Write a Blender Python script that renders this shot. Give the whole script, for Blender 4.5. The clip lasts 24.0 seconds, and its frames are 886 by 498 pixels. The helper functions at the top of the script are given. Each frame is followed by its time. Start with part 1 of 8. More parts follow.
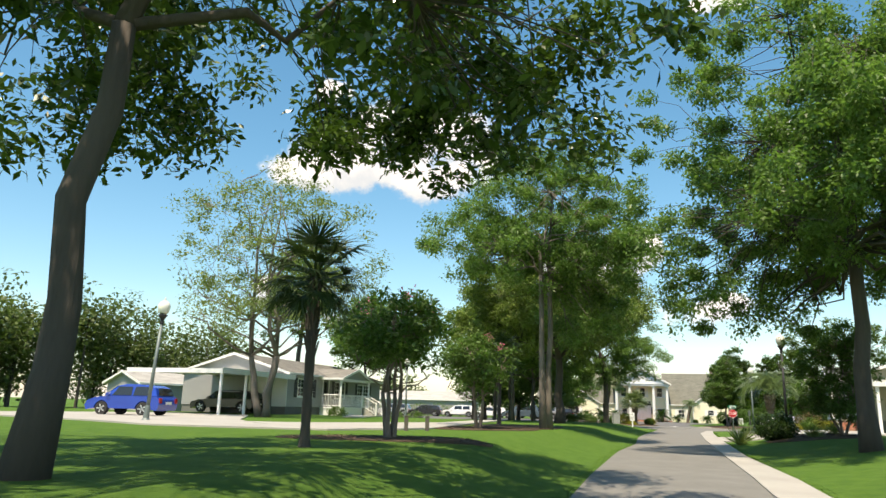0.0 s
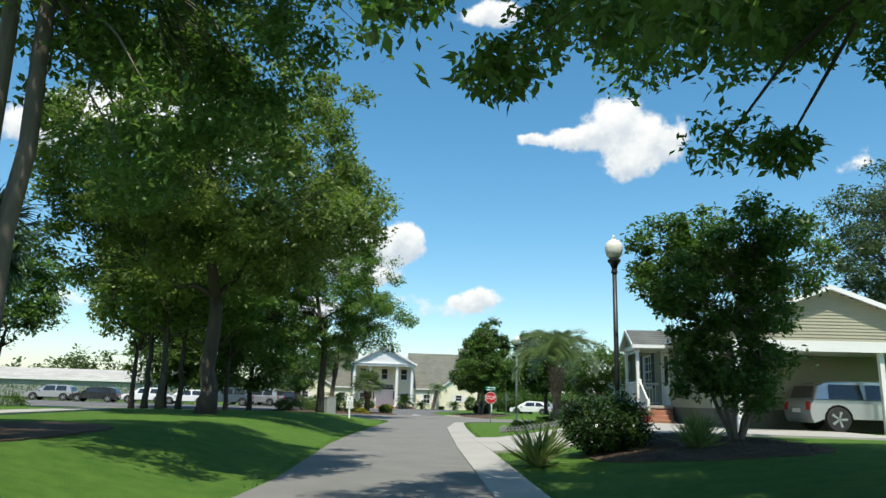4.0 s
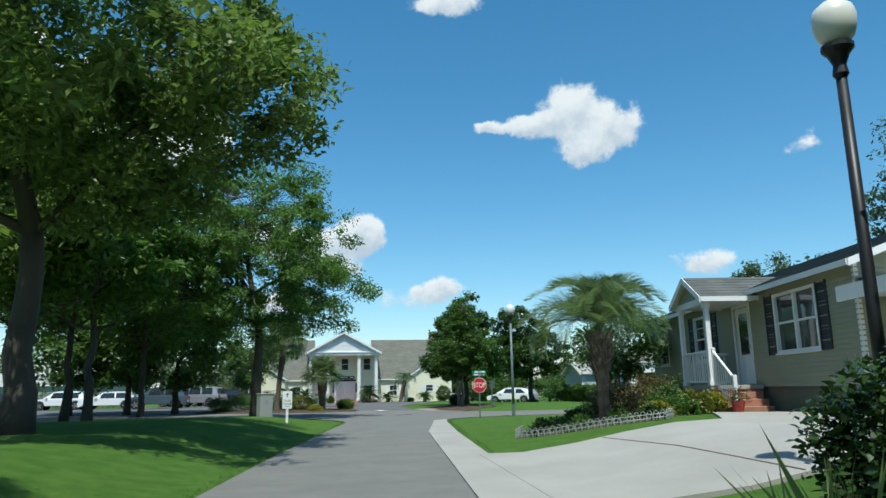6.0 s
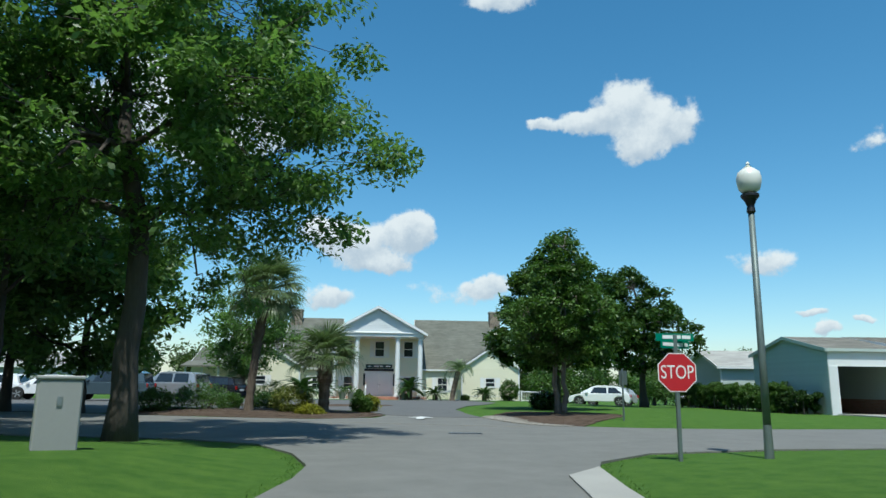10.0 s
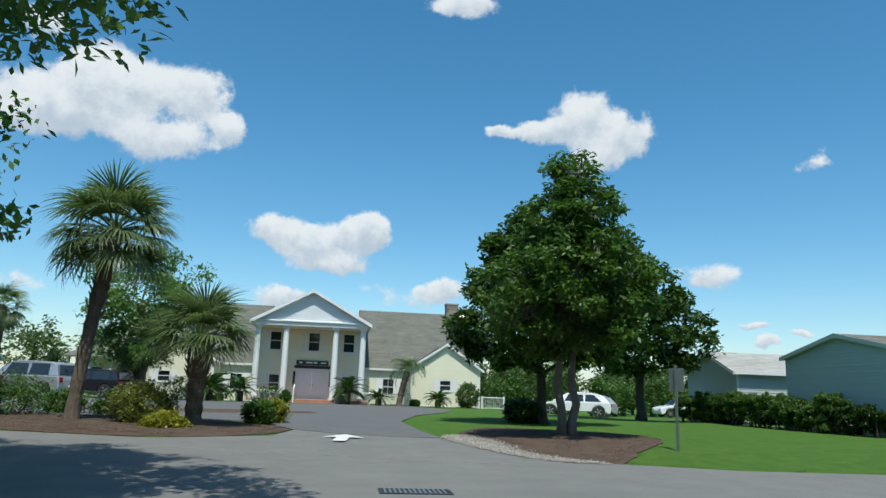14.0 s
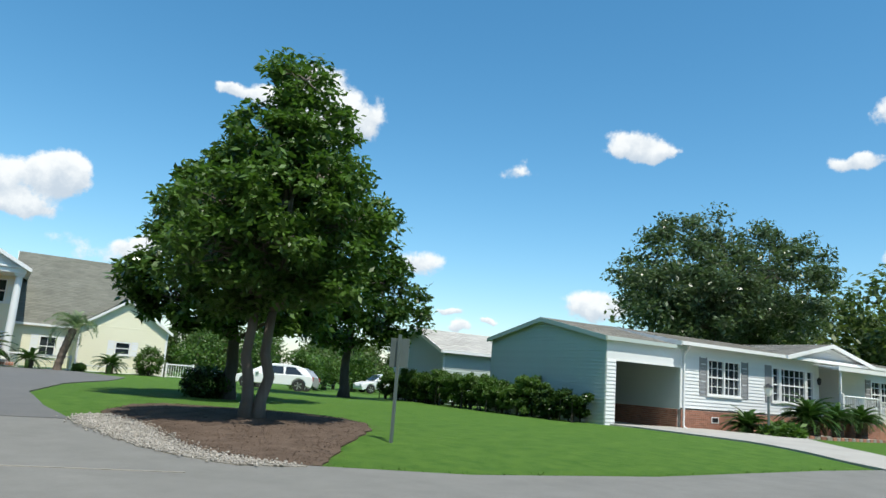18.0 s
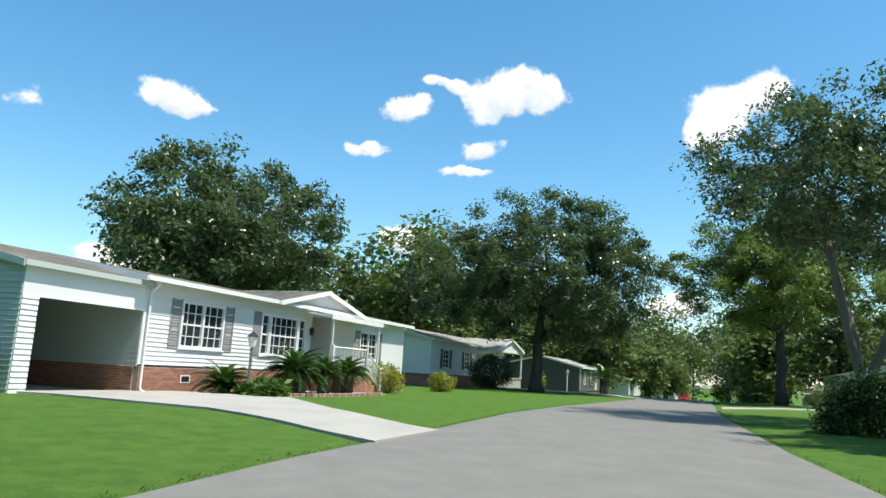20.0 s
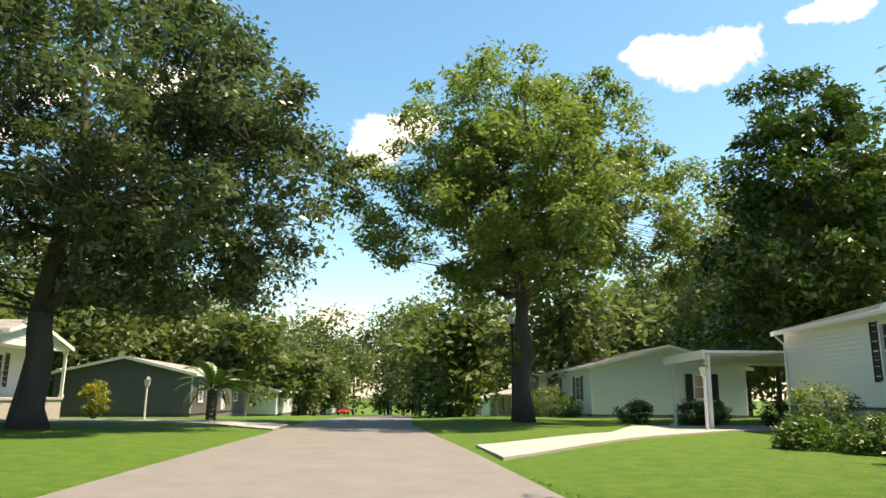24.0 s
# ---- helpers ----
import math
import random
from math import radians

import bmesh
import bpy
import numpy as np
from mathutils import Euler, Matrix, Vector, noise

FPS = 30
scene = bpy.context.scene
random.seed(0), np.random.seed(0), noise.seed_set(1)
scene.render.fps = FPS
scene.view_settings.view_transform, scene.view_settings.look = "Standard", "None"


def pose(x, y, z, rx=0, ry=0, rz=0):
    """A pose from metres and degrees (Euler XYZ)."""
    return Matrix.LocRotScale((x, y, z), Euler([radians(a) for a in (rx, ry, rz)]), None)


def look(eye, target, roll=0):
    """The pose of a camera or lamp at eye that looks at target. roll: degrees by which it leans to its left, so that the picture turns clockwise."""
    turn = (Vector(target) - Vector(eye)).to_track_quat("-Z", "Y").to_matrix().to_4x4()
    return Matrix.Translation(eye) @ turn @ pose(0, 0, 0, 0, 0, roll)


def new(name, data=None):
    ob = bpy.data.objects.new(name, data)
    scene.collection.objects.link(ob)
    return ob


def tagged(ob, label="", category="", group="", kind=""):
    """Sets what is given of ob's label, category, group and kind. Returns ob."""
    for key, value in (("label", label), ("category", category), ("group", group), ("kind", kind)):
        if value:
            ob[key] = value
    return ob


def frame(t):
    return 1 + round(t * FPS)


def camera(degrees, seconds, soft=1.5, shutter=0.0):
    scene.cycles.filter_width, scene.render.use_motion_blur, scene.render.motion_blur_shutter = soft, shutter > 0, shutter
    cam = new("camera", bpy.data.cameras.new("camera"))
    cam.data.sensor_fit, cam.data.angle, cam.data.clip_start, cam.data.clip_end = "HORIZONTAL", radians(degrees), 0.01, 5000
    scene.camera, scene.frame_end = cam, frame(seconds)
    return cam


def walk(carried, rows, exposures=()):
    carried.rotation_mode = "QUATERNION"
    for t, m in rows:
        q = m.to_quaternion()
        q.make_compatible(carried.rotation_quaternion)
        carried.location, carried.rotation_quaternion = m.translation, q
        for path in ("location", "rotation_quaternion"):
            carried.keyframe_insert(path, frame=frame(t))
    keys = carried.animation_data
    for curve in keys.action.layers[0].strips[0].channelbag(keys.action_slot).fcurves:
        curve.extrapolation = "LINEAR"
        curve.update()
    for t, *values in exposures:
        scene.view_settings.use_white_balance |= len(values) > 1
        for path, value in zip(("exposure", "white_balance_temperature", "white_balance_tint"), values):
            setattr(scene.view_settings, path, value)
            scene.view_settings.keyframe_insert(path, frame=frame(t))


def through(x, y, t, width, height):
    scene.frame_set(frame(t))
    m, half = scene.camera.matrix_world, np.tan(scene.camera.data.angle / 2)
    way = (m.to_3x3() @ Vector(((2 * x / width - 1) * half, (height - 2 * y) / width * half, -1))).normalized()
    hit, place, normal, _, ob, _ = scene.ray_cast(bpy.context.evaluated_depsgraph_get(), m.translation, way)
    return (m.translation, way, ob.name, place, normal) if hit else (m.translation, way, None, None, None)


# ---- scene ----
cam = camera(64.4, 24.0)
PATH = [
    (0, (-0.503, -2.472, 1.233), (-0.528, -0.521, 1.674), 1.5),
    (0.5, (0.342, -0.145, 1.158), (0.403, 1.809, 1.582), 0.8),
    (1, (1.139, 2.275, 1.155), (1.303, 4.221, 1.586), 1.1),
    (1.5, (1.986, 4.66, 1.162), (2.097, 6.623, 1.529), 1.0),
    (2, (2.733, 7.054, 1.164), (2.854, 9.016, 1.532), 2.8),
    (2.5, (3.535, 9.41, 1.134), (3.666, 11.366, 1.53), 1.6),
    (3, (4.337, 11.733, 1.102), (4.64, 13.665, 1.522), 2.4),
    (3.5, (5.094, 14.108, 1.155), (5.626, 15.988, 1.581), 2.9),
    (5.5, (8.328, 23.612, 1.109), (9.037, 25.436, 1.522), 0.1),
    (6, (8.792, 25.883, 1.185), (9.524, 27.702, 1.58), -1.0),
    (6.5, (9.57, 28.335, 1.198), (10.354, 30.13, 1.6), -1.2),
    (7, (10.294, 30.634, 1.22), (11.291, 32.319, 1.626), -0.8),
    (7.5, (11.033, 33.024, 1.228), (12.114, 34.648, 1.67), -0.3),
    (8, (11.787, 35.412, 1.196), (12.815, 37.076, 1.612), -0.5),
    (8.5, (12.518, 37.818, 1.218), (13.347, 39.602, 1.577), 2.2),
    (9, (13.259, 40.069, 1.19), (13.94, 41.912, 1.562), 0.5),
    (9.5, (13.962, 42.226, 1.148), (14.574, 44.093, 1.523), 0.3),
    (11.5, (16.213, 48.949, 1.093), (16.801, 50.812, 1.52), 0.9),
    (12, (16.647, 50.061, 1.203), (17.24, 51.932, 1.59), 1.4),
    (12.5, (16.992, 51.076, 1.156), (17.646, 52.921, 1.569), 1.4),
    (13, (17.325, 51.963, 1.137), (18.011, 53.8, 1.53), 3.0),
    (13.5, (17.594, 52.664, 1.104), (18.285, 54.489, 1.544), 2.1),
    (14, (17.799, 53.302, 1.095), (18.518, 55.125, 1.493), 2.0),
    (14.5, (17.983, 53.766, 1.093), (18.728, 55.583, 1.473), 1.2),
    (15, (18.124, 54.088, 1.081), (18.872, 55.908, 1.437), 0.8),
    (15.5, (18.189, 54.247, 1.077), (18.934, 56.062, 1.464), 0.4),
    (16, (18.319, 54.535, 1.073), (19.137, 56.326, 1.425), 1.2),
    (16.5, (18.501, 54.831, 1.068), (19.434, 56.554, 1.468), 3.1),
    (17, (18.74, 55.27, 1.043), (19.796, 56.933, 1.392), 4.7),
    (17.5, (19.188, 55.761, 1.048), (20.375, 57.321, 1.443), 5.2),
    (18, (19.987, 56.474, 1.105), (21.367, 57.873, 1.473), 4.5),
    (18.5, (20.919, 57.218, 1.001), (22.471, 58.421, 1.381), 2.9),
    (19, (22.236, 57.854, 0.963), (23.994, 58.72, 1.361), 0.9),
    (19.5, (23.941, 58.372, 1.033), (25.829, 58.932, 1.38), 2.3),
    (21.5, (36.913, 57.011, 1.139), (38.814, 56.532, 1.531), 1.5),
    (22, (39.956, 56.527, 1.161), (41.846, 55.982, 1.523), 1.8),
    (22.5, (43.129, 55.862, 1.163), (44.998, 55.268, 1.552), 0.5),
    (23, (46.703, 54.944, 1.187), (48.573, 54.304, 1.496), 0.1),
    (23.5, (49.696, 54.403, 1.191), (51.534, 53.715, 1.573), 0.6),
    (24, (52.88, 53.785, 1.059), (54.716, 53.11, 1.471), 0.5),
]
EXPOSURES = [(0.0, 0.6, 7900, 13), (3.0, 0.42, 7200, 10), (5.5, 0.02, 6100, 3), (9.0, -0.05, 6000, 1), (12.0, -0.15, 5950, 1), (13.0, -0.13, 6000, 3), (14.0, -0.08, 6150, 5), (17.0, 0.12, 6350, 7), (19.0, 0.32, 6500, 7), (22.0, 0.95, 7800, 14), (23.0, 1.12, 8700, 18), (24.0, 0.97, 8800, 18)]
walk(cam, [(t, look(eye, target, roll)) for t, eye, target, roll in PATH], EXPOSURES)


# ---- world, sun, exposure ----
SUN_AZ, SUN_EL = radians(198), radians(65)          # azimuth clockwise from +y
sun_way = Vector((math.sin(SUN_AZ) * math.cos(SUN_EL), math.cos(SUN_AZ) * math.cos(SUN_EL), math.sin(SUN_EL)))
sun = new("sun", bpy.data.lights.new("sun", "SUN"))
sun.data.energy, sun.data.angle, sun.data.color = 5.0, radians(0.53), (1.0, 0.95, 0.86)
sun.matrix_world = look(sun_way * 50, (0, 0, 0))

# lobes of cloud: azimuth, elevation, half width and half height in degrees, and thinness
CLOUDS = [(33.4, 21.7, 3.62, 3.02), (36.4, 20.4, 2.88, 2.08), (34.0, 18.7, 2.41, 1.7), (29.9, 21.0, 3.15, 1.32), (26.3, 21.0, 2.15, 0.72), (51.1, 18.1, 1.3, 0.96, 0.62),
          (49.9, 17.1, 2.21, 0.71, 0.62), (42.7, 9.5, 3.55, 1.33, 0.5), (15.4, 12.5, 1.75, 1.95), (-4.9, 21.5, 3.93, 3.47), (0.3, 21.9, 3.48, 2.99), (-9.3, 18.9, 4.81, 2.27),
          (3.2, 19.4, 2.06, 1.57), (-1.4, 18.0, 4.52, 1.9), (7.7, 12.1, 2.6, 1.7), (11.1, 11.3, 3.55, 2.13), (14.8, 12.1, 2.15, 1.84), (13.0, 9.8, 3.36, 1.02),
          (8.5, 7.0, 2.51, 1.4), (50.6, 16.9, 2.44, 0.98, 0.5), (45.6, 5.6, 1.49, 0.47), (46.5, 4.4, 1.2, 0.65), (48.6, 5.0, 0.99, 0.36), (21.5, 7.4, 3.09, 1.03, 0.5),
          (22.6, 30.8, 3.61, 1.34), (88.0, 23.0, 3.76, 2.44), (91.0, 22.6, 1.73, 1.92), (86.1, 21.6, 2.67, 1.81), (82.4, 23.0, 3.04, 0.78), (78.9, 20.9, 2.49, 1.3),
          (85.3, 18.3, 2.39, 1.34), (76.0, 17.5, 2.62, 0.91), (84.2, 16.2, 2.41, 0.58), (60.1, 19.4, 2.98, 1.65), (61.6, 18.7, 2.16, 0.72), (43.1, 9.4, 3.17, 1.34, 0.62),
          (57.2, 6.8, 3.69, 1.43), (79.6, 10.5, 3.07, 1.49), (104.8, 20.7, 3.19, 2.67), (107.7, 22.0, 2.58, 2.06), (103.9, 18.9, 2.67, 1.54), (131.3, 25.4, 4.44, 2.8),
          (134.3, 25.8, 2.59, 1.89), (127.8, 26.5, 2.71, 1.48), (141.3, 27.2, 3.29, 1.05), (101.4, 5.9, 3.06, 1.83), (-9.3, 19.8, 5.61, 2.91), (-12.6, 18.1, 3.55, 1.68),
          (-6.2, 21.6, 3.35, 2.03), (-10.4, 24.8, 2.1, 1.4), (14.9, 12.7, 1.96, 1.86), (-14.7, 8.7, 2.24, 1.9), (21.4, 8.4, 2.05, 0.82, 0.2),
          (42.1, 9.5, 3.68, 1.56, 0.62), (38.3, 5.1, 4.14, 1.01, 0.62), (16.5, 8.0, 6.44, 1.2, 0.62), (21.4, 7.9, 2.39, 0.74), (-10.4, 6.5, 3.68, 1.66, 0.5), (18.5, 7.0, 4.14, 0.92, 0.5)]


def make_world():
    world = bpy.data.worlds.new("sky")
    scene.world = world
    world.use_nodes = True
    nt = world.node_tree
    nt.nodes.clear()
    add, link = nt.nodes.new, nt.links.new

    def mathn(op, a, b=None, c=None):
        n = add("ShaderNodeMath")
        n.operation = op
        for i, v in enumerate((a, b, c)):
            if v is None:
                continue
            if isinstance(v, (int, float)):
                n.inputs[i].default_value = v
            else:
                link(v, n.inputs[i])
        return n.outputs[0]

    sky = add("ShaderNodeTexSky")
    sky.sky_type, sky.sun_disc = "NISHITA", False
    sky.sun_elevation, sky.sun_rotation = SUN_EL, SUN_AZ
    sky.air_density, sky.dust_density, sky.ozone_density = 1.0, 0.6, 2.0
    skyb = add("ShaderNodeBackground")
    skyb.inputs[1].default_value = 0.12
    deep = add("ShaderNodeHueSaturation")
    deep.inputs["Saturation"].default_value, deep.inputs["Value"].default_value, deep.inputs["Hue"].default_value = 1.28, 1.27, 0.487
    link(sky.outputs[0], deep.inputs["Color"])
    link(deep.outputs[0], skyb.inputs[0])
    geo = add("ShaderNodeTexCoord").outputs["Generated"]
    warp = add("ShaderNodeTexNoise")
    warp.inputs["Scale"].default_value, warp.inputs["Detail"].default_value, warp.inputs["Roughness"].default_value = 16.0, 7.0, 0.58
    link(geo, warp.inputs["Vector"])
    off = add("ShaderNodeVectorMath")
    off.operation = "MULTIPLY_ADD"
    link(warp.outputs["Color"], off.inputs[0])
    off.inputs[1].default_value, off.inputs[2].default_value = (0.05, 0.05, 0.04), (-0.025, -0.025, -0.02)
    moved = add("ShaderNodeVectorMath")
    link(geo, moved.inputs[0]), link(off.outputs[0], moved.inputs[1])
    total_w, total_h = 1e-9, 0.0
    for az, el, hw, hh, *thin in CLOUDS:
        a, e = radians(az), radians(el)
        f = Vector((math.sin(a) * math.cos(e), math.cos(a) * math.cos(e), math.sin(e)))
        r = Vector((math.cos(a), -math.sin(a), 0))
        u = r.cross(f)
        du, dv = add("ShaderNodeVectorMath"), add("ShaderNodeVectorMath")
        for n, axis in ((du, r / radians(hw)), (dv, u / radians(hh))):
            n.operation = "DOT_PRODUCT"
            link(moved.outputs[0], n.inputs[0])
            n.inputs[1].default_value = axis
        d2 = mathn("MULTIPLY_ADD", du.outputs["Value"], du.outputs["Value"], mathn("MULTIPLY", dv.outputs["Value"], dv.outputs["Value"]))
        w = mathn("EXPONENT", mathn("MULTIPLY_ADD", d2, -2.6, -2.6 * (thin[0] if thin else 0.0)))
        total_w, total_h = mathn("ADD", w, total_w), mathn("MULTIPLY_ADD", w, dv.outputs["Value"], total_h)
    height = mathn("DIVIDE", total_h, total_w)
    best = mathn("MAXIMUM", mathn("DIVIDE", mathn("LOGARITHM", total_w, math.e), -2.6), 0.0)
    fine = add("ShaderNodeTexNoise")
    fine.inputs["Scale"].default_value, fine.inputs["Detail"].default_value, fine.inputs["Roughness"].default_value = 30.0, 9.0, 0.62
    link(geo, fine.inputs["Vector"])
    dens = mathn("SUBTRACT", 0.86, mathn("SQRT", best))
    dens = mathn("ADD", dens, mathn("MULTIPLY_ADD", fine.outputs["Fac"], 1.1, -0.55))
    # pale bank of cloud along the horizon
    sep = add("ShaderNodeSeparateXYZ")
    link(geo, sep.inputs[0])
    bank = mathn("SUBTRACT", 0.5, mathn("MULTIPLY", sep.outputs["Z"], 7.0))
    bank = mathn("ADD", bank, mathn("MULTIPLY_ADD", warp.outputs["Fac"], 0.9, -0.55))
    mask = add("ShaderNodeMapRange")
    mask.interpolation_type = "SMOOTHSTEP"
    link(dens, mask.inputs[0])
    mask.inputs[1].default_value, mask.inputs[2].default_value = 0.02, 0.36
    haze = add("ShaderNodeMapRange")
    haze.interpolation_type = "SMOOTHSTEP"
    link(bank, haze.inputs[0])
    haze.inputs[1].default_value, haze.inputs[2].default_value, haze.inputs[4].default_value = 0.0, 0.6, 0.75
    total = mathn("MAXIMUM", mask.outputs[0], haze.outputs[0])
    shade = add("ShaderNodeMixRGB")
    shade.inputs[1].default_value, shade.inputs[2].default_value = (0.60, 0.67, 0.76, 1), (1.0, 1.0, 1.0, 1)
    tone = add("ShaderNodeMapRange")
    tone.interpolation_type = "SMOOTHSTEP"
    lit = mathn("ADD", height, mathn("MULTIPLY_ADD", fine.outputs["Fac"], 2.2, -1.1))
    link(lit, tone.inputs[0])
    tone.inputs[1].default_value, tone.inputs[2].default_value = -0.8, 0.5
    link(tone.outputs[0], shade.inputs[0])
    cloudb = add("ShaderNodeBackground")
    cloudb.inputs[1].default_value = 0.9
    link(shade.outputs[0], cloudb.inputs[0])
    mix = add("ShaderNodeMixShader")
    link(mathn("MULTIPLY", total, 0.96), mix.inputs[0])
    link(skyb.outputs[0], mix.inputs[1]), link(cloudb.outputs[0], mix.inputs[2])
    out = add("ShaderNodeOutputWorld")
    link(mix.outputs[0], out.inputs[0])


make_world()


# ---- materials ----
def mat(name, a, b=None, scale=3.0, fine=40.0, rough=0.8, bump=0.0, bump_scale=None, metal=0.0, island=0.0, obj_random=0.0, stretch=None, spec=0.5):
    """Two colours mixed by noise at two scales, with fine relief."""
    m = bpy.data.materials.new(name)
    m.use_nodes = True
    nt = m.node_tree
    p = nt.nodes["Principled BSDF"]
    add, link = nt.nodes.new, nt.links.new
    b = b or tuple(c * 0.8 for c in a)
    co = add("ShaderNodeTexCoord").outputs["Object"]
    if stretch:
        mp = add("ShaderNodeMapping")
        mp.inputs["Scale"].default_value = stretch
        link(co, mp.inputs[0])
        co = mp.outputs[0]
    n1, n2 = add("ShaderNodeTexNoise"), add("ShaderNodeTexNoise")
    for n, s, d in ((n1, scale, 4), (n2, fine, 3)):
        n.inputs["Scale"].default_value, n.inputs["Detail"].default_value = s, d
        link(co, n.inputs["Vector"])
    f = add("ShaderNodeMath")
    f.operation = "MULTIPLY_ADD"
    link(n2.outputs["Fac"], f.inputs[0])
    f.inputs[1].default_value = 0.5
    half = add("ShaderNodeMath")
    half.operation = "MULTIPLY_ADD"
    link(n1.outputs["Fac"], half.inputs[0])
    half.inputs[1].default_value, half.inputs[2].default_value = 1.6, -0.55
    link(half.outputs[0], f.inputs[2])
    ramp = add("ShaderNodeMixRGB")
    ramp.inputs[1].default_value, ramp.inputs[2].default_value = (*a, 1), (*b, 1)
    ramp.use_clamp = True
    link(f.outputs[0], ramp.inputs[0])
    colour = ramp.outputs[0]
    rnd = None
    if island:
        rnd = add("ShaderNodeNewGeometry").outputs["Random Per Island"]
    elif obj_random:
        rnd = add("ShaderNodeObjectInfo").outputs["Random"]
    if rnd is not None:
        amount = island or obj_random
        hsv = add("ShaderNodeHueSaturation")
        v = add("ShaderNodeMath")
        v.operation = "MULTIPLY_ADD"
        link(rnd, v.inputs[0])
        v.inputs[1].default_value, v.inputs[2].default_value = amount, 1 - amount / 2
        link(v.outputs[0], hsv.inputs["Value"])
        link(colour, hsv.inputs["Color"])
        colour = hsv.outputs[0]
    link(colour, p.inputs["Base Color"])
    p.inputs["Roughness"].default_value, p.inputs["Metallic"].default_value = rough, metal
    p.inputs["Specular IOR Level"].default_value = spec
    if bump:
        bn, nb = add("ShaderNodeBump"), add("ShaderNodeTexNoise")
        nb.inputs["Scale"].default_value, nb.inputs["Detail"].default_value = bump_scale or fine, 4
        link(co, nb.inputs["Vector"]), link(nb.outputs["Fac"], bn.inputs["Height"])
        bn.inputs["Strength"].default_value, bn.inputs["Distance"].default_value = bump, 0.03
        link(bn.outputs[0], p.inputs["Normal"])
    return m


def leaf_mat(name, a, b, through=0.3, rough=0.45, vary=0.6):
    m = mat(name, a, b, 0.6, 5.0, rough, island=vary, spec=0.35)
    nt = m.node_tree
    p, out = nt.nodes["Principled BSDF"], nt.nodes["Material Output"]
    tr, mx = nt.nodes.new("ShaderNodeBsdfTranslucent"), nt.nodes.new("ShaderNodeMixShader")
    col = p.inputs["Base Color"].links[0].from_socket
    gain = nt.nodes.new("ShaderNodeMixRGB")
    gain.blend_type = "MULTIPLY"
    gain.inputs[0].default_value, gain.inputs[2].default_value = 1.0, (1.35, 1.58, 0.9, 1)
    nt.links.new(col, gain.inputs[1])
    nt.links.new(gain.outputs[0], tr.inputs[0])
    mx.inputs[0].default_value = through
    nt.links.new(p.outputs[0], mx.inputs[1]), nt.links.new(tr.outputs[0], mx.inputs[2])
    nt.links.new(mx.outputs[0], out.inputs[0])
    return m


def glass_mat(name, tint=(0.02, 0.025, 0.03)):
    m = mat(name, tint, tuple(c * 1.6 for c in tint), 1.2, 6.0, 0.06, spec=0.8)
    return m


GRASS_BLADE = leaf_mat("grass_blade", (0.05, 0.12, 0.016), (0.10, 0.18, 0.03), 0.35, 0.6, 0.5)
GRASS = mat("lawn_grass", (0.026, 0.086, 0.010), (0.112, 0.196, 0.032), 2.6, 38.0, 0.9, 0.9, 45.0, spec=0.15)
ASPHALT = mat("worn_asphalt", (0.132, 0.130, 0.119), (0.210, 0.206, 0.190), 1.1, 60.0, 0.88, 0.25, 150.0, spec=0.3)
LOT_ASPHALT = mat("dark_asphalt", (0.10, 0.10, 0.098), (0.15, 0.149, 0.145), 0.9, 60.0, 0.88, 0.25, 150.0, spec=0.3)
CONCRETE = mat("pale_concrete", (0.29, 0.278, 0.25), (0.39, 0.374, 0.34), 0.7, 25.0, 0.85, 0.15, 90.0)
MULCH = mat("pine_bark_mulch", (0.075, 0.053, 0.039), (0.135, 0.098, 0.074), 3.0, 30.0, 0.95, 1.0, 28.0, spec=0.1)
GRAVEL = mat("pale_gravel", (0.24, 0.22, 0.185), (0.36, 0.335, 0.29), 8.0, 45.0, 0.9, 1.0, 40.0)
BARK = mat("grey_bark", (0.10, 0.082, 0.066), (0.20, 0.172, 0.145), 3.0, 18.0, 0.92, 0.9, 14.0, stretch=(1, 1, 0.25))
BARK_DARK = mat("dark_bark", (0.045, 0.036, 0.03), (0.09, 0.075, 0.06), 3.0, 18.0, 0.92, 0.9, 14.0, stretch=(1, 1, 0.25))
BARK_SMOOTH = mat("smooth_crape_bark", (0.13, 0.095, 0.075), (0.22, 0.17, 0.135), 2.0, 10.0, 0.7, 0.3, 8.0, stretch=(1, 1, 0.3))
PALM_BARK = mat("fibrous_palm_bark", (0.075, 0.055, 0.04), (0.16, 0.125, 0.095), 6.0, 22.0, 0.95, 1.0, 18.0, stretch=(1, 1, 0.6))
LEAF_OAK = leaf_mat("oak_leaf", (0.075, 0.14, 0.036), (0.15, 0.235, 0.065), 0.42)
LEAF_LIVE = leaf_mat("live_oak_leaf", (0.052, 0.085, 0.037), (0.112, 0.148, 0.074), 0.26, 0.28)
LEAF_MAPLE = leaf_mat("maple_leaf", (0.092, 0.142, 0.034), (0.175, 0.225, 0.065), 0.36)
LEAF_LIGHT = leaf_mat("pale_elm_leaf", (0.11, 0.155, 0.045), (0.19, 0.23, 0.085), 0.4)
# magnolia leaf; its darkness also stands in for shade on the leaning oak
LEAF_MAG = leaf_mat("magnolia_and_shaded_oak_leaf", (0.032, 0.072, 0.016), (0.082, 0.135, 0.026), 0.18, 0.25)
LEAF_SHRUB = leaf_mat("shrub_leaf", (0.045, 0.095, 0.018), (0.095, 0.165, 0.03), 0.28)
LEAF_HOLLY = leaf_mat("holly_leaf", (0.02, 0.045, 0.012), (0.05, 0.09, 0.02), 0.12, 0.22)
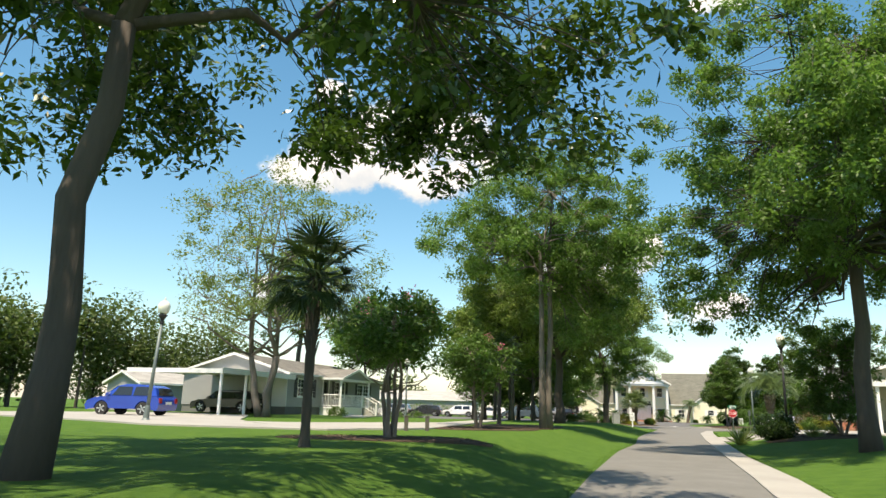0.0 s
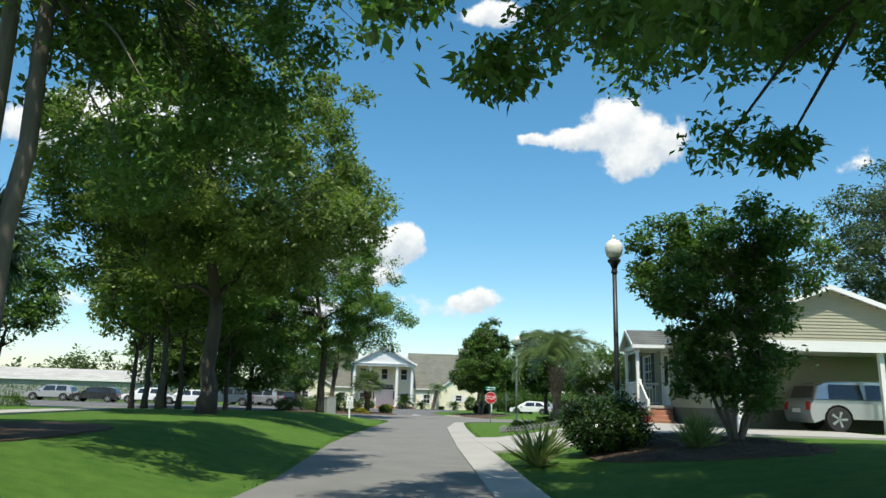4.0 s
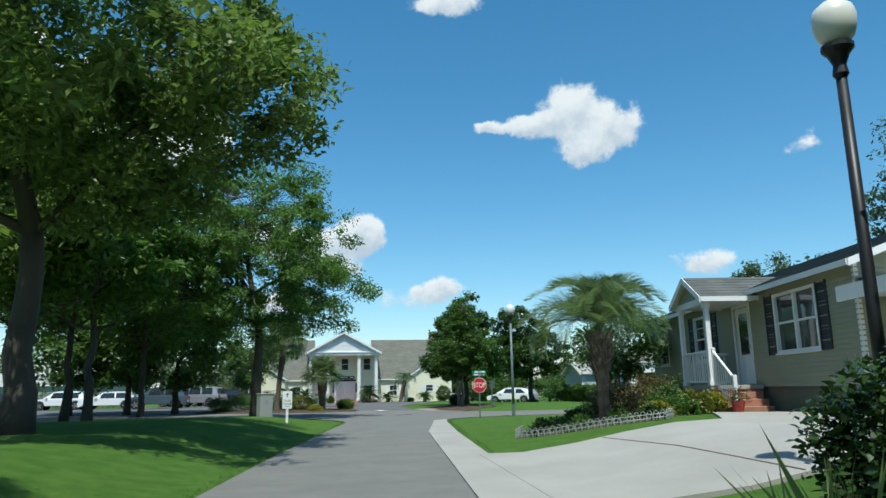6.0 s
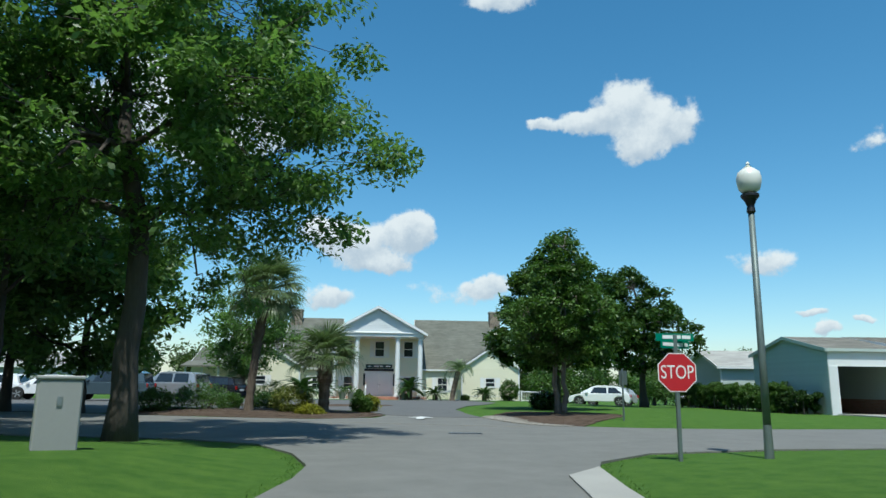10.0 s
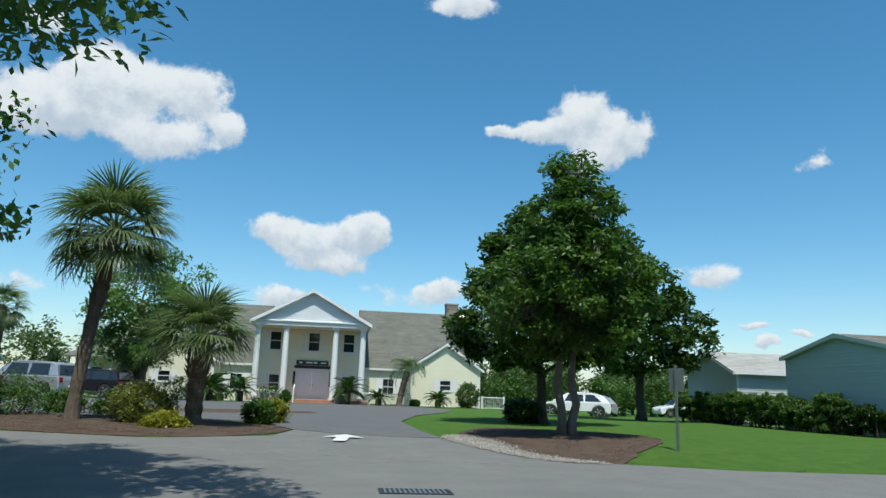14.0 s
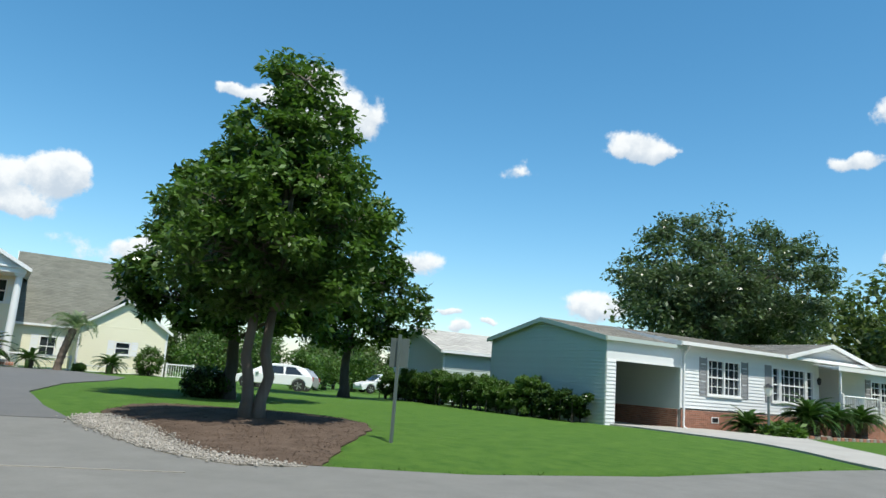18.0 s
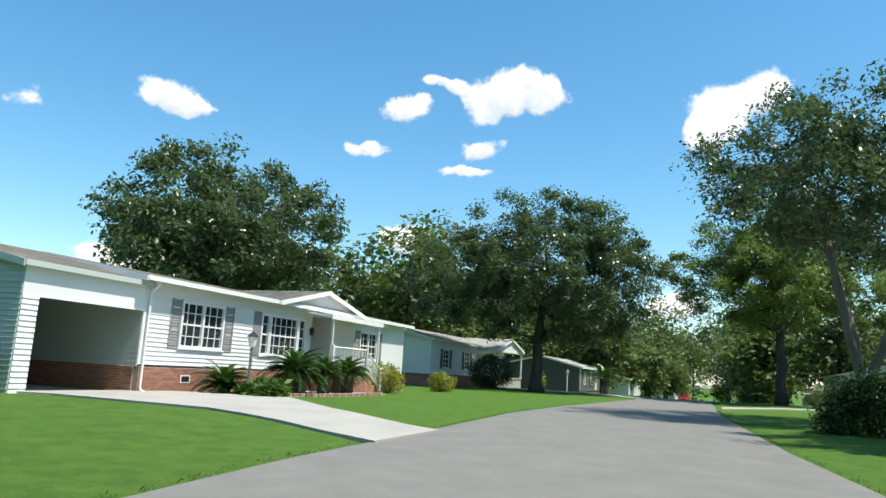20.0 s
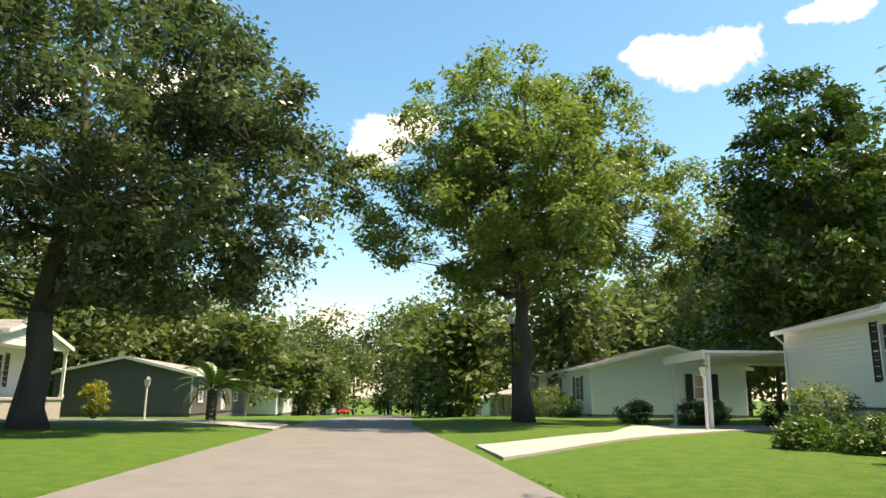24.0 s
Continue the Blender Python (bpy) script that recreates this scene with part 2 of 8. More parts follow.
LEAF_YELLOW = leaf_mat("golden_shrub_leaf", (0.16, 0.17, 0.02), (0.30, 0.28, 0.03), 0.3)
LEAF_NANDINA = leaf_mat("nandina_leaf", (0.10, 0.125, 0.025), (0.19, 0.19, 0.035), 0.3)
LEAF_RED = leaf_mat("bronze_shrub_leaf", (0.10, 0.06, 0.03), (0.12, 0.11, 0.03), 0.25)
LEAF_CRAPE = leaf_mat("crape_myrtle_leaf", (0.055, 0.11, 0.026), (0.11, 0.18, 0.045), 0.36)
LEAF_FAR = leaf_mat("far_wood_leaf", (0.06, 0.092, 0.03), (0.128, 0.165, 0.055), 0.33)
FROND = leaf_mat("palm_frond_leaf", (0.095, 0.14, 0.055), (0.17, 0.215, 0.10), 0.3, 0.35, 0.4)
FROND_GREY = leaf_mat("pindo_frond_leaf", (0.105, 0.155, 0.08), (0.21, 0.26, 0.16), 0.32, 0.32, 0.4)
# shade from the leaning oak is put into this frond colour
FROND_SHADED = leaf_mat("shaded_windmill_frond", (0.03, 0.055, 0.02), (0.06, 0.09, 0.035), 0.2, 0.4, 0.4)
FROND_DRY = leaf_mat("dry_frond", (0.20, 0.16, 0.085), (0.30, 0.25, 0.15), 0.2)
CYCAD = leaf_mat("sago_leaf", (0.035, 0.085, 0.02), (0.075, 0.14, 0.03), 0.2, 0.35, 0.4)
FLOWER_PINK = mat("pink_blossom", (0.55, 0.10, 0.20), (0.7, 0.22, 0.32), 2, 20, 0.7)
FLOWER_WHITE = mat("white_blossom", (0.75, 0.74, 0.68), (0.6, 0.6, 0.55), 2, 20, 0.7)
WHITE = mat("white_paint", (0.80, 0.80, 0.78), (0.72, 0.72, 0.70), 0.8, 20, 0.5)
WHITE_VINYL = mat("white_vinyl_siding", (0.74, 0.75, 0.74), (0.66, 0.67, 0.66), 0.5, 15, 0.5, obj_random=0.05)
CREAM = mat("cream_vinyl_siding", (0.82, 0.78, 0.58), (0.77, 0.73, 0.54), 0.5, 15, 0.55, obj_random=0.05)
SAGE = mat("sage_green_siding", (0.47, 0.535, 0.50), (0.43, 0.49, 0.46), 0.5, 15, 0.55, obj_random=0.06)
KHAKI = mat("olive_beige_siding", (0.33, 0.32, 0.22), (0.28, 0.275, 0.19), 0.5, 15, 0.6, obj_random=0.05)
GREY_SIDING = mat("grey_vinyl_siding", (0.32, 0.32, 0.31), (0.27, 0.27, 0.265), 0.5, 15, 0.55, obj_random=0.05)
DARK_SIDING = mat("dark_brown_siding", (0.13, 0.12, 0.11), (0.10, 0.092, 0.085), 0.5, 15, 0.65, obj_random=0.05)
SHINGLE = mat("grey_shingle", (0.19, 0.18, 0.155), (0.27, 0.255, 0.225), 1.5, 14.0, 0.95, 0.5, 20.0, island=0.25, spec=0.2)
SHINGLE_LIGHT = mat("pale_shingle", (0.34, 0.33, 0.305), (0.43, 0.42, 0.39), 1.5, 14.0, 0.95, 0.5, 20.0, island=0.2, spec=0.2)
SHINGLE_DARK = mat("dark_shingle", (0.085, 0.09, 0.085), (0.14, 0.145, 0.135), 1.5, 14.0, 0.95, 0.5, 20.0, island=0.25, spec=0.2)
SHUTTER_BLACK = mat("black_shutter", (0.018, 0.017, 0.018), (0.03, 0.028, 0.03), 3, 20, 0.6)
SHUTTER_GREY = mat("grey_shutter", (0.26, 0.26, 0.26), (0.22, 0.22, 0.22), 3, 20, 0.6)
BRICK = mat("red_brick", (0.26, 0.115, 0.075), (0.36, 0.18, 0.12), 3.0, 30.0, 0.9, 0.3, 60, island=0.45)
BRICK_OBJ = mat("weathered_red_brick", (0.26, 0.115, 0.075), (0.36, 0.18, 0.12), 3.0, 30.0, 0.9, 0.3, 60, obj_random=0.5)
MORTAR = mat("mortar", (0.42, 0.39, 0.35), (0.34, 0.32, 0.29), 5, 40, 0.95)
STONE = mat("field_stone", (0.16, 0.12, 0.085), (0.33, 0.27, 0.20), 2.0, 12.0, 0.9, 0.4, 20, island=0.7)
GLASS = glass_mat("window_glass")
BLIND = mat("pale_blind", (0.45, 0.45, 0.43), (0.36, 0.36, 0.35), 2, 10, 0.7)
IRON = mat("black_iron", (0.014, 0.015, 0.017), (0.03, 0.03, 0.032), 5, 30, 0.45, metal=0.3)
GALV = mat("galvanised_steel", (0.36, 0.38, 0.38), (0.26, 0.28, 0.28), 6, 40, 0.45, metal=0.7)
GALV_WHITE = mat("weathered_white_wire", (0.44, 0.45, 0.44), (0.2, 0.21, 0.2), 6, 40, 0.55, metal=0.1)
GREENGREY = mat("grey_green_steel", (0.16, 0.20, 0.19), (0.12, 0.15, 0.145), 6, 40, 0.5, metal=0.3)
GLOBE = mat("frosted_lamp_globe", (0.78, 0.77, 0.70), (0.70, 0.69, 0.62), 2, 10, 0.3)
SIGN_RED = mat("sign_red", (0.50, 0.018, 0.028), (0.44, 0.016, 0.024), 1, 8, 0.35)
SIGN_GREEN = mat("sign_green", (0.0, 0.20, 0.12), (0.0, 0.17, 0.10), 1, 8, 0.35)
SIGN_WHITE = mat("sign_white", (0.82, 0.82, 0.80), (0.76, 0.76, 0.74), 1, 8, 0.4)
INK = mat("black_ink", (0.02, 0.02, 0.02), (0.03, 0.03, 0.03), 3, 20, 0.6)
PAINT_WHITE = mat("road_paint_white", (0.72, 0.72, 0.70), (0.55, 0.55, 0.53), 3, 30, 0.8)
TYRE = mat("tyre_rubber", (0.018, 0.018, 0.018), (0.03, 0.03, 0.03), 5, 40, 0.9)
RIM = mat("alloy_rim", (0.55, 0.56, 0.57), (0.45, 0.46, 0.47), 3, 20, 0.3, metal=0.8)
CAR_GLASS = glass_mat("car_glass", (0.015, 0.018, 0.02))
CAR_WHITE = mat("white_car_paint", (0.80, 0.80, 0.80), (0.76, 0.76, 0.76), 1, 6, 0.2, spec=0.7)
CAR_BLUE = mat("blue_car_paint", (0.012, 0.055, 0.35), (0.01, 0.045, 0.30), 1, 6, 0.2, spec=0.7)
CAR_RED = mat("red_car_paint", (0.48, 0.012, 0.02), (0.42, 0.01, 0.018), 1, 6, 0.2, spec=0.7)
CAR_SLATE = mat("slate_car_paint", (0.06, 0.09, 0.11), (0.05, 0.075, 0.095), 1, 6, 0.2, spec=0.7)
CAR_BLACK = mat("black_car_paint", (0.015, 0.015, 0.018), (0.02, 0.02, 0.024), 1, 6, 0.2, spec=0.7)
CAR_SILVER = mat("silver_car_paint", (0.45, 0.46, 0.47), (0.40, 0.41, 0.42), 1, 6, 0.22, metal=0.5)
LIGHT_RED = mat("tail_light", (0.35, 0.01, 0.01), (0.3, 0.01, 0.01), 3, 10, 0.2)
LIGHT_CLEAR = mat("head_light", (0.7, 0.7, 0.7), (0.6, 0.6, 0.6), 3, 10, 0.1)
RED_POT = mat("red_glazed_pot", (0.38, 0.03, 0.025), (0.30, 0.025, 0.02), 3, 15, 0.3)
DARK_POT = mat("dark_pot", (0.05, 0.045, 0.04), (0.08, 0.07, 0.06), 3, 15, 0.6)
GREY_POT = mat("stone_planter", (0.30, 0.29, 0.26), (0.22, 0.21, 0.19), 4, 20, 0.9, 0.3)
# interior shade put into a dark grey; also used on skirts, bases, a door
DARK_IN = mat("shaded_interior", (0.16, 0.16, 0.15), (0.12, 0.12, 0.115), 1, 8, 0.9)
WOOD_DARK = mat("weathered_wood_post", (0.07, 0.06, 0.05), (0.12, 0.10, 0.085), 4, 30, 0.9, 0.4, 30, stretch=(1, 1, 0.2))
HEATER = mat("white_plastic", (0.70, 0.71, 0.70), (0.62, 0.63, 0.62), 2, 20, 0.4)
SHINGLE_CLUB = mat("olive_grey_shingle", (0.125, 0.125, 0.102), (0.172, 0.17, 0.142), 1.5, 14.0, 0.95, 0.5, 20.0, island=0.22, spec=0.2)
SKIRT = mat("olive_skirt_panel", (0.10, 0.105, 0.075), (0.14, 0.145, 0.105), 2, 15, 0.7)
CHIP = mat("bark_chip", (0.065, 0.046, 0.035), (0.15, 0.11, 0.082), 3.0, 20.0, 0.95, island=0.9, spec=0.1)
PEBBLE = mat("gravel_stone", (0.20, 0.182, 0.155), (0.36, 0.335, 0.295), 3.0, 20.0, 0.85, island=0.6)
SIGN_DARK = mat("dark_green_board", (0.012, 0.035, 0.028), (0.02, 0.05, 0.04), 2, 12, 0.5)
for m in (GRASS, ASPHALT, LOT_ASPHALT):
    for n in m.node_tree.nodes:
        if n.bl_idname == "ShaderNodeTexNoise":
            n.inputs["Detail"].default_value, n.inputs["Roughness"].default_value = 9.0, 0.72


# ---- mesh helpers ----
class Shape:
    """Collects vertices and faces of one mesh."""

    def __init__(self):
        self.v, self.f = [], []

    def poly(self, pts):
        n = len(self.v)
        self.v += [tuple(p) for p in pts]
        self.f.append(tuple(range(n, n + len(pts))))
        return self

    def box(self, x0, y0, z0, x1, y1, z1):
        n = len(self.v)
        self.v += [(x0, y0, z0), (x1, y0, z0), (x1, y1, z0), (x0, y1, z0), (x0, y0, z1), (x1, y0, z1), (x1, y1, z1), (x0, y1, z1)]
        self.f += [tuple(n + i for i in q) for q in ((0, 3, 2, 1), (4, 5, 6, 7), (0, 1, 5, 4), (1, 2, 6, 5), (2, 3, 7, 6), (3, 0, 4, 7))]
        return self

    def prism(self, poly, axis, a, b):
        """Extrudes a polygon (pairs) along an axis from a to b."""
        def put(p, c):
            q = list(p)
            q.insert(axis, c)
            return tuple(q)
        n, k = len(self.v), len(poly)
        self.v += [put(p, a) for p in poly] + [put(p, b) for p in poly]
        self.f += [tuple(n + i for i in range(k))[::-1], tuple(n + k + i for i in range(k))]
        self.f += [(n + i, n + (i + 1) % k, n + k + (i + 1) % k, n + k + i) for i in range(k)]
        return self

    def tube(self, pts, radii, n=8, cap=True):
        pts = [Vector(p) for p in pts]
        base, rings = len(self.v), len(pts)
        side = None
        for i, p in enumerate(pts):
            way = (pts[min(i + 1, rings - 1)] - pts[max(i - 1, 0)]).normalized()
            if side is None:
                side = way.orthogonal().normalized()
            side = (side - way * side.dot(way)).normalized()
            other = way.cross(side)
            for k in range(n):
                a = 2 * math.pi * k / n
                self.v.append(tuple(p + (side * math.cos(a) + other * math.sin(a)) * radii[i]))
        for i in range(rings - 1):
            for k in range(n):
                a, b = base + i * n + k, base + i * n + (k + 1) % n
                self.f.append((a, b, b + n, a + n))
        if cap:
            self.f.append(tuple(base + k for k in range(n))[::-1])
            self.f.append(tuple(base + (rings - 1) * n + k for k in range(n)))
        return self

    def lathe(self, rows, n=16, cx=0.0, cy=0.0):
        """Rows of radius and height, from bottom to top."""
        return self.tube([(cx, cy, z) for _, z in rows], [max(r, 0.001) for r, _ in rows], n)


def make_mesh(name, shape, material, bevel=0.0, smooth=False):
    me = bpy.data.meshes.new(name)
    me.from_pydata(shape.v, [], shape.f)
    bm = bmesh.new()
    bm.from_mesh(me)
    bmesh.ops.recalc_face_normals(bm, faces=bm.faces)
    if bevel:
        bmesh.ops.bevel(bm, geom=bm.edges, offset=bevel, segments=1, affect="EDGES", clamp_overlap=True)
    bm.to_mesh(me)
    bm.free()
    if smooth:
        me.shade_smooth()
    me.materials.append(material)
    return me


def part(name, shape, material, parent, label="", bevel=0.0, smooth=False, at=None):
    ob = new(name, shape if isinstance(shape, bpy.types.Mesh) else make_mesh(name, shape, material, bevel, smooth))
    ob.parent = parent
    if at is not None:
        ob.matrix_basis = at
    if label:
        ob["label"] = label
    return ob


def thing(name, label, category, x=0.0, y=0.0, z=0.0, turn=0.0, group="", kind="", data=None):
    ob = new(name, data)
    ob.matrix_basis = pose(x, y, z, 0, 0, turn)
    return tagged(ob, label, category, group, kind)


def solid(name, shape, material, label, category, group="", kind="", bevel=0.0, smooth=False):
    return tagged(new(name, make_mesh(name, shape, material, bevel, smooth)), label, category, group, kind)


def fast_mesh(name, verts, faces, material):
    me = bpy.data.meshes.new(name)
    nf, k = faces.shape
    me.vertices.add(len(verts)), me.loops.add(nf * k), me.polygons.add(nf)
    me.vertices.foreach_set("co", verts.astype(np.float32).ravel())
    me.loops.foreach_set("vertex_index", faces.astype(np.int32).ravel())
    me.polygons.foreach_set("loop_start", np.arange(0, nf * k, k, dtype=np.int32))
    me.polygons.foreach_set("loop_total", np.full(nf, k, dtype=np.int32))
    me.update(calc_edges=True)
    me.materials.append(material)
    return me


# ---- the lie of the land ----
ROAD1_L = [(-9.0, -30.0), (-2.6, -6.0), (1.3, 8.3), (2.4, 12.3), (5.0, 21.1), (7.1, 27.0), (9.3, 35.0), (10.9, 39.9), (12.9, 45.6), (14.4, 49.9), (15.6, 53.2)]
ROAD1_R = [(19.0, 52.6), (18.4, 51.0), (16.1, 45.4), (12.2, 33.5), (7.5, 18.4), (5.6, 12.2), (4.6, 9.1), (1.0, -4.0), (-5.5, -30.0)]
GUTTER_R = [(19.9, 53.4), (19.1, 51.4), (16.8, 44.9), (12.9, 33.2), (8.4, 19.2), (6.4, 12.0), (5.5, 9.2), (1.9, -4.0), (-4.5, -30.0)]
NEAR_LEFT = [(15.95, 54.6), (15.95, 56.5), (15.5, 58.5), (14.2, 60.0), (10.0, 62.2), (0.0, 66.0), (-40.0, 80.0)]
FAR_LEFT = [(-40.0, 96.0), (0.0, 79.5), (10.5, 73.4), (14.5, 70.6), (17.8, 68.7), (20.3, 69.6), (21.5, 72.6)]
FAR_RIGHT = [(24.1, 69.2), (24.1, 66.0), (24.6, 63.8), (26.6, 62.4), (29.5, 61.5), (34.7, 60.9), (38.5, 60.2), (47.6, 58.7), (54.7, 57.0), (64.4, 54.2),
             (75.1, 51.0), (85.0, 48.0), (110.0, 41.0), (150.0, 29.0), (215.0, 8.0)]
NEAR_RIGHT = [(213.0, 2.0), (148.0, 23.0), (108.0, 36.0), (84.7, 43.6), (78.5, 45.5), (66.4, 48.2), (59.9, 49.8), (52.7, 51.3), (40.0, 53.6), (29.0, 55.2), (25.0, 55.6), (22.0, 55.3), (20.4, 54.2)]
ROAD = ROAD1_L + NEAR_LEFT + FAR_LEFT + [(22.8, 73.0)] + FAR_RIGHT + NEAR_RIGHT + [(19.9, 53.4)] + ROAD1_R
OUTER = ROAD1_L + NEAR_LEFT + FAR_LEFT + [(22.8, 73.0)] + FAR_RIGHT + NEAR_RIGHT + GUTTER_R


def smooth_step(t):
    t = np.clip(t, 0, 1)
    return t * t * (3 - 2 * t)


def road_distance(x, y):
    best = np.full(x.shape, 1e9)
    inside = np.zeros(x.shape, bool)
    n = len(OUTER)
    for i in range(n):
        (ax, ay), (bx, by) = OUTER[i], OUTER[(i + 1) % n]
        dx, dy = bx - ax, by - ay
        t = np.clip(((x - ax) * dx + (y - ay) * dy) / (dx * dx + dy * dy + 1e-9), 0, 1)
        best = np.minimum(best, np.hypot(x - ax - t * dx, y - ay - t * dy))
        cross = (ay > y) != (by > y)
        inside ^= cross & (x < (bx - ax) * (y - ay) / (by - ay + 1e-12) + ax)
    return np.where(inside, 0.0, best), inside


def land(x, y):
    """The height of the ground."""
    x, y = np.asarray(x, float), np.asarray(y, float)
    s = np.clip(x - 80.0, 0, 160)
    base = -0.0245 * np.where(s < 10, s * s / 20, s - 5)
    d, inside = road_distance(x, y)
    left = x < 3.5 + (y - 12.0) * 0.33
    high = 0.10 + 0.42 * np.where(left, smooth_step((60.0 - y) / 12.0), smooth_step((51.0 - y) / 10.0)) * smooth_step((34.0 - x) / 8.0)
    swell = 0.05 * np.sin(x * 0.21 + 1.3) * np.cos(y * 0.17) * smooth_step((d - 3) / 12)
    dip = -0.026 * np.clip(y - 79.0 - 0.15 * (x - 35.0), 0, 40) * smooth_step((x - 38.0) / 5.0)
    mound = 0.13 * np.exp(-((x - 27.0) ** 2 + (y - 67.9) ** 2) / 4.4)
    return base + dip + high * smooth_step(d / np.where(left | (y > 48.0), 3.0, 4.4)) + swell + mound


def at(x, y):
    return float(land(np.array([x]), np.array([y]))[0])


COVERS = []


def ragged(outline, amount, seed=1):
    """The same outline with rounded corners and an uneven edge."""
    rng, out, n = random.Random(seed), [], len(outline)
    for i in range(n):
        p = [Vector(outline[(i + k - 1) % n]) for k in range(4)]
        cuts = max(3, int((p[2] - p[1]).length / 0.22))
        for j in range(cuts):
            t = j / cuts
            q = 0.5 * (2 * p[1] + (p[2] - p[0]) * t + (2 * p[0] - 5 * p[1] + 4 * p[2] - p[3]) * t * t + (3 * p[1] - p[0] - 3 * p[2] + p[3]) * t ** 3)
            out.append((q.x + rng.uniform(-amount, amount), q.y + rng.uniform(-amount, amount)))
    return out


def sheet(name, outline, material, lift, label, category, longest=1.3, kind="structure"):
    """A flat piece of ground cover that follows the land."""
    if name in ("mulch_bed", "gravel_verge"):
        outline = ragged(outline, 0.05, len(outline))
    COVERS.append(outline)
    bm = bmesh.new()
    bm.faces.new([bm.verts.new((x, y, 0)) for x, y in outline])
    bmesh.ops.triangulate(bm, faces=bm.faces)
    for _ in range(7):
        long = [e for e in bm.edges if e.calc_length() > longest and abs(e.verts[0].co.x) < 130]
        if not long:
            break
        bmesh.ops.subdivide_edges(bm, edges=long, cuts=1)
        bmesh.ops.triangulate(bm, faces=bm.faces)
    xs, ys = np.array([v.co.x for v in bm.verts]), np.array([v.co.y for v in bm.verts])
    for v, z in zip(bm.verts, land(xs, ys)):
        v.co.z = z + (0.02 if name == "mulch_bed" and v.is_boundary else lift)
    for f in bm.faces:
        if f.normal.z < 0:
            f.normal_flip()
    rim = bmesh.ops.extrude_edge_only(bm, edges=[e for e in bm.edges if e.is_boundary])
    for g in rim["geom"]:
        if isinstance(g, bmesh.types.BMVert):
            g.co.z -= lift + 0.06
    me = bpy.data.meshes.new(name)
    bm.to_mesh(me)
    bm.free()
    me.materials.append(material)
    return tagged(new(name, me), label, category, "", kind)


def blob(cx, cy, rx, ry, n=22, turn=0.0, wob=0.12, seed=1):
    rng = random.Random(seed)
    out, a0 = [], radians(turn)
    ph = [rng.uniform(0, 6.28) for _ in range(3)]
    for i in range(n):
        a = 2 * math.pi * i / n
        r = 1 + wob * (math.sin(2 * a + ph[0]) + 0.6 * math.sin(3 * a + ph[1]) + 0.4 * math.sin(5 * a + ph[2])) * 0.6
        x, y = rx * r * math.cos(a), ry * r * math.sin(a)
        out.append((cx + x * math.cos(a0) - y * math.sin(a0), cy + x * math.sin(a0) + y * math.cos(a0)))
    return out


def make_ground():
    def steps(lo, hi, a, b):
        fine = list(np.arange(a, b + 0.01, 1.0))
        low = [a - g for g in (3, 8, 16, 30, 55, 100, 200, 500, 1200, 2600)][::-1]
        top = [b + g for g in (3, 8, 16, 30, 55, 100, 200, 500, 1200, 2600)]
        return np.array(low + fine + top)
    xs, ys = steps(0, 0, -30, 125), steps(0, 0, -20, 108)
    gx, gy = np.meshgrid(xs, ys)
    gz = land(gx.ravel(), gy.ravel()).reshape(gx.shape)
    d, inside = road_distance(gx.ravel(), gy.ravel())
    gz = gz - np.where(inside, 0.03, 0.0).reshape(gx.shape)
    n, m = len(xs), len(ys)
    idx = np.arange(n * m).reshape(m, n)
    faces = np.stack([idx[:-1, :-1], idx[:-1, 1:], idx[1:, 1:], idx[1:, :-1]], -1).reshape(-1, 4)
    me = fast_mesh("ground", np.stack([gx, gy, gz], -1).reshape(-1, 3), faces, GRASS)
    me.shade_smooth()
    tagged(new("ground", me), "mown green lawn rising gently from the road", "ground", "", "structure")


make_ground()
sheet("road", ROAD, ASPHALT, 0.02, "sun-bleached grey asphalt street with a junction", "road")
gutter = [p for p in GUTTER_R] + ROAD1_R[::-1]
sheet("kerb_gutter", gutter, CONCRETE, 0.045, "pale concrete valley gutter along the street", "kerb", 2.0)

# ---- buildings ----
def spans(x0, x1, z, dz, holes):
    """The free stretches of a row at height z between openings (x, z, w, h)."""
    cuts = [(x0, x1)]
    for hx, hz, hw, hh in holes:
        if hz - 0.02 < z + dz / 2 < hz + hh + 0.02:
            cuts = [p for a, b in cuts for p in ((a, min(b, hx)), (max(a, hx + hw), b)) if p[1] - p[0] > 0.03]
    return cuts


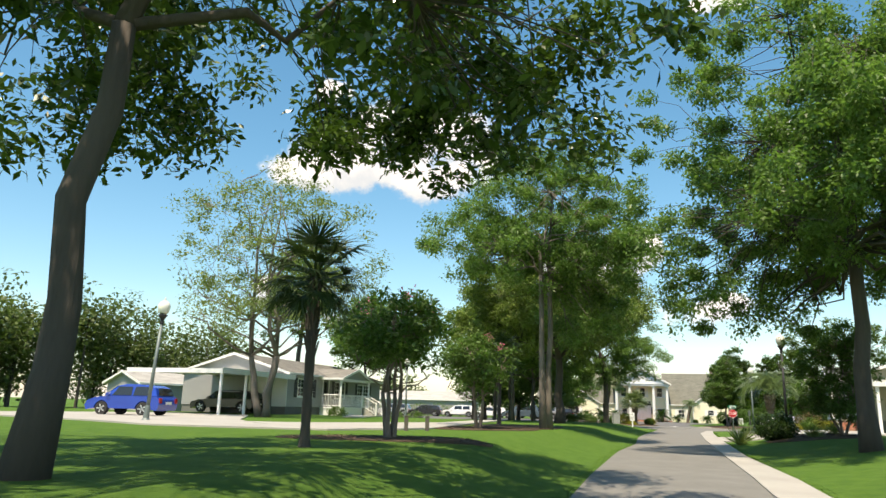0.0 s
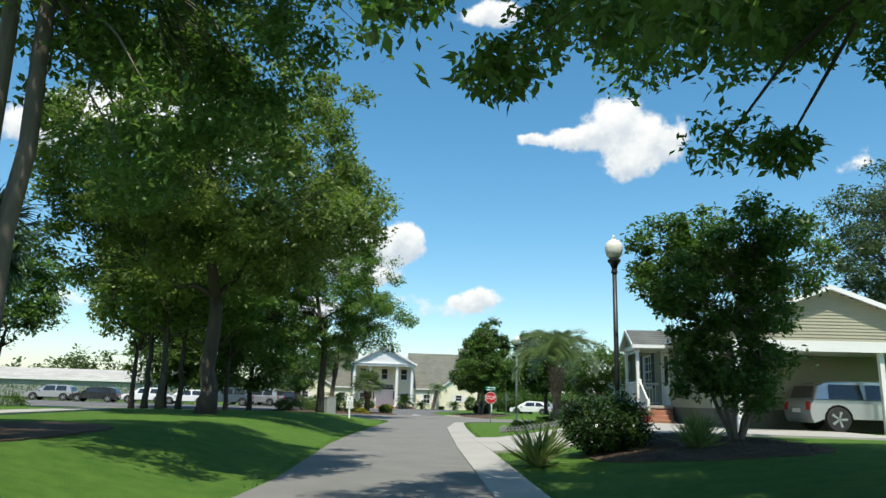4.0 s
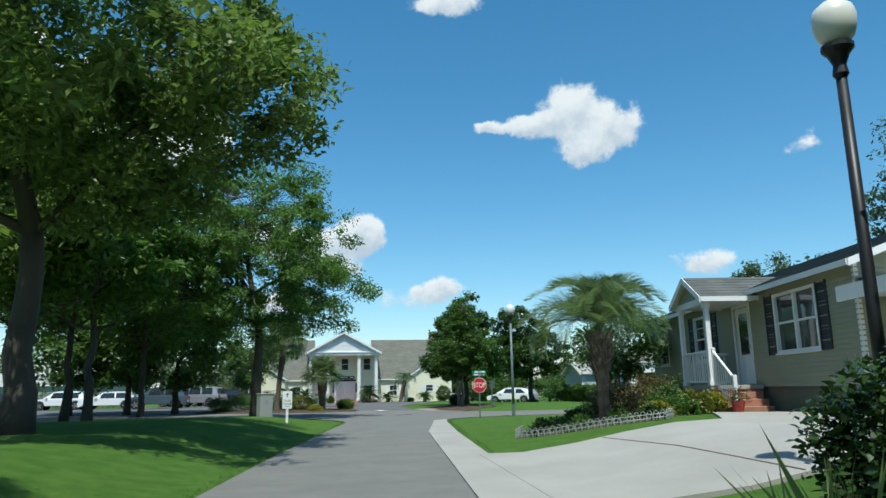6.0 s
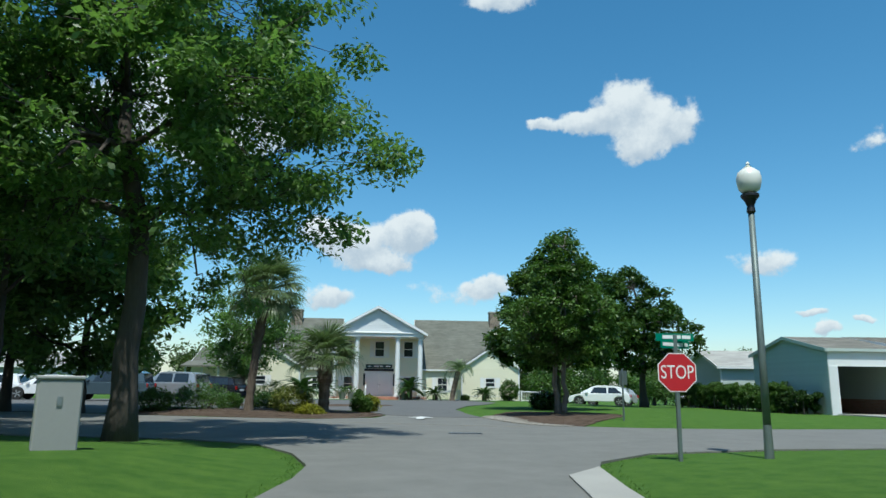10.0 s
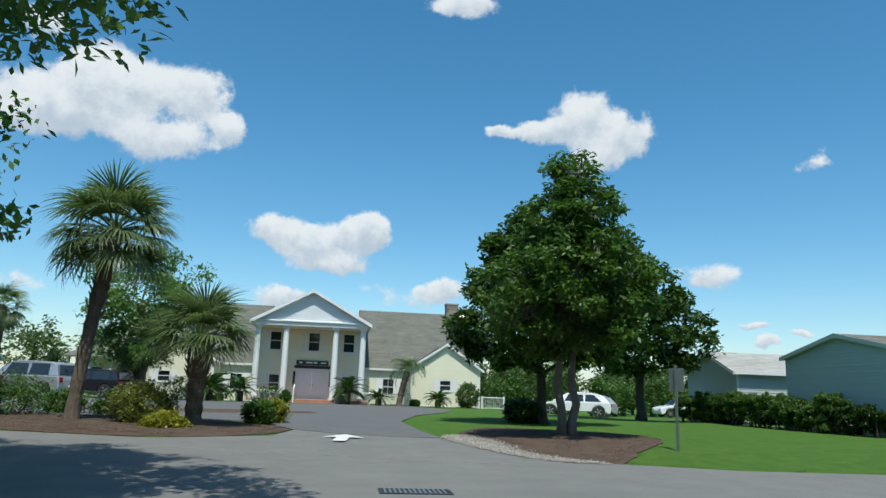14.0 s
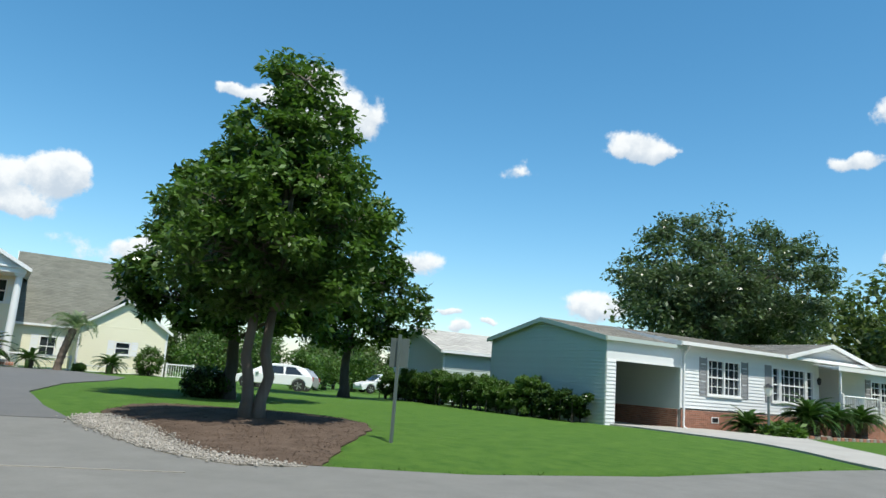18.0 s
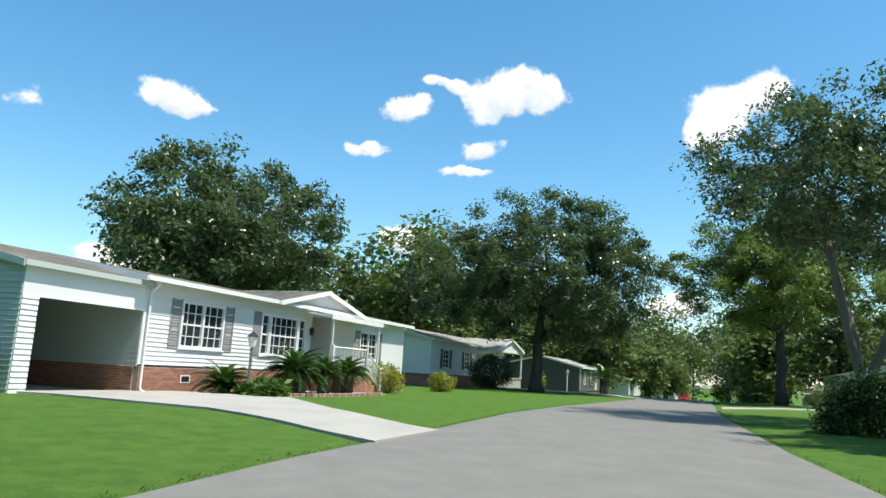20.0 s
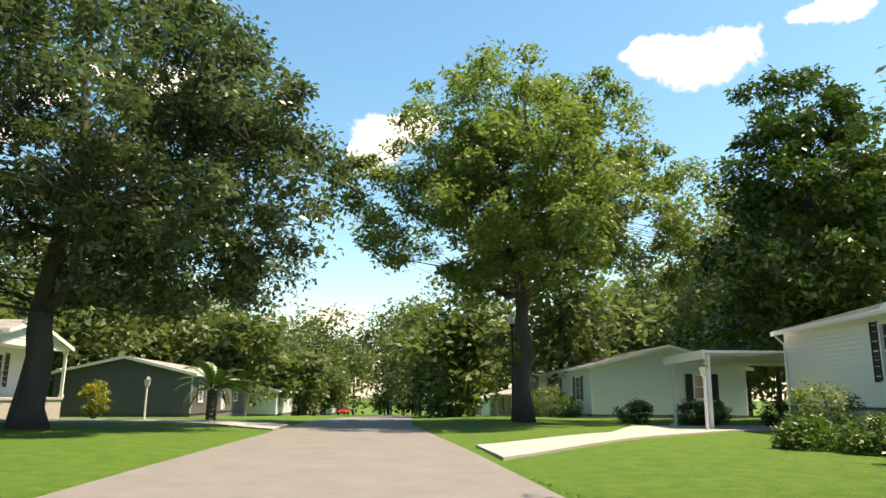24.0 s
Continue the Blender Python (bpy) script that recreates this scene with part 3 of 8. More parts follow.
def wall_shape(x0, x1, z0, z1, thick, holes, shape=None, plane="x", at_=0.0):
    """A wall of real thickness with openings that go through it, along x (or y)."""
    s = shape or Shape()
    cut = lambda lo, hi, pairs: sorted({lo, hi, *[max(lo, min(hi, v)) for p in pairs for v in (p[0], p[0] + p[1])]})
    xs, zs = cut(x0, x1, [(h[0], h[2]) for h in holes]), cut(z0, z1, [(h[1], h[3]) for h in holes])

    def solid_at(i, k):
        if not (0 <= i < len(xs) - 1 and 0 <= k < len(zs) - 1):
            return False
        mx, mz = (xs[i] + xs[i + 1]) / 2, (zs[k] + zs[k + 1]) / 2
        return not any(h[0] < mx < h[0] + h[2] and h[1] < mz < h[1] + h[3] for h in holes)
    index = {}

    def corner(i, k, back):
        if (i, k, back) not in index:
            index[i, k, back] = len(s.v)
            d = at_ + thick * back
            s.v.append((xs[i], d, zs[k]) if plane == "x" else (d, xs[i], zs[k]))
        return index[i, k, back]
    for i in range(len(xs) - 1):
        for k in range(len(zs) - 1):
            if not solid_at(i, k):
                continue
            for back in (0, 1):
                s.f.append((corner(i, k, back), corner(i + 1, k, back), corner(i + 1, k + 1, back), corner(i, k + 1, back)))
            for near, a, b in (((i - 1, k), (i, k), (i, k + 1)), ((i + 1, k), (i + 1, k), (i + 1, k + 1)), ((i, k - 1), (i, k), (i + 1, k)), ((i, k + 1), (i, k + 1), (i + 1, k + 1))):
                if not solid_at(*near):
                    s.f.append((corner(*a, 0), corner(*b, 0), corner(*b, 1), corner(*a, 1)))
    return s


def board(s, a, b, y, z, h, side, plane, lip=0.026):
    """One lapped siding board; side is -1 or 1 along the wall's normal."""
    prof = [(y, z), (y + side * lip, z), (y + side * 0.003, z + h), (y, z + h)]
    if plane == "x":
        s.prism(prof, 0, a, b)
    else:
        s.prism([(p[0], p[1]) for p in prof], 1, a, b)


def siding(parent, x0, x1, z0, z1, y, side, plane, holes, material, step=0.125, top=None, single=False, name="siding_board"):
    """Lapped boards over a wall. top(z): the stretch of the row under a gable."""
    s, z, made = Shape(), z0, 0
    while z < z1 - 0.02:
        h = min(step, z1 - z)
        a, b = (x0, x1) if top is None else top(z + h * 0.8)
        if b - a > 0.1:
            for p, q in spans(a, b, z, h, holes):
                if single:
                    one = Shape()
                    board(one, p, q, y, z, h + 0.004, side, plane)
                    part(name, one, material, parent)
                else:
                    board(s, p, q, y, z, h + 0.004, side, plane)
        z += step
    if not single and s.f:
        part("siding", s, material, parent)


def window(parent, x, z, w, h, y=0.0, side=-1, plane="x", shutters=None, cols=1, rows=2, frame=WHITE, sash=1, blind=False):
    """A framed window in an opening: frame, panes and muntins, with shutters beside it."""
    s = Shape()

    def put(shape, a, b, c, d, near, far):
        n, f = sorted((y + side * near, y + side * far))
        shape.box(a, n, c, b, f, d) if plane == "x" else shape.box(n, a, c, f, b, d)
    t = 0.07
    for a, b, c, d in ((x, x + w, z, z + t), (x, x + w, z + h - t, z + h), (x, x + t, z + t, z + h - t), (x + w - t, x + w, z + t, z + h - t)):
        put(s, a, b, c, d, 0.045, -0.09)
    for i in range(1, sash):
        cx = x + w * i / sash
        put(s, cx - t / 2, cx + t / 2, z + t, z + h - t, 0.04, -0.085)
    put(s, x - 0.05, x + w + 0.05, z - 0.05, z - 0.001, 0.07, 0.0)
    f = part("window_frame", s, frame, parent)
    sw = w / sash
    m = Shape()
    for k in range(sash):
        ax = x + k * sw
        put(m, ax + t / 2, ax + sw - t / 2, z + h / 2 - 0.025, z + h / 2 + 0.025, 0.0, -0.07)
        for i in range(1, cols):
            cx = ax + sw * i / cols
            put(m, cx - 0.012, cx + 0.012, z + t, z + h - t, -0.02, -0.06)
        for j in range(1, rows):
            if abs(j * 2 - rows) > 0.1:
                cz = z + h * j / rows
                put(m, ax + t / 2, ax + sw - t / 2, cz - 0.012, cz + 0.012, -0.02, -0.06)
    part("muntin", m, frame, f)
    for k in range(sash):
        for lo, hi in ((z + t, z + h / 2 - 0.025), (z + h / 2 + 0.025, z + h - t)):
            g = Shape()
            put(g, x + k * sw + 0.035, x + (k + 1) * sw - 0.035, lo, hi, -0.045, -0.052)
            pane = part("pane", g, GLASS, f)
    if blind:
        bl = Shape()
        for i in range(int((h - 0.2) / 0.05)):
            put(bl, x + 0.06, x + w - 0.06, z + 0.1 + i * 0.05, z + 0.135 + i * 0.05, -0.10, -0.11)
        part("blind", bl, BLIND, f)
    if shutters:
        mt, sw2 = shutters
        for a in (x - sw2 - 0.03, x + w + 0.03):
            rows_ = max(4, int(h / 0.075))
            prof = [(0.0, z - 0.03)]
            for i in range(rows_):
                za = z - 0.03 + (h + 0.06) * i / rows_
                prof += [(0.036, za), (0.016, za + (h + 0.06) / rows_ - 0.002)]
            prof += [(0.0, z + h + 0.03)]
            prof = [(y + side * d, zz) for d, zz in prof]
            sh = part("shutter", Shape().prism(prof, 0 if plane == "x" else 1, a + 0.05, a + sw2 - 0.05), mt, parent)
            for b0, b1 in ((a, a + 0.05), (a + sw2 - 0.05, a + sw2)):
                q = Shape()
                put(q, b0, b1, z - 0.03, z + h + 0.03, 0.045, 0.0)
                part("stile", q, mt, sh)
    return f


def door(parent, x, z, w, h, y=0.0, side=-1, material=WHITE, oval=True, plane="x", double=False):
    s = Shape()

    def put(shape, a, b, c, d, near, far):
        n, f = sorted((y + side * near, y + side * far))
        shape.box(a, n, c, b, f, d) if plane == "x" else shape.box(n, a, c, f, b, d)
    put(s, x - 0.09, x, z, z + h + 0.09, 0.045, -0.1), put(s, x + w, x + w + 0.09, z, z + h + 0.09, 0.045, -0.1), put(s, x, x + w, z + h, z + h + 0.09, 0.045, -0.1)
    part("door_frame", s, WHITE, parent)
    n = 2 if double else 1
    for k in range(n):
        a, b = x + w * k / n + 0.006, x + w * (k + 1) / n - 0.006
        q = Shape()
        put(q, a, b, z + 0.01, z + h - 0.005, -0.02, -0.065)
        for lo, hi in ((0.08, 0.38), (0.44, 0.9)) if not oval else ((0.06, 0.3),):
            for u in ((0.12, 0.46), (0.54, 0.88)):
                put(q, a + (b - a) * u[0], a + (b - a) * u[1], z + h * lo, z + h * hi, -0.012, -0.02)
        leaf = part("door_leaf", q, material, parent)
        if oval:
            g = Shape()
            put(g, a + (b - a) * 0.22, a + (b - a) * 0.78, z + h * 0.38, z + h * 0.92, -0.008, -0.018)
            part("glazing", g, GLASS, leaf)
        kx = b - 0.08 if k == 0 else a + 0.08
        k_ = Shape()
        put(k_, kx - 0.025, kx + 0.025, z + h * 0.46, z + h * 0.5, 0.05, -0.02)
        part("handle", k_, GALV, leaf)


def gable_roof(parent, x0, x1, y0, y1, eave, rise, material, over=0.3, thick=0.07, tab=(0.9, 0.2), trim=WHITE, axis="x", ridge=None, label=""):
    """Two slopes with shingle courses, fascia and barge boards; the ridge runs along the axis."""
    rng = random.Random(int(abs(x0 * 31 + y1 * 17 + eave * 7) * 10))
    if axis == "y":
        x0, x1, y0, y1 = y0, y1, x0, x1
    mid = (y0 + y1) / 2 if ridge is None else ridge
    s, tabs, trims = Shape(), Shape(), []

    def p3(a, b, c):
        return (a, b, c) if axis == "x" else (b, a, c)
    for edge, sg in ((y0, 1), (y1, -1)):
        run = abs(mid - edge)
        slope = rise / run
        e = edge - sg * over
        ze = eave - over * slope
        pts = [(x0 - over, e, ze), (x1 + over, e, ze), (x1 + over, mid, eave + rise), (x0 - over, mid, eave + rise)]
        low = [p3(*p) for p in pts]
        up = [p3(p[0], p[1], p[2] + thick) for p in pts]
        n = len(s.v)
        s.v += low + up
        s.f += [tuple(n + i for i in q) for q in ((0, 1, 2, 3), (4, 5, 6, 7), (0, 1, 5, 4), (1, 2, 6, 5), (2, 3, 7, 6), (3, 0, 4, 7))]
        tabs.poly([p3(p[0], p[1], p[2] + thick + 0.004) for p in pts])
        length = math.hypot(run + over, rise + over * slope)
        rows = max(2, int(length / tab[1]))
        for r in range(rows):
            f0, f1 = r / rows, min(1.0, (r + 1.06) / rows)
            x = x0 - over - rng.uniform(0, tab[0])
            while x < x1 + over:
                w = tab[0] * rng.uniform(0.75, 1.25)
                a, b = max(x, x0 - over), min(x + w - 0.01, x1 + over)
                x += w
                if b - a < 0.05:
                    continue
                lo, hi = 0.018 + rng.uniform(0, 0.006), 0.006
                ya, yb = e + sg * (run + over) * f0, e + sg * (run + over) * f1
                za, zb = ze + (rise + over * slope) * f0 + thick, ze + (rise + over * slope) * f1 + thick
                tabs.poly([p3(a, ya, za + lo), p3(b, ya, za + lo), p3(b, yb, zb + hi), p3(a, yb, zb + hi)])
                k = len(tabs.v)
                tabs.v += [p3(a, ya, za), p3(b, ya, za)]
                tabs.f.append((k - 4, k - 3, k + 1, k))
        y_a, y_b = sorted((e - sg * 0.03, e - sg * 0.005))
        if axis == "x":
            trims.append(("fascia", Shape().box(x0 - over, y_a, ze - 0.05, x1 + over, y_b, ze + thick + 0.01)))
        else:
            trims.append(("fascia", Shape().box(y_a, x0 - over, ze - 0.05, y_b, x1 + over, ze + thick + 0.01)))
        for gx in (x0 - over - 0.03, x1 + over + 0.002):
            prof = [(e, ze - 0.08), (mid, eave + rise - 0.08), (mid, eave + rise + thick + 0.012), (e, ze + thick + 0.012)]
            if axis == "x":
                trims.append(("barge_board", Shape().prism(prof, 0, gx, gx + 0.028)))
            else:
                trims.append(("barge_board", Shape().prism([(q[0], q[1]) for q in prof], 1, gx, gx + 0.028)))
    r = part("roof", s, trim, parent, label)
    part("shingles", tabs, material, r)["kind"] = "stuff"
    for kind, one in trims:
        part(kind, one, trim, r)
    return r


def railing(parent, a, b, z0, z1, h=0.9, gap=0.13, material=WHITE, posts=True):
    """A baluster rail from a to b (pairs) whose foot goes from z0 to z1."""
    a, b = Vector(a), Vector(b)
    n = max(1, int((b - a).length / gap))
    rail = Shape()
    for lift, w in ((h, 0.035), (0.1, 0.025)):
        rail.tube([(*a, z0 + lift), (*b, z1 + lift)], [w, w], 6)
    r = part("rail", rail, material, parent)
    bal = make_mesh("baluster", Shape().tube([(0, 0, 0.1), (0, 0, h)], [0.017, 0.017], 4), material)
    for i in range(1, n):
        p, z = a.lerp(b, i / n), z0 + (z1 - z0) * i / n
        part("baluster", bal, material, r, at=Matrix.Translation((p.x, p.y, z)))
    if posts:
        for p, z in ((a, z0), (b, z1)):
            part("rail_post", Shape().box(p.x - 0.05, p.y - 0.05, z, p.x + 0.05, p.y + 0.05, z + h + 0.1), material, parent, bevel=0.008)


def steps(parent, x0, x1, y, z0, z1, count, tread=0.3, material=BRICK, way=-1):
    for i in range(count):
        zt = z0 + (z1 - z0) * (count - i) / (count + 0.0)
        ya, yb = sorted((y + way * tread * i, y + way * tread * (i + 1)))
        part("step", Shape().box(x0, ya, z0, x1, yb, zt - (z1 - z0) / count * 0.0), material, parent, bevel=0.012)


def brick_face(parent, x0, x1, z0, z1, y, side=-1, plane="x", single=300, material=BRICK_OBJ, holes=()):
    """Courses of bricks proud of a mortar bed."""
    bed = Shape()
    n, f = sorted((y, y + side * 0.03))
    bed.box(x0, n, z0, x1, f, z1) if plane == "x" else bed.box(n, x0, z0, f, x1, z1)
    part("mortar_bed", bed, MORTAR, parent)
    me, rest, count, row, z = None, Shape(), 0, 0, z0
    one = Shape().box(0, -0.02, 0, 0.205, 0.02, 0.06)
    me = make_mesh("brick", one, material)
    while z < z1 - 0.05:
        x = x0 - (0.11 if row % 2 else 0.0)
        while x < x1 - 0.05:
            a, b = max(x, x0), min(x + 0.205, x1)
            if b - a > 0.04 and not any(h[0] < (a + b) / 2 < h[0] + h[2] and h[1] < z + 0.03 < h[1] + h[3] for h in holes):
                yc = y + side * 0.035
                if count < single and b - a > 0.2:
                    m = Matrix.Translation((a, yc, z)) if plane == "x" else Matrix.Translation((yc, a, z)) @ Matrix.Rotation(math.pi / 2, 4, "Z")
                    part("brick", me, material, parent, at=m)
                    count += 1
                else:
                    lo, hi = sorted((yc - 0.02, yc + 0.02))
                    rest.box(a, lo, z, b, hi, z + 0.06) if plane == "x" else rest.box(lo, a, z, hi, b, z + 0.06)
            x += 0.215
        z += 0.07
        row += 1
    if rest.f:
        part("bricks", rest, BRICK, parent)["kind"] = "stuff"


def gutter_pipe(parent, x, y, z0, z1, material=WHITE):
    s = Shape()
    s.tube([(x, y - 0.32, z1 + 0.02), (x, y - 0.30, z1 - 0.1), (x, y - 0.07, z1 - 0.32), (x, y - 0.06, z1 - 0.5), (x, y - 0.06, z0 + 0.2), (x, y - 0.1, z0 + 0.1), (x, y - 0.3, z0 + 0.05)], [0.035] * 7, 8)
    part("downspout", s, material, parent)


def home(label, p0, turn, length, depth, floor, eave, rise, skin, shingles, skirt=BRICK, openings=(), name="house", group="manufactured homes", board_step=0.125, single=False, ends=(True, True), zoff=0.0, tab=(0.9, 0.2), over=0.3, back=True):
    """A single-storey home. Front along x at y = 0; openings are windows or doors in the front wall."""
    h = thing(name, label, "house", p0[0], p0[1], zoff, turn, group)
    holes = [o["hole"] for o in openings]
    part("wall", wall_shape(0, length, floor, eave, 0.14, holes), skin, h)
    s = wall_shape(0.14, depth - 0.14, floor, eave, 0.14, [], plane="y", at_=0.0)
    part("wall", s.prism([(0.14, eave), (depth - 0.14, eave), (depth / 2, eave + rise * (1 - 0.28 / depth))], 0, 0.0, 0.14), skin, h)
    s = wall_shape(0.14, depth - 0.14, floor, eave, 0.14, [], plane="y", at_=length - 0.14)
    part("wall", s.prism([(0.14, eave), (depth - 0.14, eave), (depth / 2, eave + rise * (1 - 0.28 / depth))], 0, length - 0.14, length), skin, h)
    part("wall", Shape().box(0, depth - 0.14, floor, length, depth, eave), skin, h)
    part("floor_slab", Shape().box(0.05, 0.05, floor - 0.08, length - 0.05, depth - 0.05, floor), DARK_IN, h)
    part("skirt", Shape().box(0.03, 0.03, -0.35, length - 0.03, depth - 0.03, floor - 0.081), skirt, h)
    siding(h, 0.0, length, floor, eave, 0.0, -1, "x", holes, skin, board_step, single=single)
    for flag, x, sd in ((ends[0], 0.0, -1), (ends[1], length, 1)):
        if flag:
            def top(z):
                if z <= eave:
                    return (0.0, depth)
                u = (z - eave) / rise * depth / 2
                return (u, depth - u)
            siding(h, 0.0, depth, floor, eave + rise - 0.05, x, sd, "y", [], skin, board_step, top, single=single)
    gable_roof(h, 0, length, 0, depth, eave, rise, shingles, tab=tab, over=over)
    for cx, cy in ((-0.02, -0.02), (length - 0.07, -0.02)):
        part("corner_trim", Shape().box(cx, cy, floor, cx + 0.09, cy + 0.09, eave), WHITE, h)
    for o in openings:
        x, z, w, hh = o["hole"]
        if o["kind"] == "window":
            window(h, x, z, w, hh, 0.0, -1, "x", o.get("shutters"), o.get("cols", 2), o.get("rows", 4), sash=o.get("sash", 1), blind=o.get("blind", False))
        elif o["kind"] == "door":
            door(h, x, z, w, hh, 0.0, -1, o.get("material", WHITE))
    return h


def win(x, z, w, h, shutters=None, **k):
    return dict(kind="window", hole=(x, z, w, h), shutters=shutters, **k)


def dor(x, z, w, h, **k):
    return dict(kind="door", hole=(x, z, w, h), **k)


def porch(h, x0, x1, out, floor, eave, rise, shingles, skin, ground=0.0, stair=(None, None, 4), rails=True, deck_mat=CONCRETE, base_mat=BRICK, step_mat=BRICK, over=0.15):
    """A small gabled porch before the front wall, with deck, posts, rails and steps. stair: x0, x1, number, way."""
    part("porch_deck", Shape().box(x0, -out, floor - 0.12, x1, -0.02, floor), deck_mat, h, bevel=0.015)
    part("porch_base", Shape().box(x0 + 0.05, -out + 0.05, ground - 0.3, x1 - 0.05, -0.03, floor - 0.122), base_mat, h)
    for x in (x0 + 0.07, x1 - 0.07):
        q = Shape().box(x - 0.06, -out + 0.02, floor, x + 0.06, -out + 0.14, eave - 0.05)
        part("post", q.box(x - 0.09, -out - 0.01, floor, x + 0.09, -out + 0.17, floor + 0.12).box(x - 0.09, -out - 0.01, eave - 0.17, x + 0.09, -out + 0.17, eave - 0.05), WHITE, h)
    part("beam", Shape().box(x0 - 0.05, -out, eave - 0.05, x1 + 0.05, -out + 0.16, eave + 0.12), WHITE, h)
    part("porch_ceiling", Shape().box(x0, -out + 0.161, eave + 0.02, x1, 0.3, eave + 0.07), WHITE, h)
    s = Shape().prism([(x0 + 0.02, eave + 0.12), (x1 - 0.02, eave + 0.12), ((x0 + x1) / 2, eave + 0.12 + rise * 0.96)], 1, -out + 0.02, -out + 0.12)
    part("porch_gable", s, skin, h)

    def top(z):
        u = (z - eave - 0.12) / rise * (x1 - x0) / 2
        return (x0 + u, x1 - u)
    siding(h, x0, x1, eave + 0.12, eave + 0.1 + rise, -out + 0.02, -1, "x", [], skin, 0.125, top)
    gable_roof(h, x0 - 0.05, x1 + 0.05, -out, 2.2, eave + 0.12, rise, shingles, over=over, axis="y", tab=(0.5, 0.2))
    sx0, sx1, n = stair[:3]
    if sx0 is not None:
        if len(stair) < 4 or stair[3] == "front":
            steps(h, sx0, sx1, -out, ground - 0.1, floor, n, material=step_mat)
            end = -out - 0.3 * n
            if rails:
                for x in (sx0, sx1):
                    railing(h, (x, -out), (x, end), floor, ground + 0.05)
                if sx0 - x0 > 0.3:
                    railing(h, (x0 + 0.07, -out + 0.08), (sx0, -out + 0.08), floor, floor)
                if x1 - sx1 > 0.3:
                    railing(h, (sx1, -out + 0.08), (x1 - 0.07, -out + 0.08), floor, floor)
                for x in (x0 + 0.07, x1 - 0.07):
                    railing(h, (x, -out + 0.08), (x, -0.05), floor, floor, posts=False)
        else:
            for i in range(n):
                zt = floor - (floor - ground + 0.1) * (i + 1) / (n + 1)
                xa = x1 + 0.3 * i
                part("step", Shape().box(xa, sx0, ground - 0.2, xa + 0.3, sx1, zt), step_mat, h, bevel=0.012)
            if rails:
                railing(h, (x0 + 0.07, -out + 0.08), (x1 - 0.07, -out + 0.08), floor, floor)
                railing(h, (x1, sx0), (x1 + 0.3 * n, sx0), floor, ground + 0.05)
                railing(h, (x0 + 0.07, -out + 0.08), (x0 + 0.07, -0.05), floor, floor, posts=False)


# ---- plants ----
def leaf_quads(rng, centres, counts, spread, size, flat=0.7, droop=0.3, slim=0.45):
    """Diamond leaves scattered round clump centres."""
    which = np.repeat(np.arange(len(centres)), counts)
    n = len(which)
    off = rng.normal(size=(n, 3))
    off *= rng.uniform(0, 1, (n, 1)) ** 0.42 / (np.linalg.norm(off, axis=1, keepdims=True) + 1e-9)
    off *= np.asarray(spread)[which][:, None] if np.ndim(spread) else spread
    off[:, 2] *= flat
    p = centres[which] + off
    d = rng.normal(size=(n, 3))
    d[:, 2] = d[:, 2] * 0.6 - droop
    d /= np.linalg.norm(d, axis=1, keepdims=True)
    up = rng.normal(size=(n, 3)) * 0.55 + (0, 0, 1)
    s = np.cross(d, up)
    s /= np.linalg.norm(s, axis=1, keepdims=True) + 1e-9
    fold = np.cross(s, d)
    ln = size * rng.uniform(0.6, 1.35, (n, 1))
    w = ln * slim
    v = np.stack([p, p + d * ln * 0.5 + s * w * 0.5 + fold * ln * 0.06, p + d * ln, p + d * ln * 0.5 - s * w * 0.5 + fold * ln * 0.06], 1).reshape(-1, 3)
    return v, np.arange(4 * n).reshape(n, 4)


def bent(rng, a, b, k=4, sag=0.08):
    a, b = np.asarray(a, float), np.asarray(b, float)
    ln = np.linalg.norm(b - a)
    out = []
    for i in range(k + 1):
        t = i / k
        j = rng.normal(size=3) * ln * sag * math.sin(math.pi * t)
        out.append(tuple(a + (b - a) * t + j))
    return out


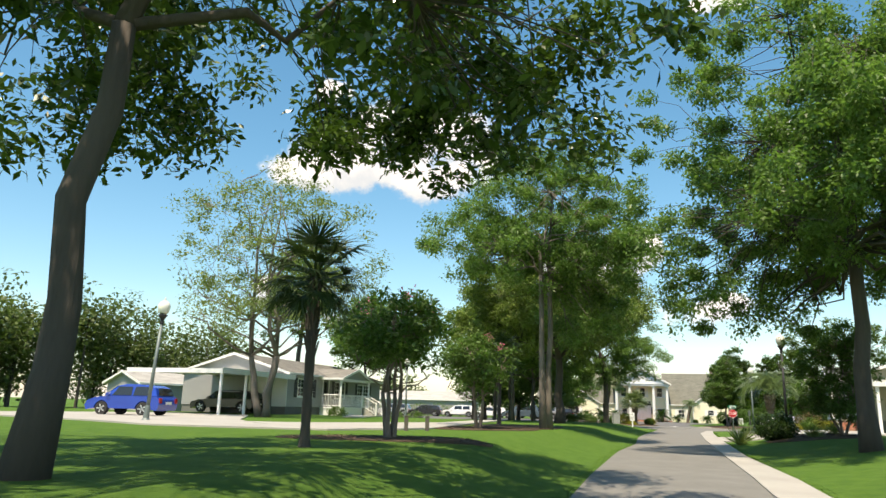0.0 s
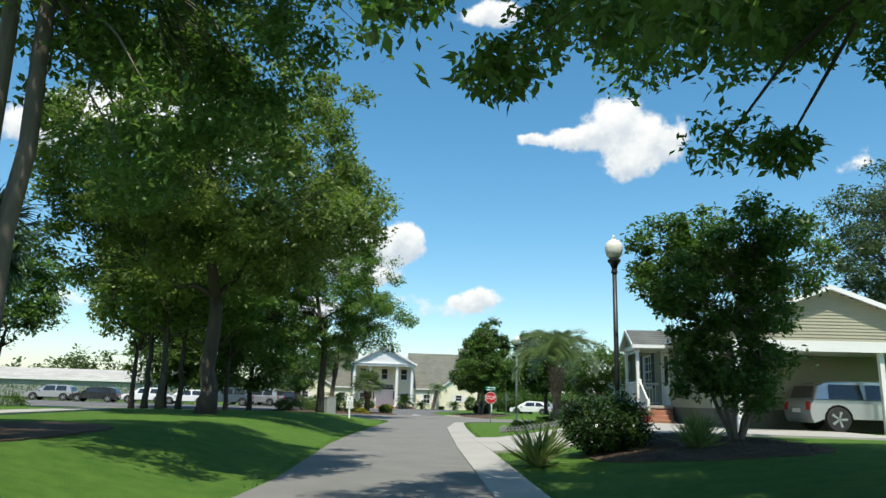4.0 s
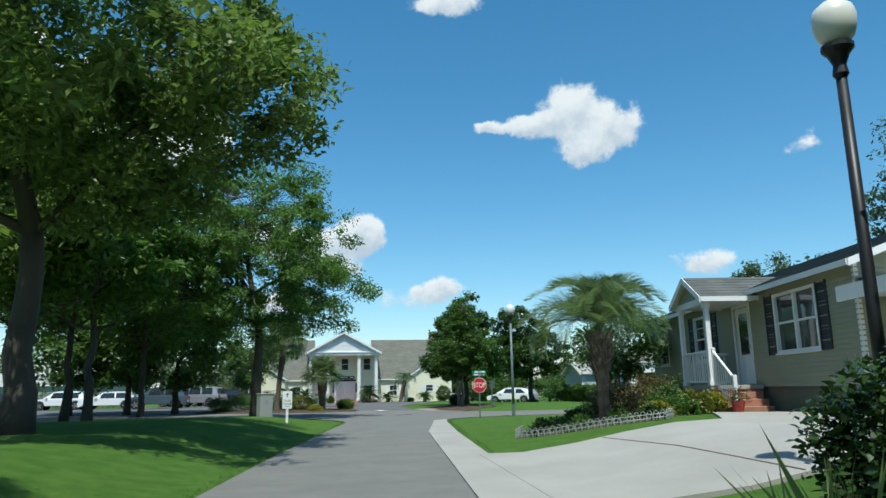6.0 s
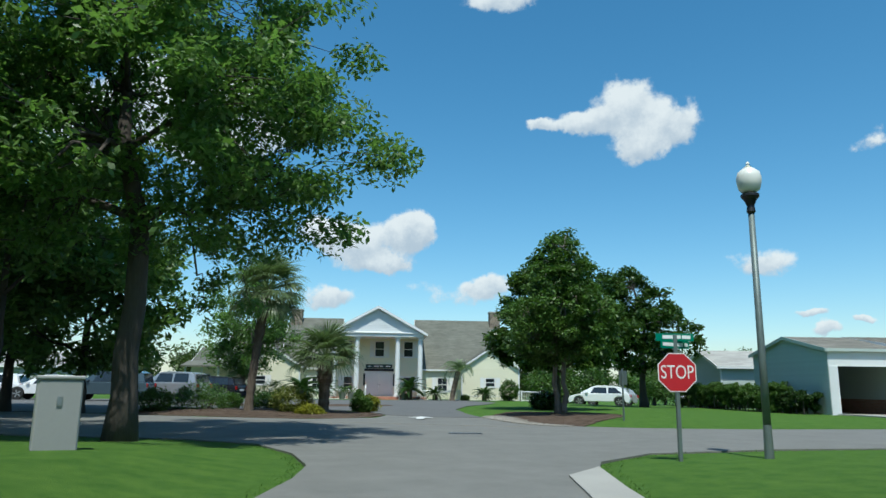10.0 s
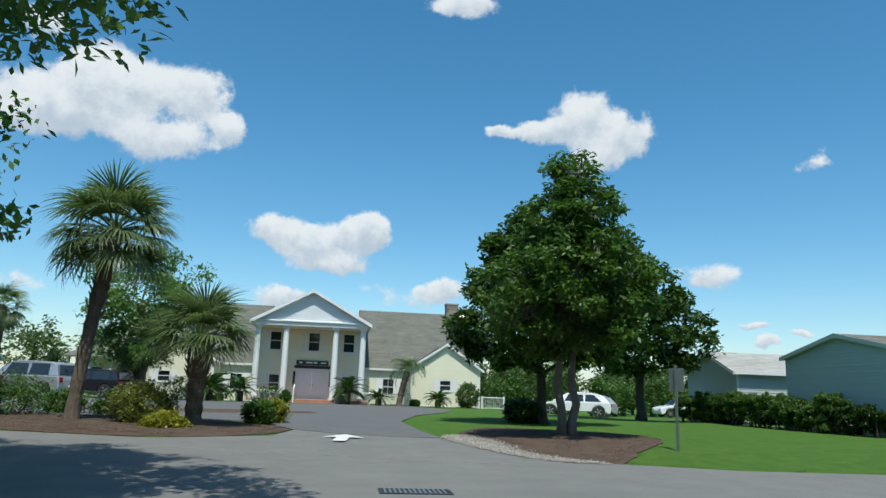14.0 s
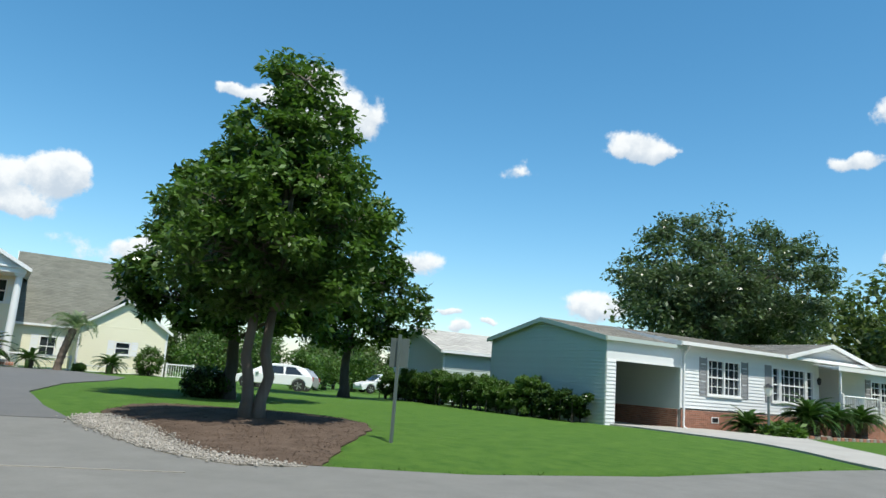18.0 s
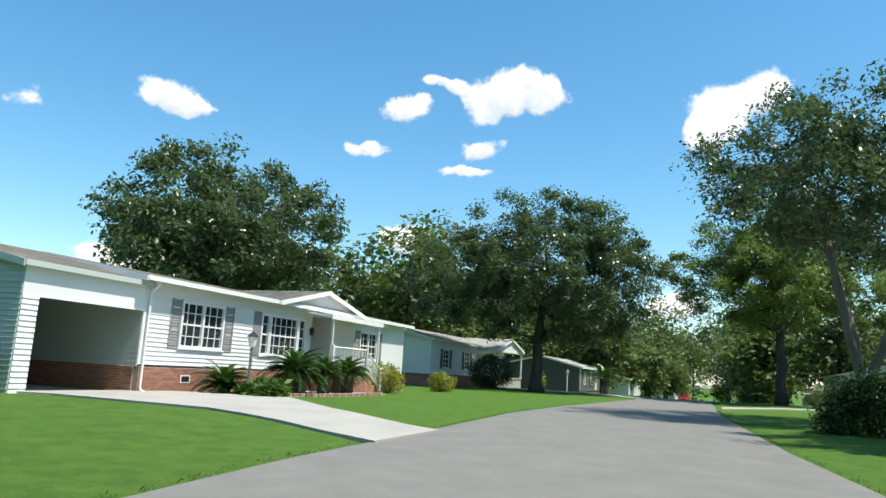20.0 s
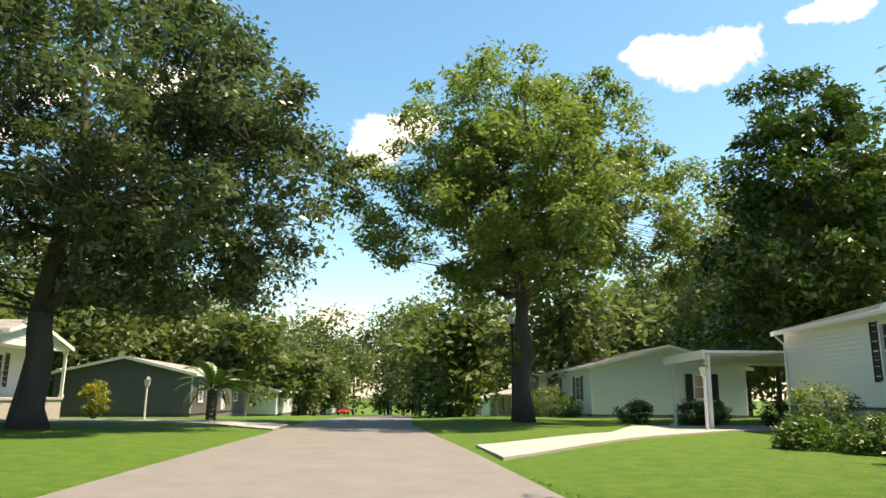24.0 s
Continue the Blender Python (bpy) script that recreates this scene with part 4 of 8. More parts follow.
def tree(label, x, y, height, crown, trunk_r, leaf, bark=BARK, leaves=26000, clumps=150, size=0.17, clump_r=0.95, lean=(0, 0), fork=0.35, stems=1, seed=1, name="tree", category="tree", droop=0.3, low=None, flat=0.7, slim=0.45, limbs=8, group="", bow=0.02, splay=0.06, crotch=0.0):
    """A tree with a tapered trunk, limbs and a crown of leaf clumps. crown: ellipsoids (dx, dy, z, rx, ry, rz)."""
    rng = np.random.default_rng(seed)
    z0 = at(x, y)
    t = thing(name, label, category, x, y, z0 - 0.05, 0, group)
    crown = np.array(crown, float)
    vol = crown[:, 3] * crown[:, 4] * crown[:, 5]
    pick = rng.choice(len(crown), clumps, p=vol / vol.sum())
    q = rng.normal(size=(clumps, 3))
    q /= np.linalg.norm(q, axis=1, keepdims=True)
    q *= rng.uniform(0.12, 1.0, (clumps, 1)) ** 0.42
    c = crown[pick, :3] + q * crown[pick, 3:]
    if low is not None:
        c[:, 2] = np.maximum(c[:, 2], low + rng.uniform(0, 0.8, clumps))
    top = np.array([lean[0], lean[1], height * fork])
    wood = Shape()
    hubs = []
    for s in range(stems):
        a = 2 * math.pi * s / max(stems, 1) + seed
        foot = np.array([math.cos(a), math.sin(a), 0]) * (0.0 if stems == 1 else trunk_r * 1.1)
        head = top + np.array([math.cos(a), math.sin(a), 0]) * (0.0 if stems == 1 else height * splay)
        pts = bent(rng, foot, head, 5, bow)
        if crotch:
            way = np.array([math.cos(a), math.sin(a), 0]) * trunk_r * 0.4
            pts = [tuple(way * 0.6), tuple(way + (0, 0, crotch * 0.5)), tuple(way + (0, 0, crotch))] + bent(rng, way + (0, 0, crotch), head, 3, bow)[1:]
        rad = [trunk_r * f for f in (1.45, 1.05, 0.95, 0.88, 0.82, 0.75)]
        wood.tube(pts, rad, 10)
        peak = np.array([c[:, 0].mean() + head[0] * 0.3, c[:, 1].mean() + head[1] * 0.3, height * 0.86])
        leader = bent(rng, head, peak, 5, 0.05)
        wood.tube(leader, [trunk_r * f for f in (0.75, 0.6, 0.45, 0.32, 0.2, 0.08)], 7)
        hubs += [(np.array(leader[i]), trunk_r * f) for i, f in ((0, 0.6), (1, 0.5), (2, 0.4), (3, 0.28))]
    part("trunk", make_mesh("trunk", wood, bark, smooth=True), bark, t)
    arms = Shape()
    ends = []
    for i in range(limbs * stems):
        h, r = hubs[i % len(hubs)]
        a = 2 * math.pi * (i * 0.382) + rng.uniform(-0.3, 0.3)
        reach = crown[:, 3:5].mean() * rng.uniform(0.45, 0.75)
        e = np.array([c[:, 0].mean() + math.cos(a) * reach, c[:, 1].mean() + math.sin(a) * reach, h[2] + rng.uniform(0.08, 0.3) * height * 0.6])
        pts = bent(rng, h, e, 4, 0.07)
        arms.tube(pts, [r * f for f in (0.75, 0.6, 0.45, 0.3, 0.18)], 6)
        ends += [(np.array(pts[k]), r * f) for k, f in ((2, 0.4), (3, 0.3), (4, 0.2))]
    ends += hubs
    ep = np.array([e for e, _ in ends])
    for k in range(clumps):
        j = int(np.argmin(np.linalg.norm(ep - c[k], axis=1)))
        r = max(0.02, min(ends[j][1] * 0.5, 0.06))
        arms.tube(bent(rng, ends[j][0], c[k], 3, 0.08), [r, r * 0.7, r * 0.45, r * 0.2], 5, cap=False)
    part("branchwork", make_mesh("branchwork", arms, bark, smooth=True), bark, t)
    counts = rng.multinomial(int(leaves * 0.82), rng.dirichlet(np.full(clumps, 5.0)))
    v, f = leaf_quads(rng, c, counts, clump_r * rng.uniform(0.6, 1.25, clumps), size * 1.55, flat, droop, slim)
    inner = leaves // 9
    v2, f2 = leaf_quads(rng, c, rng.multinomial(inner, np.full(clumps, 1 / clumps)), clump_r * 0.5, size * 1.8, flat, droop, 0.6)
    v, f = np.concatenate([v, v2]), np.concatenate([f, f2 + len(v)])
    part("crown", fast_mesh("crown", v, f, leaf), leaf, t)
    return t


def shrub(label, x, y, r, h, leaf, leaves=2600, size=0.08, seed=1, name="shrub", category="shrub", square=0.0, ry=None, group="", stem=BARK_DARK):
    rng = np.random.default_rng(seed)
    t = thing(name, label, category, x, y, at(x, y) - 0.02, 0, group)
    ry = ry or r
    n = max(14, leaves // 60)
    q = rng.normal(size=(n, 3))
    q /= np.linalg.norm(q, axis=1, keepdims=True)
    q *= rng.uniform(0.55, 1, (n, 1)) ** 0.5
    q[:, 2] = np.abs(q[:, 2]) if h < 1.2 * r else q[:, 2] * 0.5 + 0.5
    c = q * (r * 0.86, ry * 0.86, h * 0.86)
    c[:, 2] = np.maximum(c[:, 2], 0.12 * h)
    v, f = leaf_quads(rng, c, np.full(n, int(leaves * 0.7) // n), 0.28 * min(r, ry), size * 1.15, 0.8, 0.0, 0.5)
    part("foliage", fast_mesh("foliage", v, f, leaf), leaf, t)
    s = Shape()
    for k in range(7):
        e = c[k % n] * 0.85
        s.tube(bent(rng, (e[0] * 0.1, e[1] * 0.1, -0.02), e, 3, 0.06), [0.03, 0.025, 0.018, 0.008], 5)
    part("stem", s, stem, t)
    return t


def fan_mesh(name, radius, blades, seed, material, stalk=1.0, spread=250, droop=0.35):
    """One palmate frond: a stalk along +x and a fan of pleated, drooping blades."""
    rng = np.random.default_rng(seed)
    v, f = [], []

    def ribbon(pts, widths, nrm):
        n = len(v)
        for p, w in zip(pts, widths):
            v.extend([tuple(p - nrm * w), tuple(p + nrm * w)])
        for i in range(len(pts) - 1):
            f.append((n + 2 * i, n + 2 * i + 1, n + 2 * i + 3, n + 2 * i + 2))
    for nrm in (np.array([0, 1.0, 0]), np.array([0, 0, 1.0])):
        ribbon([np.array([stalk * t, 0, 0.12 * stalk * math.sin(t * 2.4)]) for t in (0, 0.35, 0.7, 1.0)], (0.035, 0.025, 0.02, 0.016), nrm)
    hub = np.array([stalk, 0, 0.12 * stalk * math.sin(2.4)])
    for i in range(blades):
        a = radians(-spread / 2 + spread * i / (blades - 1)) + rng.normal() * 0.03
        d = np.array([math.cos(a), math.sin(a), 0.0])
        nrm = np.array([-d[1], d[0], 0.25])
        ln = radius * (0.72 + 0.28 * math.cos(a * 0.6)) * rng.uniform(0.9, 1.08)
        pts, dr = [], droop * rng.uniform(0.6, 1.4)
        for t in (0, 0.35, 0.65, 0.85, 1.0):
            pts.append(hub + d * ln * t + np.array([0, 0, 0.10 * math.sin(t * 2) - dr * ln * t ** 2.6]))
        w = radius * math.radians(spread) / blades * 0.27
        ribbon(pts, (0.012, w * 0.75, w * 0.8, w * 0.4, 0.004), nrm)
    return fast_mesh(name, np.array(v), np.array(f), material)


def feather_mesh(name, length, pairs, leaf_len, seed, material, arch=0.6, vee=0.55, width=0.022):
    """One pinnate frond that arches over, with a row of leaflets on each side."""
    rng = np.random.default_rng(seed)
    v, f = [], []

    def quad(a, b, w):
        n = len(v)
        d = (b - a) / (np.linalg.norm(b - a) + 1e-9)
        s = np.cross(d, (0.2, 0.1, 1.0))
        s = s / (np.linalg.norm(s) + 1e-9) * w
        m = a + (b - a) * 0.45 + (0, 0, 0.01)
        v.extend([tuple(a - s * 0.5), tuple(a + s * 0.5), tuple(m + s), tuple(m - s), tuple(b + (0, 0, -0.15 * leaf_len * 0.4))])
        f.append((n, n + 1, n + 2, n + 3))
        f.append((n + 3, n + 2, n + 4, n + 4))

    def spine(t):
        p, k = np.zeros(3), 24
        for i in range(k):
            a = radians(14) - radians(arch) * ((i + 0.5) / k * t) ** 1.25
            p = p + np.array([math.cos(a), 0, math.sin(a)]) * length * t / k
        return p
    prev = spine(0)
    for i in range(1, 13):
        cur = spine(i / 12)
        quad(prev, cur, 0.03 * (1 - i / 14))
        prev = cur
    for i in range(pairs):
        t = 0.16 + 0.84 * i / (pairs - 1)
        p, ahead = spine(t), spine(min(1.0, t + 0.03)) - spine(t - 0.03)
        ahead /= np.linalg.norm(ahead)
        ll = leaf_len * (0.45 + 0.55 * math.sin(math.pi * min(1, t * 0.95 + 0.08))) * rng.uniform(0.85, 1.1)
        for sd in (-1, 1):
            over = np.array([-ahead[2], 0, ahead[0]])
            d = ahead * 0.55 + np.array([0, sd * 0.8, 0]) + over * (vee * 0.6 + rng.normal() * 0.08)
            quad(p, p + d / np.linalg.norm(d) * ll, width)
    me = bpy.data.meshes.new(name)
    me.from_pydata(v, [], [tuple(dict.fromkeys(q)) for q in f])
    me.materials.append(material)
    return me


def frond_pose(rng, top, az, el, twist=0.0, roll=0.0):
    return Matrix.Translation(top) @ Matrix.Rotation(az, 4, "Z") @ Matrix.Rotation(-el, 4, "Y") @ Matrix.Rotation(roll, 4, "X")


FANS = [fan_mesh("fan_frond", 0.92, 40, s, FROND, 0.95, 235, 0.42) for s in (1, 2, 3)]
FANS_DRY = [fan_mesh("dry_fan_frond", 0.8, 24, s, FROND_DRY, 0.7, 220, 0.9) for s in (7,)]
FANS_SMALL = [fan_mesh("fan_frond", 0.56, 28, s, FROND_SHADED, 0.6, 200, 0.3) for s in (4, 5)]
FEATHERS = [feather_mesh("feather_frond", 2.5, 66, 0.66, s, FROND_GREY, 78 + 24 * s, 0.75, 0.013) for s in (1, 2, 3)]
SAGOS = [feather_mesh("sago_frond", 1.05, 52, 0.19, s, CYCAD, 75, 0.5, 0.014) for s in (1, 2)]


def palm(label, x, y, trunk, r, kinds, count, seed, name="palm_tree", scale=1.0, lean=(0, 0), low=-70, high=80, dry=0, boots=0.0, flare=0.0, bark=PALM_BARK, category="palm", turn=0.0, group=""):
    """A palm: a ringed trunk, with a crown of separate fronds."""
    rng = np.random.default_rng(seed)
    t = thing(name, label, category, x, y, at(x, y) - 0.04, turn, group)
    s = Shape()
    n = 14
    pts = [(lean[0] * (i / n) ** 1.4, lean[1] * (i / n) ** 1.4, trunk * i / n) for i in range(n + 1)]
    rad = [r * (1.35 if i == 0 else 1.0 + 0.07 * ((i % 2) * 2 - 1) + boots * (i > n * 0.6)) * (1 + flare * (i / n) ** 1.5) for i in range(n + 1)]
    s.tube(pts, rad, 12)
    part("trunk", make_mesh("trunk", s, bark, smooth=False), bark, t)
    if boots:
        b = Shape()
        for k in range(46):
            a, h = k * 2.4, trunk * (0.55 + 0.45 * k / 46)
            cx, cy = lean[0] * (h / trunk) ** 1.4, lean[1] * (h / trunk) ** 1.4
            rr = r * 1.05 * (1 + flare * (h / trunk) ** 1.5)
            b.tube([(cx + math.cos(a) * rr * 0.7, cy + math.sin(a) * rr * 0.7, h - 0.08), (cx + math.cos(a) * rr * 1.5, cy + math.sin(a) * rr * 1.5, h + 0.2)], [min(0.05, r * 0.3), 0.02], 4)
        part("boot_sheath", b, bark, t)
    for k in range(count):
        az = k * 2.39996 + rng.normal() * 0.12
        u = (k + 0.5) / count
        el = radians(high + (low - high) * u ** 0.75) + rng.normal() * 0.08
        me = kinds[k % len(kinds)]
        if dry and k >= count - dry:
            me, el = FANS_DRY[0], radians(-78)
        sc = scale * rng.uniform(0.88, 1.1)
        part("frond", me, None, t, at=frond_pose(rng, pts[-1], az, el, roll=rng.normal() * 0.2) @ Matrix.Scale(sc, 4))
    return t


def sago(x, y, h, count=22, scale=1.0, seed=1, label="dark green sago palm in a mulch bed", r=0.2):
    return palm(label, x, y, h, r, SAGOS, count, seed, "sago_palm", scale, low=-12, high=72, category="sago palm", group="sago palms")


def woods(label, spots, seed, leaf=LEAF_FAR, leaves=9000, size=0.5, name="woodland"):
    """A far stand of trees, one object."""
    rng = np.random.default_rng(seed)
    cs, sp = [], []
    trunks = Shape()
    for x, y, h, r in spots:
        z0 = at(x, y)
        k = 26
        q = rng.normal(size=(k, 3))
        q /= np.linalg.norm(q, axis=1, keepdims=True)
        c = q * rng.uniform(0.3, 1.0, (k, 1)) * (r, r, h * 0.46) + (x, y, z0 + h * 0.52)
        c[:, 2] = np.maximum(c[:, 2], z0 + r * 0.22)
        cs.append(c), sp.append(np.full(k, r * 0.44))
        trunks.tube([(x, y, z0 - 0.2), (x + rng.normal() * 0.3, y, z0 + h * 0.7)], [0.22, 0.08], 6)
    cs, sp = np.concatenate(cs), np.concatenate(sp)
    v, f = leaf_quads(rng, cs, np.full(len(cs), leaves * len(spots) // len(cs) // 8), sp, size, 0.8, 0.2, 0.55)
    t = thing(name, label, "woodland", kind="stuff")
    part("crowns", fast_mesh("crowns", v, f, leaf), leaf, t)
    part("trunks", trunks, BARK_DARK, t)
    return t


# ---- vehicles ----
def car(label, x, y, turn, paint, length=4.6, width=1.85, height=1.68, suv=True, name="car", z=None, hatch=True, group="parked cars", sleek=False):
    """A parked car, nose along +x: body, glasshouse, windows, wheels, lights."""
    t = thing(name, label, "car", x, y, at(x, y) + 0.03 if z is None else z, turn, group)
    L, W, H = length, width, height
    belt, sill, cl = H * 0.60, 0.24, 0.05
    wr = 0.36 if suv else 0.31
    ax_f, ax_r = L * 0.5 - 0.86, -L * 0.5 + 0.82
    prof = [(-L / 2 + 0.04, sill + 0.12), (-L / 2, sill + 0.3), (-L / 2 + 0.03, belt - 0.12), (-L / 2 + 0.12, belt + 0.02), (L * 0.19, belt + 0.02), (L * 0.36, belt - 0.06), (L / 2 - 0.12, belt - 0.2), (L / 2, belt - 0.42), (L / 2, sill + 0.22), (L / 2 - 0.1, sill)]
    for ax in (ax_f, ax_r):
        prof += [(ax + wr * 1.16 * math.cos(a), wr + wr * 1.16 * math.sin(a)) for a in [math.pi * k / 8 for k in range(9)] if wr + wr * 1.16 * math.sin(a) > sill - 0.02]
    prof += [(-L / 2 + 0.1, sill)]
    s = Shape().prism(prof, 1, -W / 2, W / 2)
    body = part("body", make_mesh("body", s, paint, 0.04), paint, t)
    cab = [(-L / 2 + 0.14, belt + 0.015), (-L / 2 + (0.34 if hatch else 0.8), H - 0.16), (-L / 2 + (0.62 if hatch else 1.3), H - 0.04), (-L * 0.14, H), (L * 0.0, H - 0.01), (L * 0.09, H - 0.08), (L * 0.26, belt + 0.015)]
    if sleek:
        cab = [(-L / 2 + 0.1, belt + 0.015), (-L / 2 + 0.5, H - 0.22), (-L / 2 + 0.95, H - 0.07), (-L * 0.12, H), (L * 0.04, H - 0.01), (L * 0.11, H - 0.1), (L * 0.31, belt + 0.015)]
    n = Shape()
    k = len(cab)
    ins = [W / 2 - 0.03 if zz < belt + 0.1 else W / 2 - 0.19 for _, zz in cab]
    n.v += [(px, -w, pz) for (px, pz), w in zip(cab, ins)] + [(px, w, pz) for (px, pz), w in zip(cab, ins)]
    n.f += [tuple(range(k))[::-1], tuple(range(k, 2 * k))] + [(i, (i + 1) % k, k + (i + 1) % k, k + i) for i in range(k)]
    part("cabin", make_mesh("cabin", n, paint, 0.03), paint, t)
    for sd in (-1, 1):
        def at_side(px, pz):
            f = (pz - belt) / (H - belt)
            return (px, sd * (W / 2 - 0.03 - 0.16 * min(1, f / 0.9) + 0.012), pz)
        for a, b in ((0.10, 0.44), (0.47, 0.80)):
            x0, x1 = -L / 2 + 0.32, L * 0.21
            xa, xb = x0 + (x1 - x0) * a, x0 + (x1 - x0) * b
            za, zb = belt + 0.05, H - 0.12
            q = Shape().poly([at_side(xa - (0.02 if a < 0.2 else 0), za), at_side(xb + (0.22 if b > 0.7 else 0), za), at_side(xb - 0.03, zb - (0.03 if sleek else 0)), at_side(xa + (0.5 if sleek and a < 0.2 else 0.05), zb - (0.03 if sleek else 0))])
            part("side_window", q, CAR_GLASS, t)
        part("mirror", Shape().box(L * 0.17, sd * (W / 2 + 0.02) - 0.09, belt + 0.02, L * 0.21, sd * (W / 2 + 0.02) + 0.09, belt + 0.16), paint, t, bevel=0.02)
        part("tail_light", Shape().box(-L / 2 - 0.012, sd * (W / 2 - 0.16) - 0.12, belt - 0.28, -L / 2 + 0.06, sd * (W / 2 - 0.16) + 0.12, belt - 0.04), LIGHT_RED, t, bevel=0.02)
        part("head_light", Shape().box(L / 2 - 0.12, sd * (W / 2 - 0.28) - 0.18, belt - 0.40, L / 2 + 0.008, sd * (W / 2 - 0.28) + 0.18, belt - 0.26), LIGHT_CLEAR, t, bevel=0.02)
    rear = Shape().poly([(-L / 2 + 0.165, -W / 2 + 0.2, belt + 0.08), (-L / 2 + 0.165, W / 2 - 0.2, belt + 0.08), (-L / 2 + 0.285, W / 2 - 0.28, H - 0.16), (-L / 2 + 0.285, -W / 2 + 0.28, H - 0.16)])
    part("rear_window", Shape().poly([(p[0] - 0.03, p[1], p[2]) for p in rear.v]), CAR_GLASS, t)
    part("windscreen", Shape().poly([(L * 0.25 + 0.0, -W / 2 + 0.16, belt + 0.06), (L * 0.25, W / 2 - 0.16, belt + 0.06), (L * 0.115, W / 2 - 0.24, H - 0.08), (L * 0.115, -W / 2 + 0.24, H - 0.08)]), CAR_GLASS, t)
    part("number_plate", Shape().box(-L / 2 - 0.015, -0.26, sill + 0.3, -L / 2, 0.26, sill + 0.42), SIGN_WHITE, t)
    for ax in (ax_f, ax_r):
        for sd in (-1, 1):
            y0, y1 = sorted((sd * (W / 2 - 0.22), sd * (W / 2 + 0.005)))
            ring = [(ax + wr * math.cos(2 * math.pi * k / 20), wr + wr * math.sin(2 * math.pi * k / 20)) for k in range(20)]
            wh = part("wheel", make_mesh("wheel", Shape().prism(ring, 1, y0, y1), TYRE, 0.02), TYRE, t, "black tyre on an alloy wheel")
            hub = Shape()
            yo = y1 + 0.006 if sd > 0 else y0 - 0.006
            for k in range(5):
                a = 2 * math.pi * k / 5
                hub.box(ax - 0.03, min(yo, yo - sd * 0.03), wr - 0.03, ax + 0.03, max(yo, yo - sd * 0.03), wr + 0.03)
                p = [(ax + math.cos(a + da) * rr, wr + math.sin(a + da) * rr) for da, rr in ((-0.5, 0.05), (-0.16, wr * 0.66), (0.16, wr * 0.66), (0.5, 0.05))]
                hub.prism(p, 1, min(yo, yo - sd * 0.02), max(yo, yo - sd * 0.02))
            part("rim", hub, RIM, wh)
    return t


# ---- street furniture ----
def street_lamp(x, y, label, pole=IRON, h=4.72, lean=0.0, base=True):
    t = thing("street_lamp", label, "street lamp", x, y, at(x, y) - 0.03, group="globe street lamps")
    t.matrix_basis = t.matrix_basis @ Matrix.Rotation(radians(lean), 4, "Y")
    part("base", Shape().lathe([(0.14, 0), (0.14, 0.08), (0.10, 0.14), (0.085, 0.5), (0.07, 0.55)] if base else [(0.075, 0), (0.07, 0.3), (0.065, 0.55)], 14), pole, t)
    part("pole", Shape().lathe([(0.062, 0.5), (0.058, 1.6), (0.05, h - 0.75)], 12), pole, t, smooth=True)
    part("collar", Shape().lathe([(0.05, h - 0.76), (0.075, h - 0.72), (0.06, h - 0.62), (0.10, h - 0.52), (0.15, h - 0.46), (0.15, h - 0.42), (0.11, h - 0.40)], 16), IRON, t)
    g = part("globe", Shape().lathe([(0.10, h - 0.40), (0.17, h - 0.33), (0.20, h - 0.22), (0.205, h - 0.12), (0.18, h - 0.03), (0.10, h + 0.04), (0.06, h + 0.06)], 20), GLOBE, t, "frosted acorn globe", smooth=True)
    part("finial", Shape().lathe([(0.05, h + 0.06), (0.06, h + 0.08), (0.025, h + 0.10), (0.035, h + 0.13), (0.01, h + 0.17)], 12), GLOBE, t)
    return t


def yard_lamp(x, y, h=1.85, pole=WHITE):
    t = thing("yard_lamp", "white post lantern beside the front walk", "yard lamp", x, y, at(x, y) - 0.02, group="yard lanterns")
    part("post", Shape().lathe([(0.06, 0), (0.045, 0.1), (0.04, h - 0.42)], 10), pole, t)
    lan = Shape().lathe([(0.05, h - 0.42), (0.09, h - 0.38), (0.14, h - 0.12)], 6)
    part("lantern", lan, GLOBE, t)
    part("cap", Shape().lathe([(0.17, h - 0.12), (0.10, h - 0.04), (0.02, h + 0.03)], 6), IRON, t)
    return t


def letters(text, size, material, parent, m, depth=0.002):
    cu = bpy.data.curves.new("lettering", "FONT")
    cu.body, cu.size, cu.extrude, cu.align_x, cu.align_y = text, size, depth, "CENTER", "CENTER"
    ob = bpy.data.objects.new("lettering", cu)
    scene.collection.objects.link(ob)
    dg = bpy.context.evaluated_depsgraph_get()
    me = bpy.data.meshes.new_from_object(ob.evaluated_get(dg))
    bpy.data.objects.remove(ob)
    me.materials.clear()
    me.materials.append(material)
    return part("lettering", me, material, parent, at=m)


# ================= the place =================
# ---- paved and planted ground ----
LOT = [(21.2, 72.0), (20.6, 74.2), (17.5, 75.6), (13.0, 77.0), (10.6, 73.8), (0.0, 79.9), (-36.0, 95.0), (-36.0, 108.0), (-6.0, 101.0), (10.0, 95.5), (22.0, 96.8), (33.5, 98.6), (34.0, 92.0), (31.0, 86.0), (27.6, 80.5),
       (25.2, 75.2), (24.5, 71.6), (24.15, 69.0), (23.0, 69.6), (22.0, 70.6)]
sheet("parking_lot", LOT, LOT_ASPHALT, 0.03, "dark asphalt forecourt and parking lot", "pavement", 3.0)
DRIVE_C = [(12.6, 32.2), (14.2, 31.4), (18.5, 30.6), (22.5, 29.0), (24.0, 33.0), (22.3, 36.0), (22.7, 38.5), (21.9, 39.3), (21.3, 39.7), (20.35, 38.5), (19.0, 36.9), (15.0, 37.6), (14.3, 38.0)]
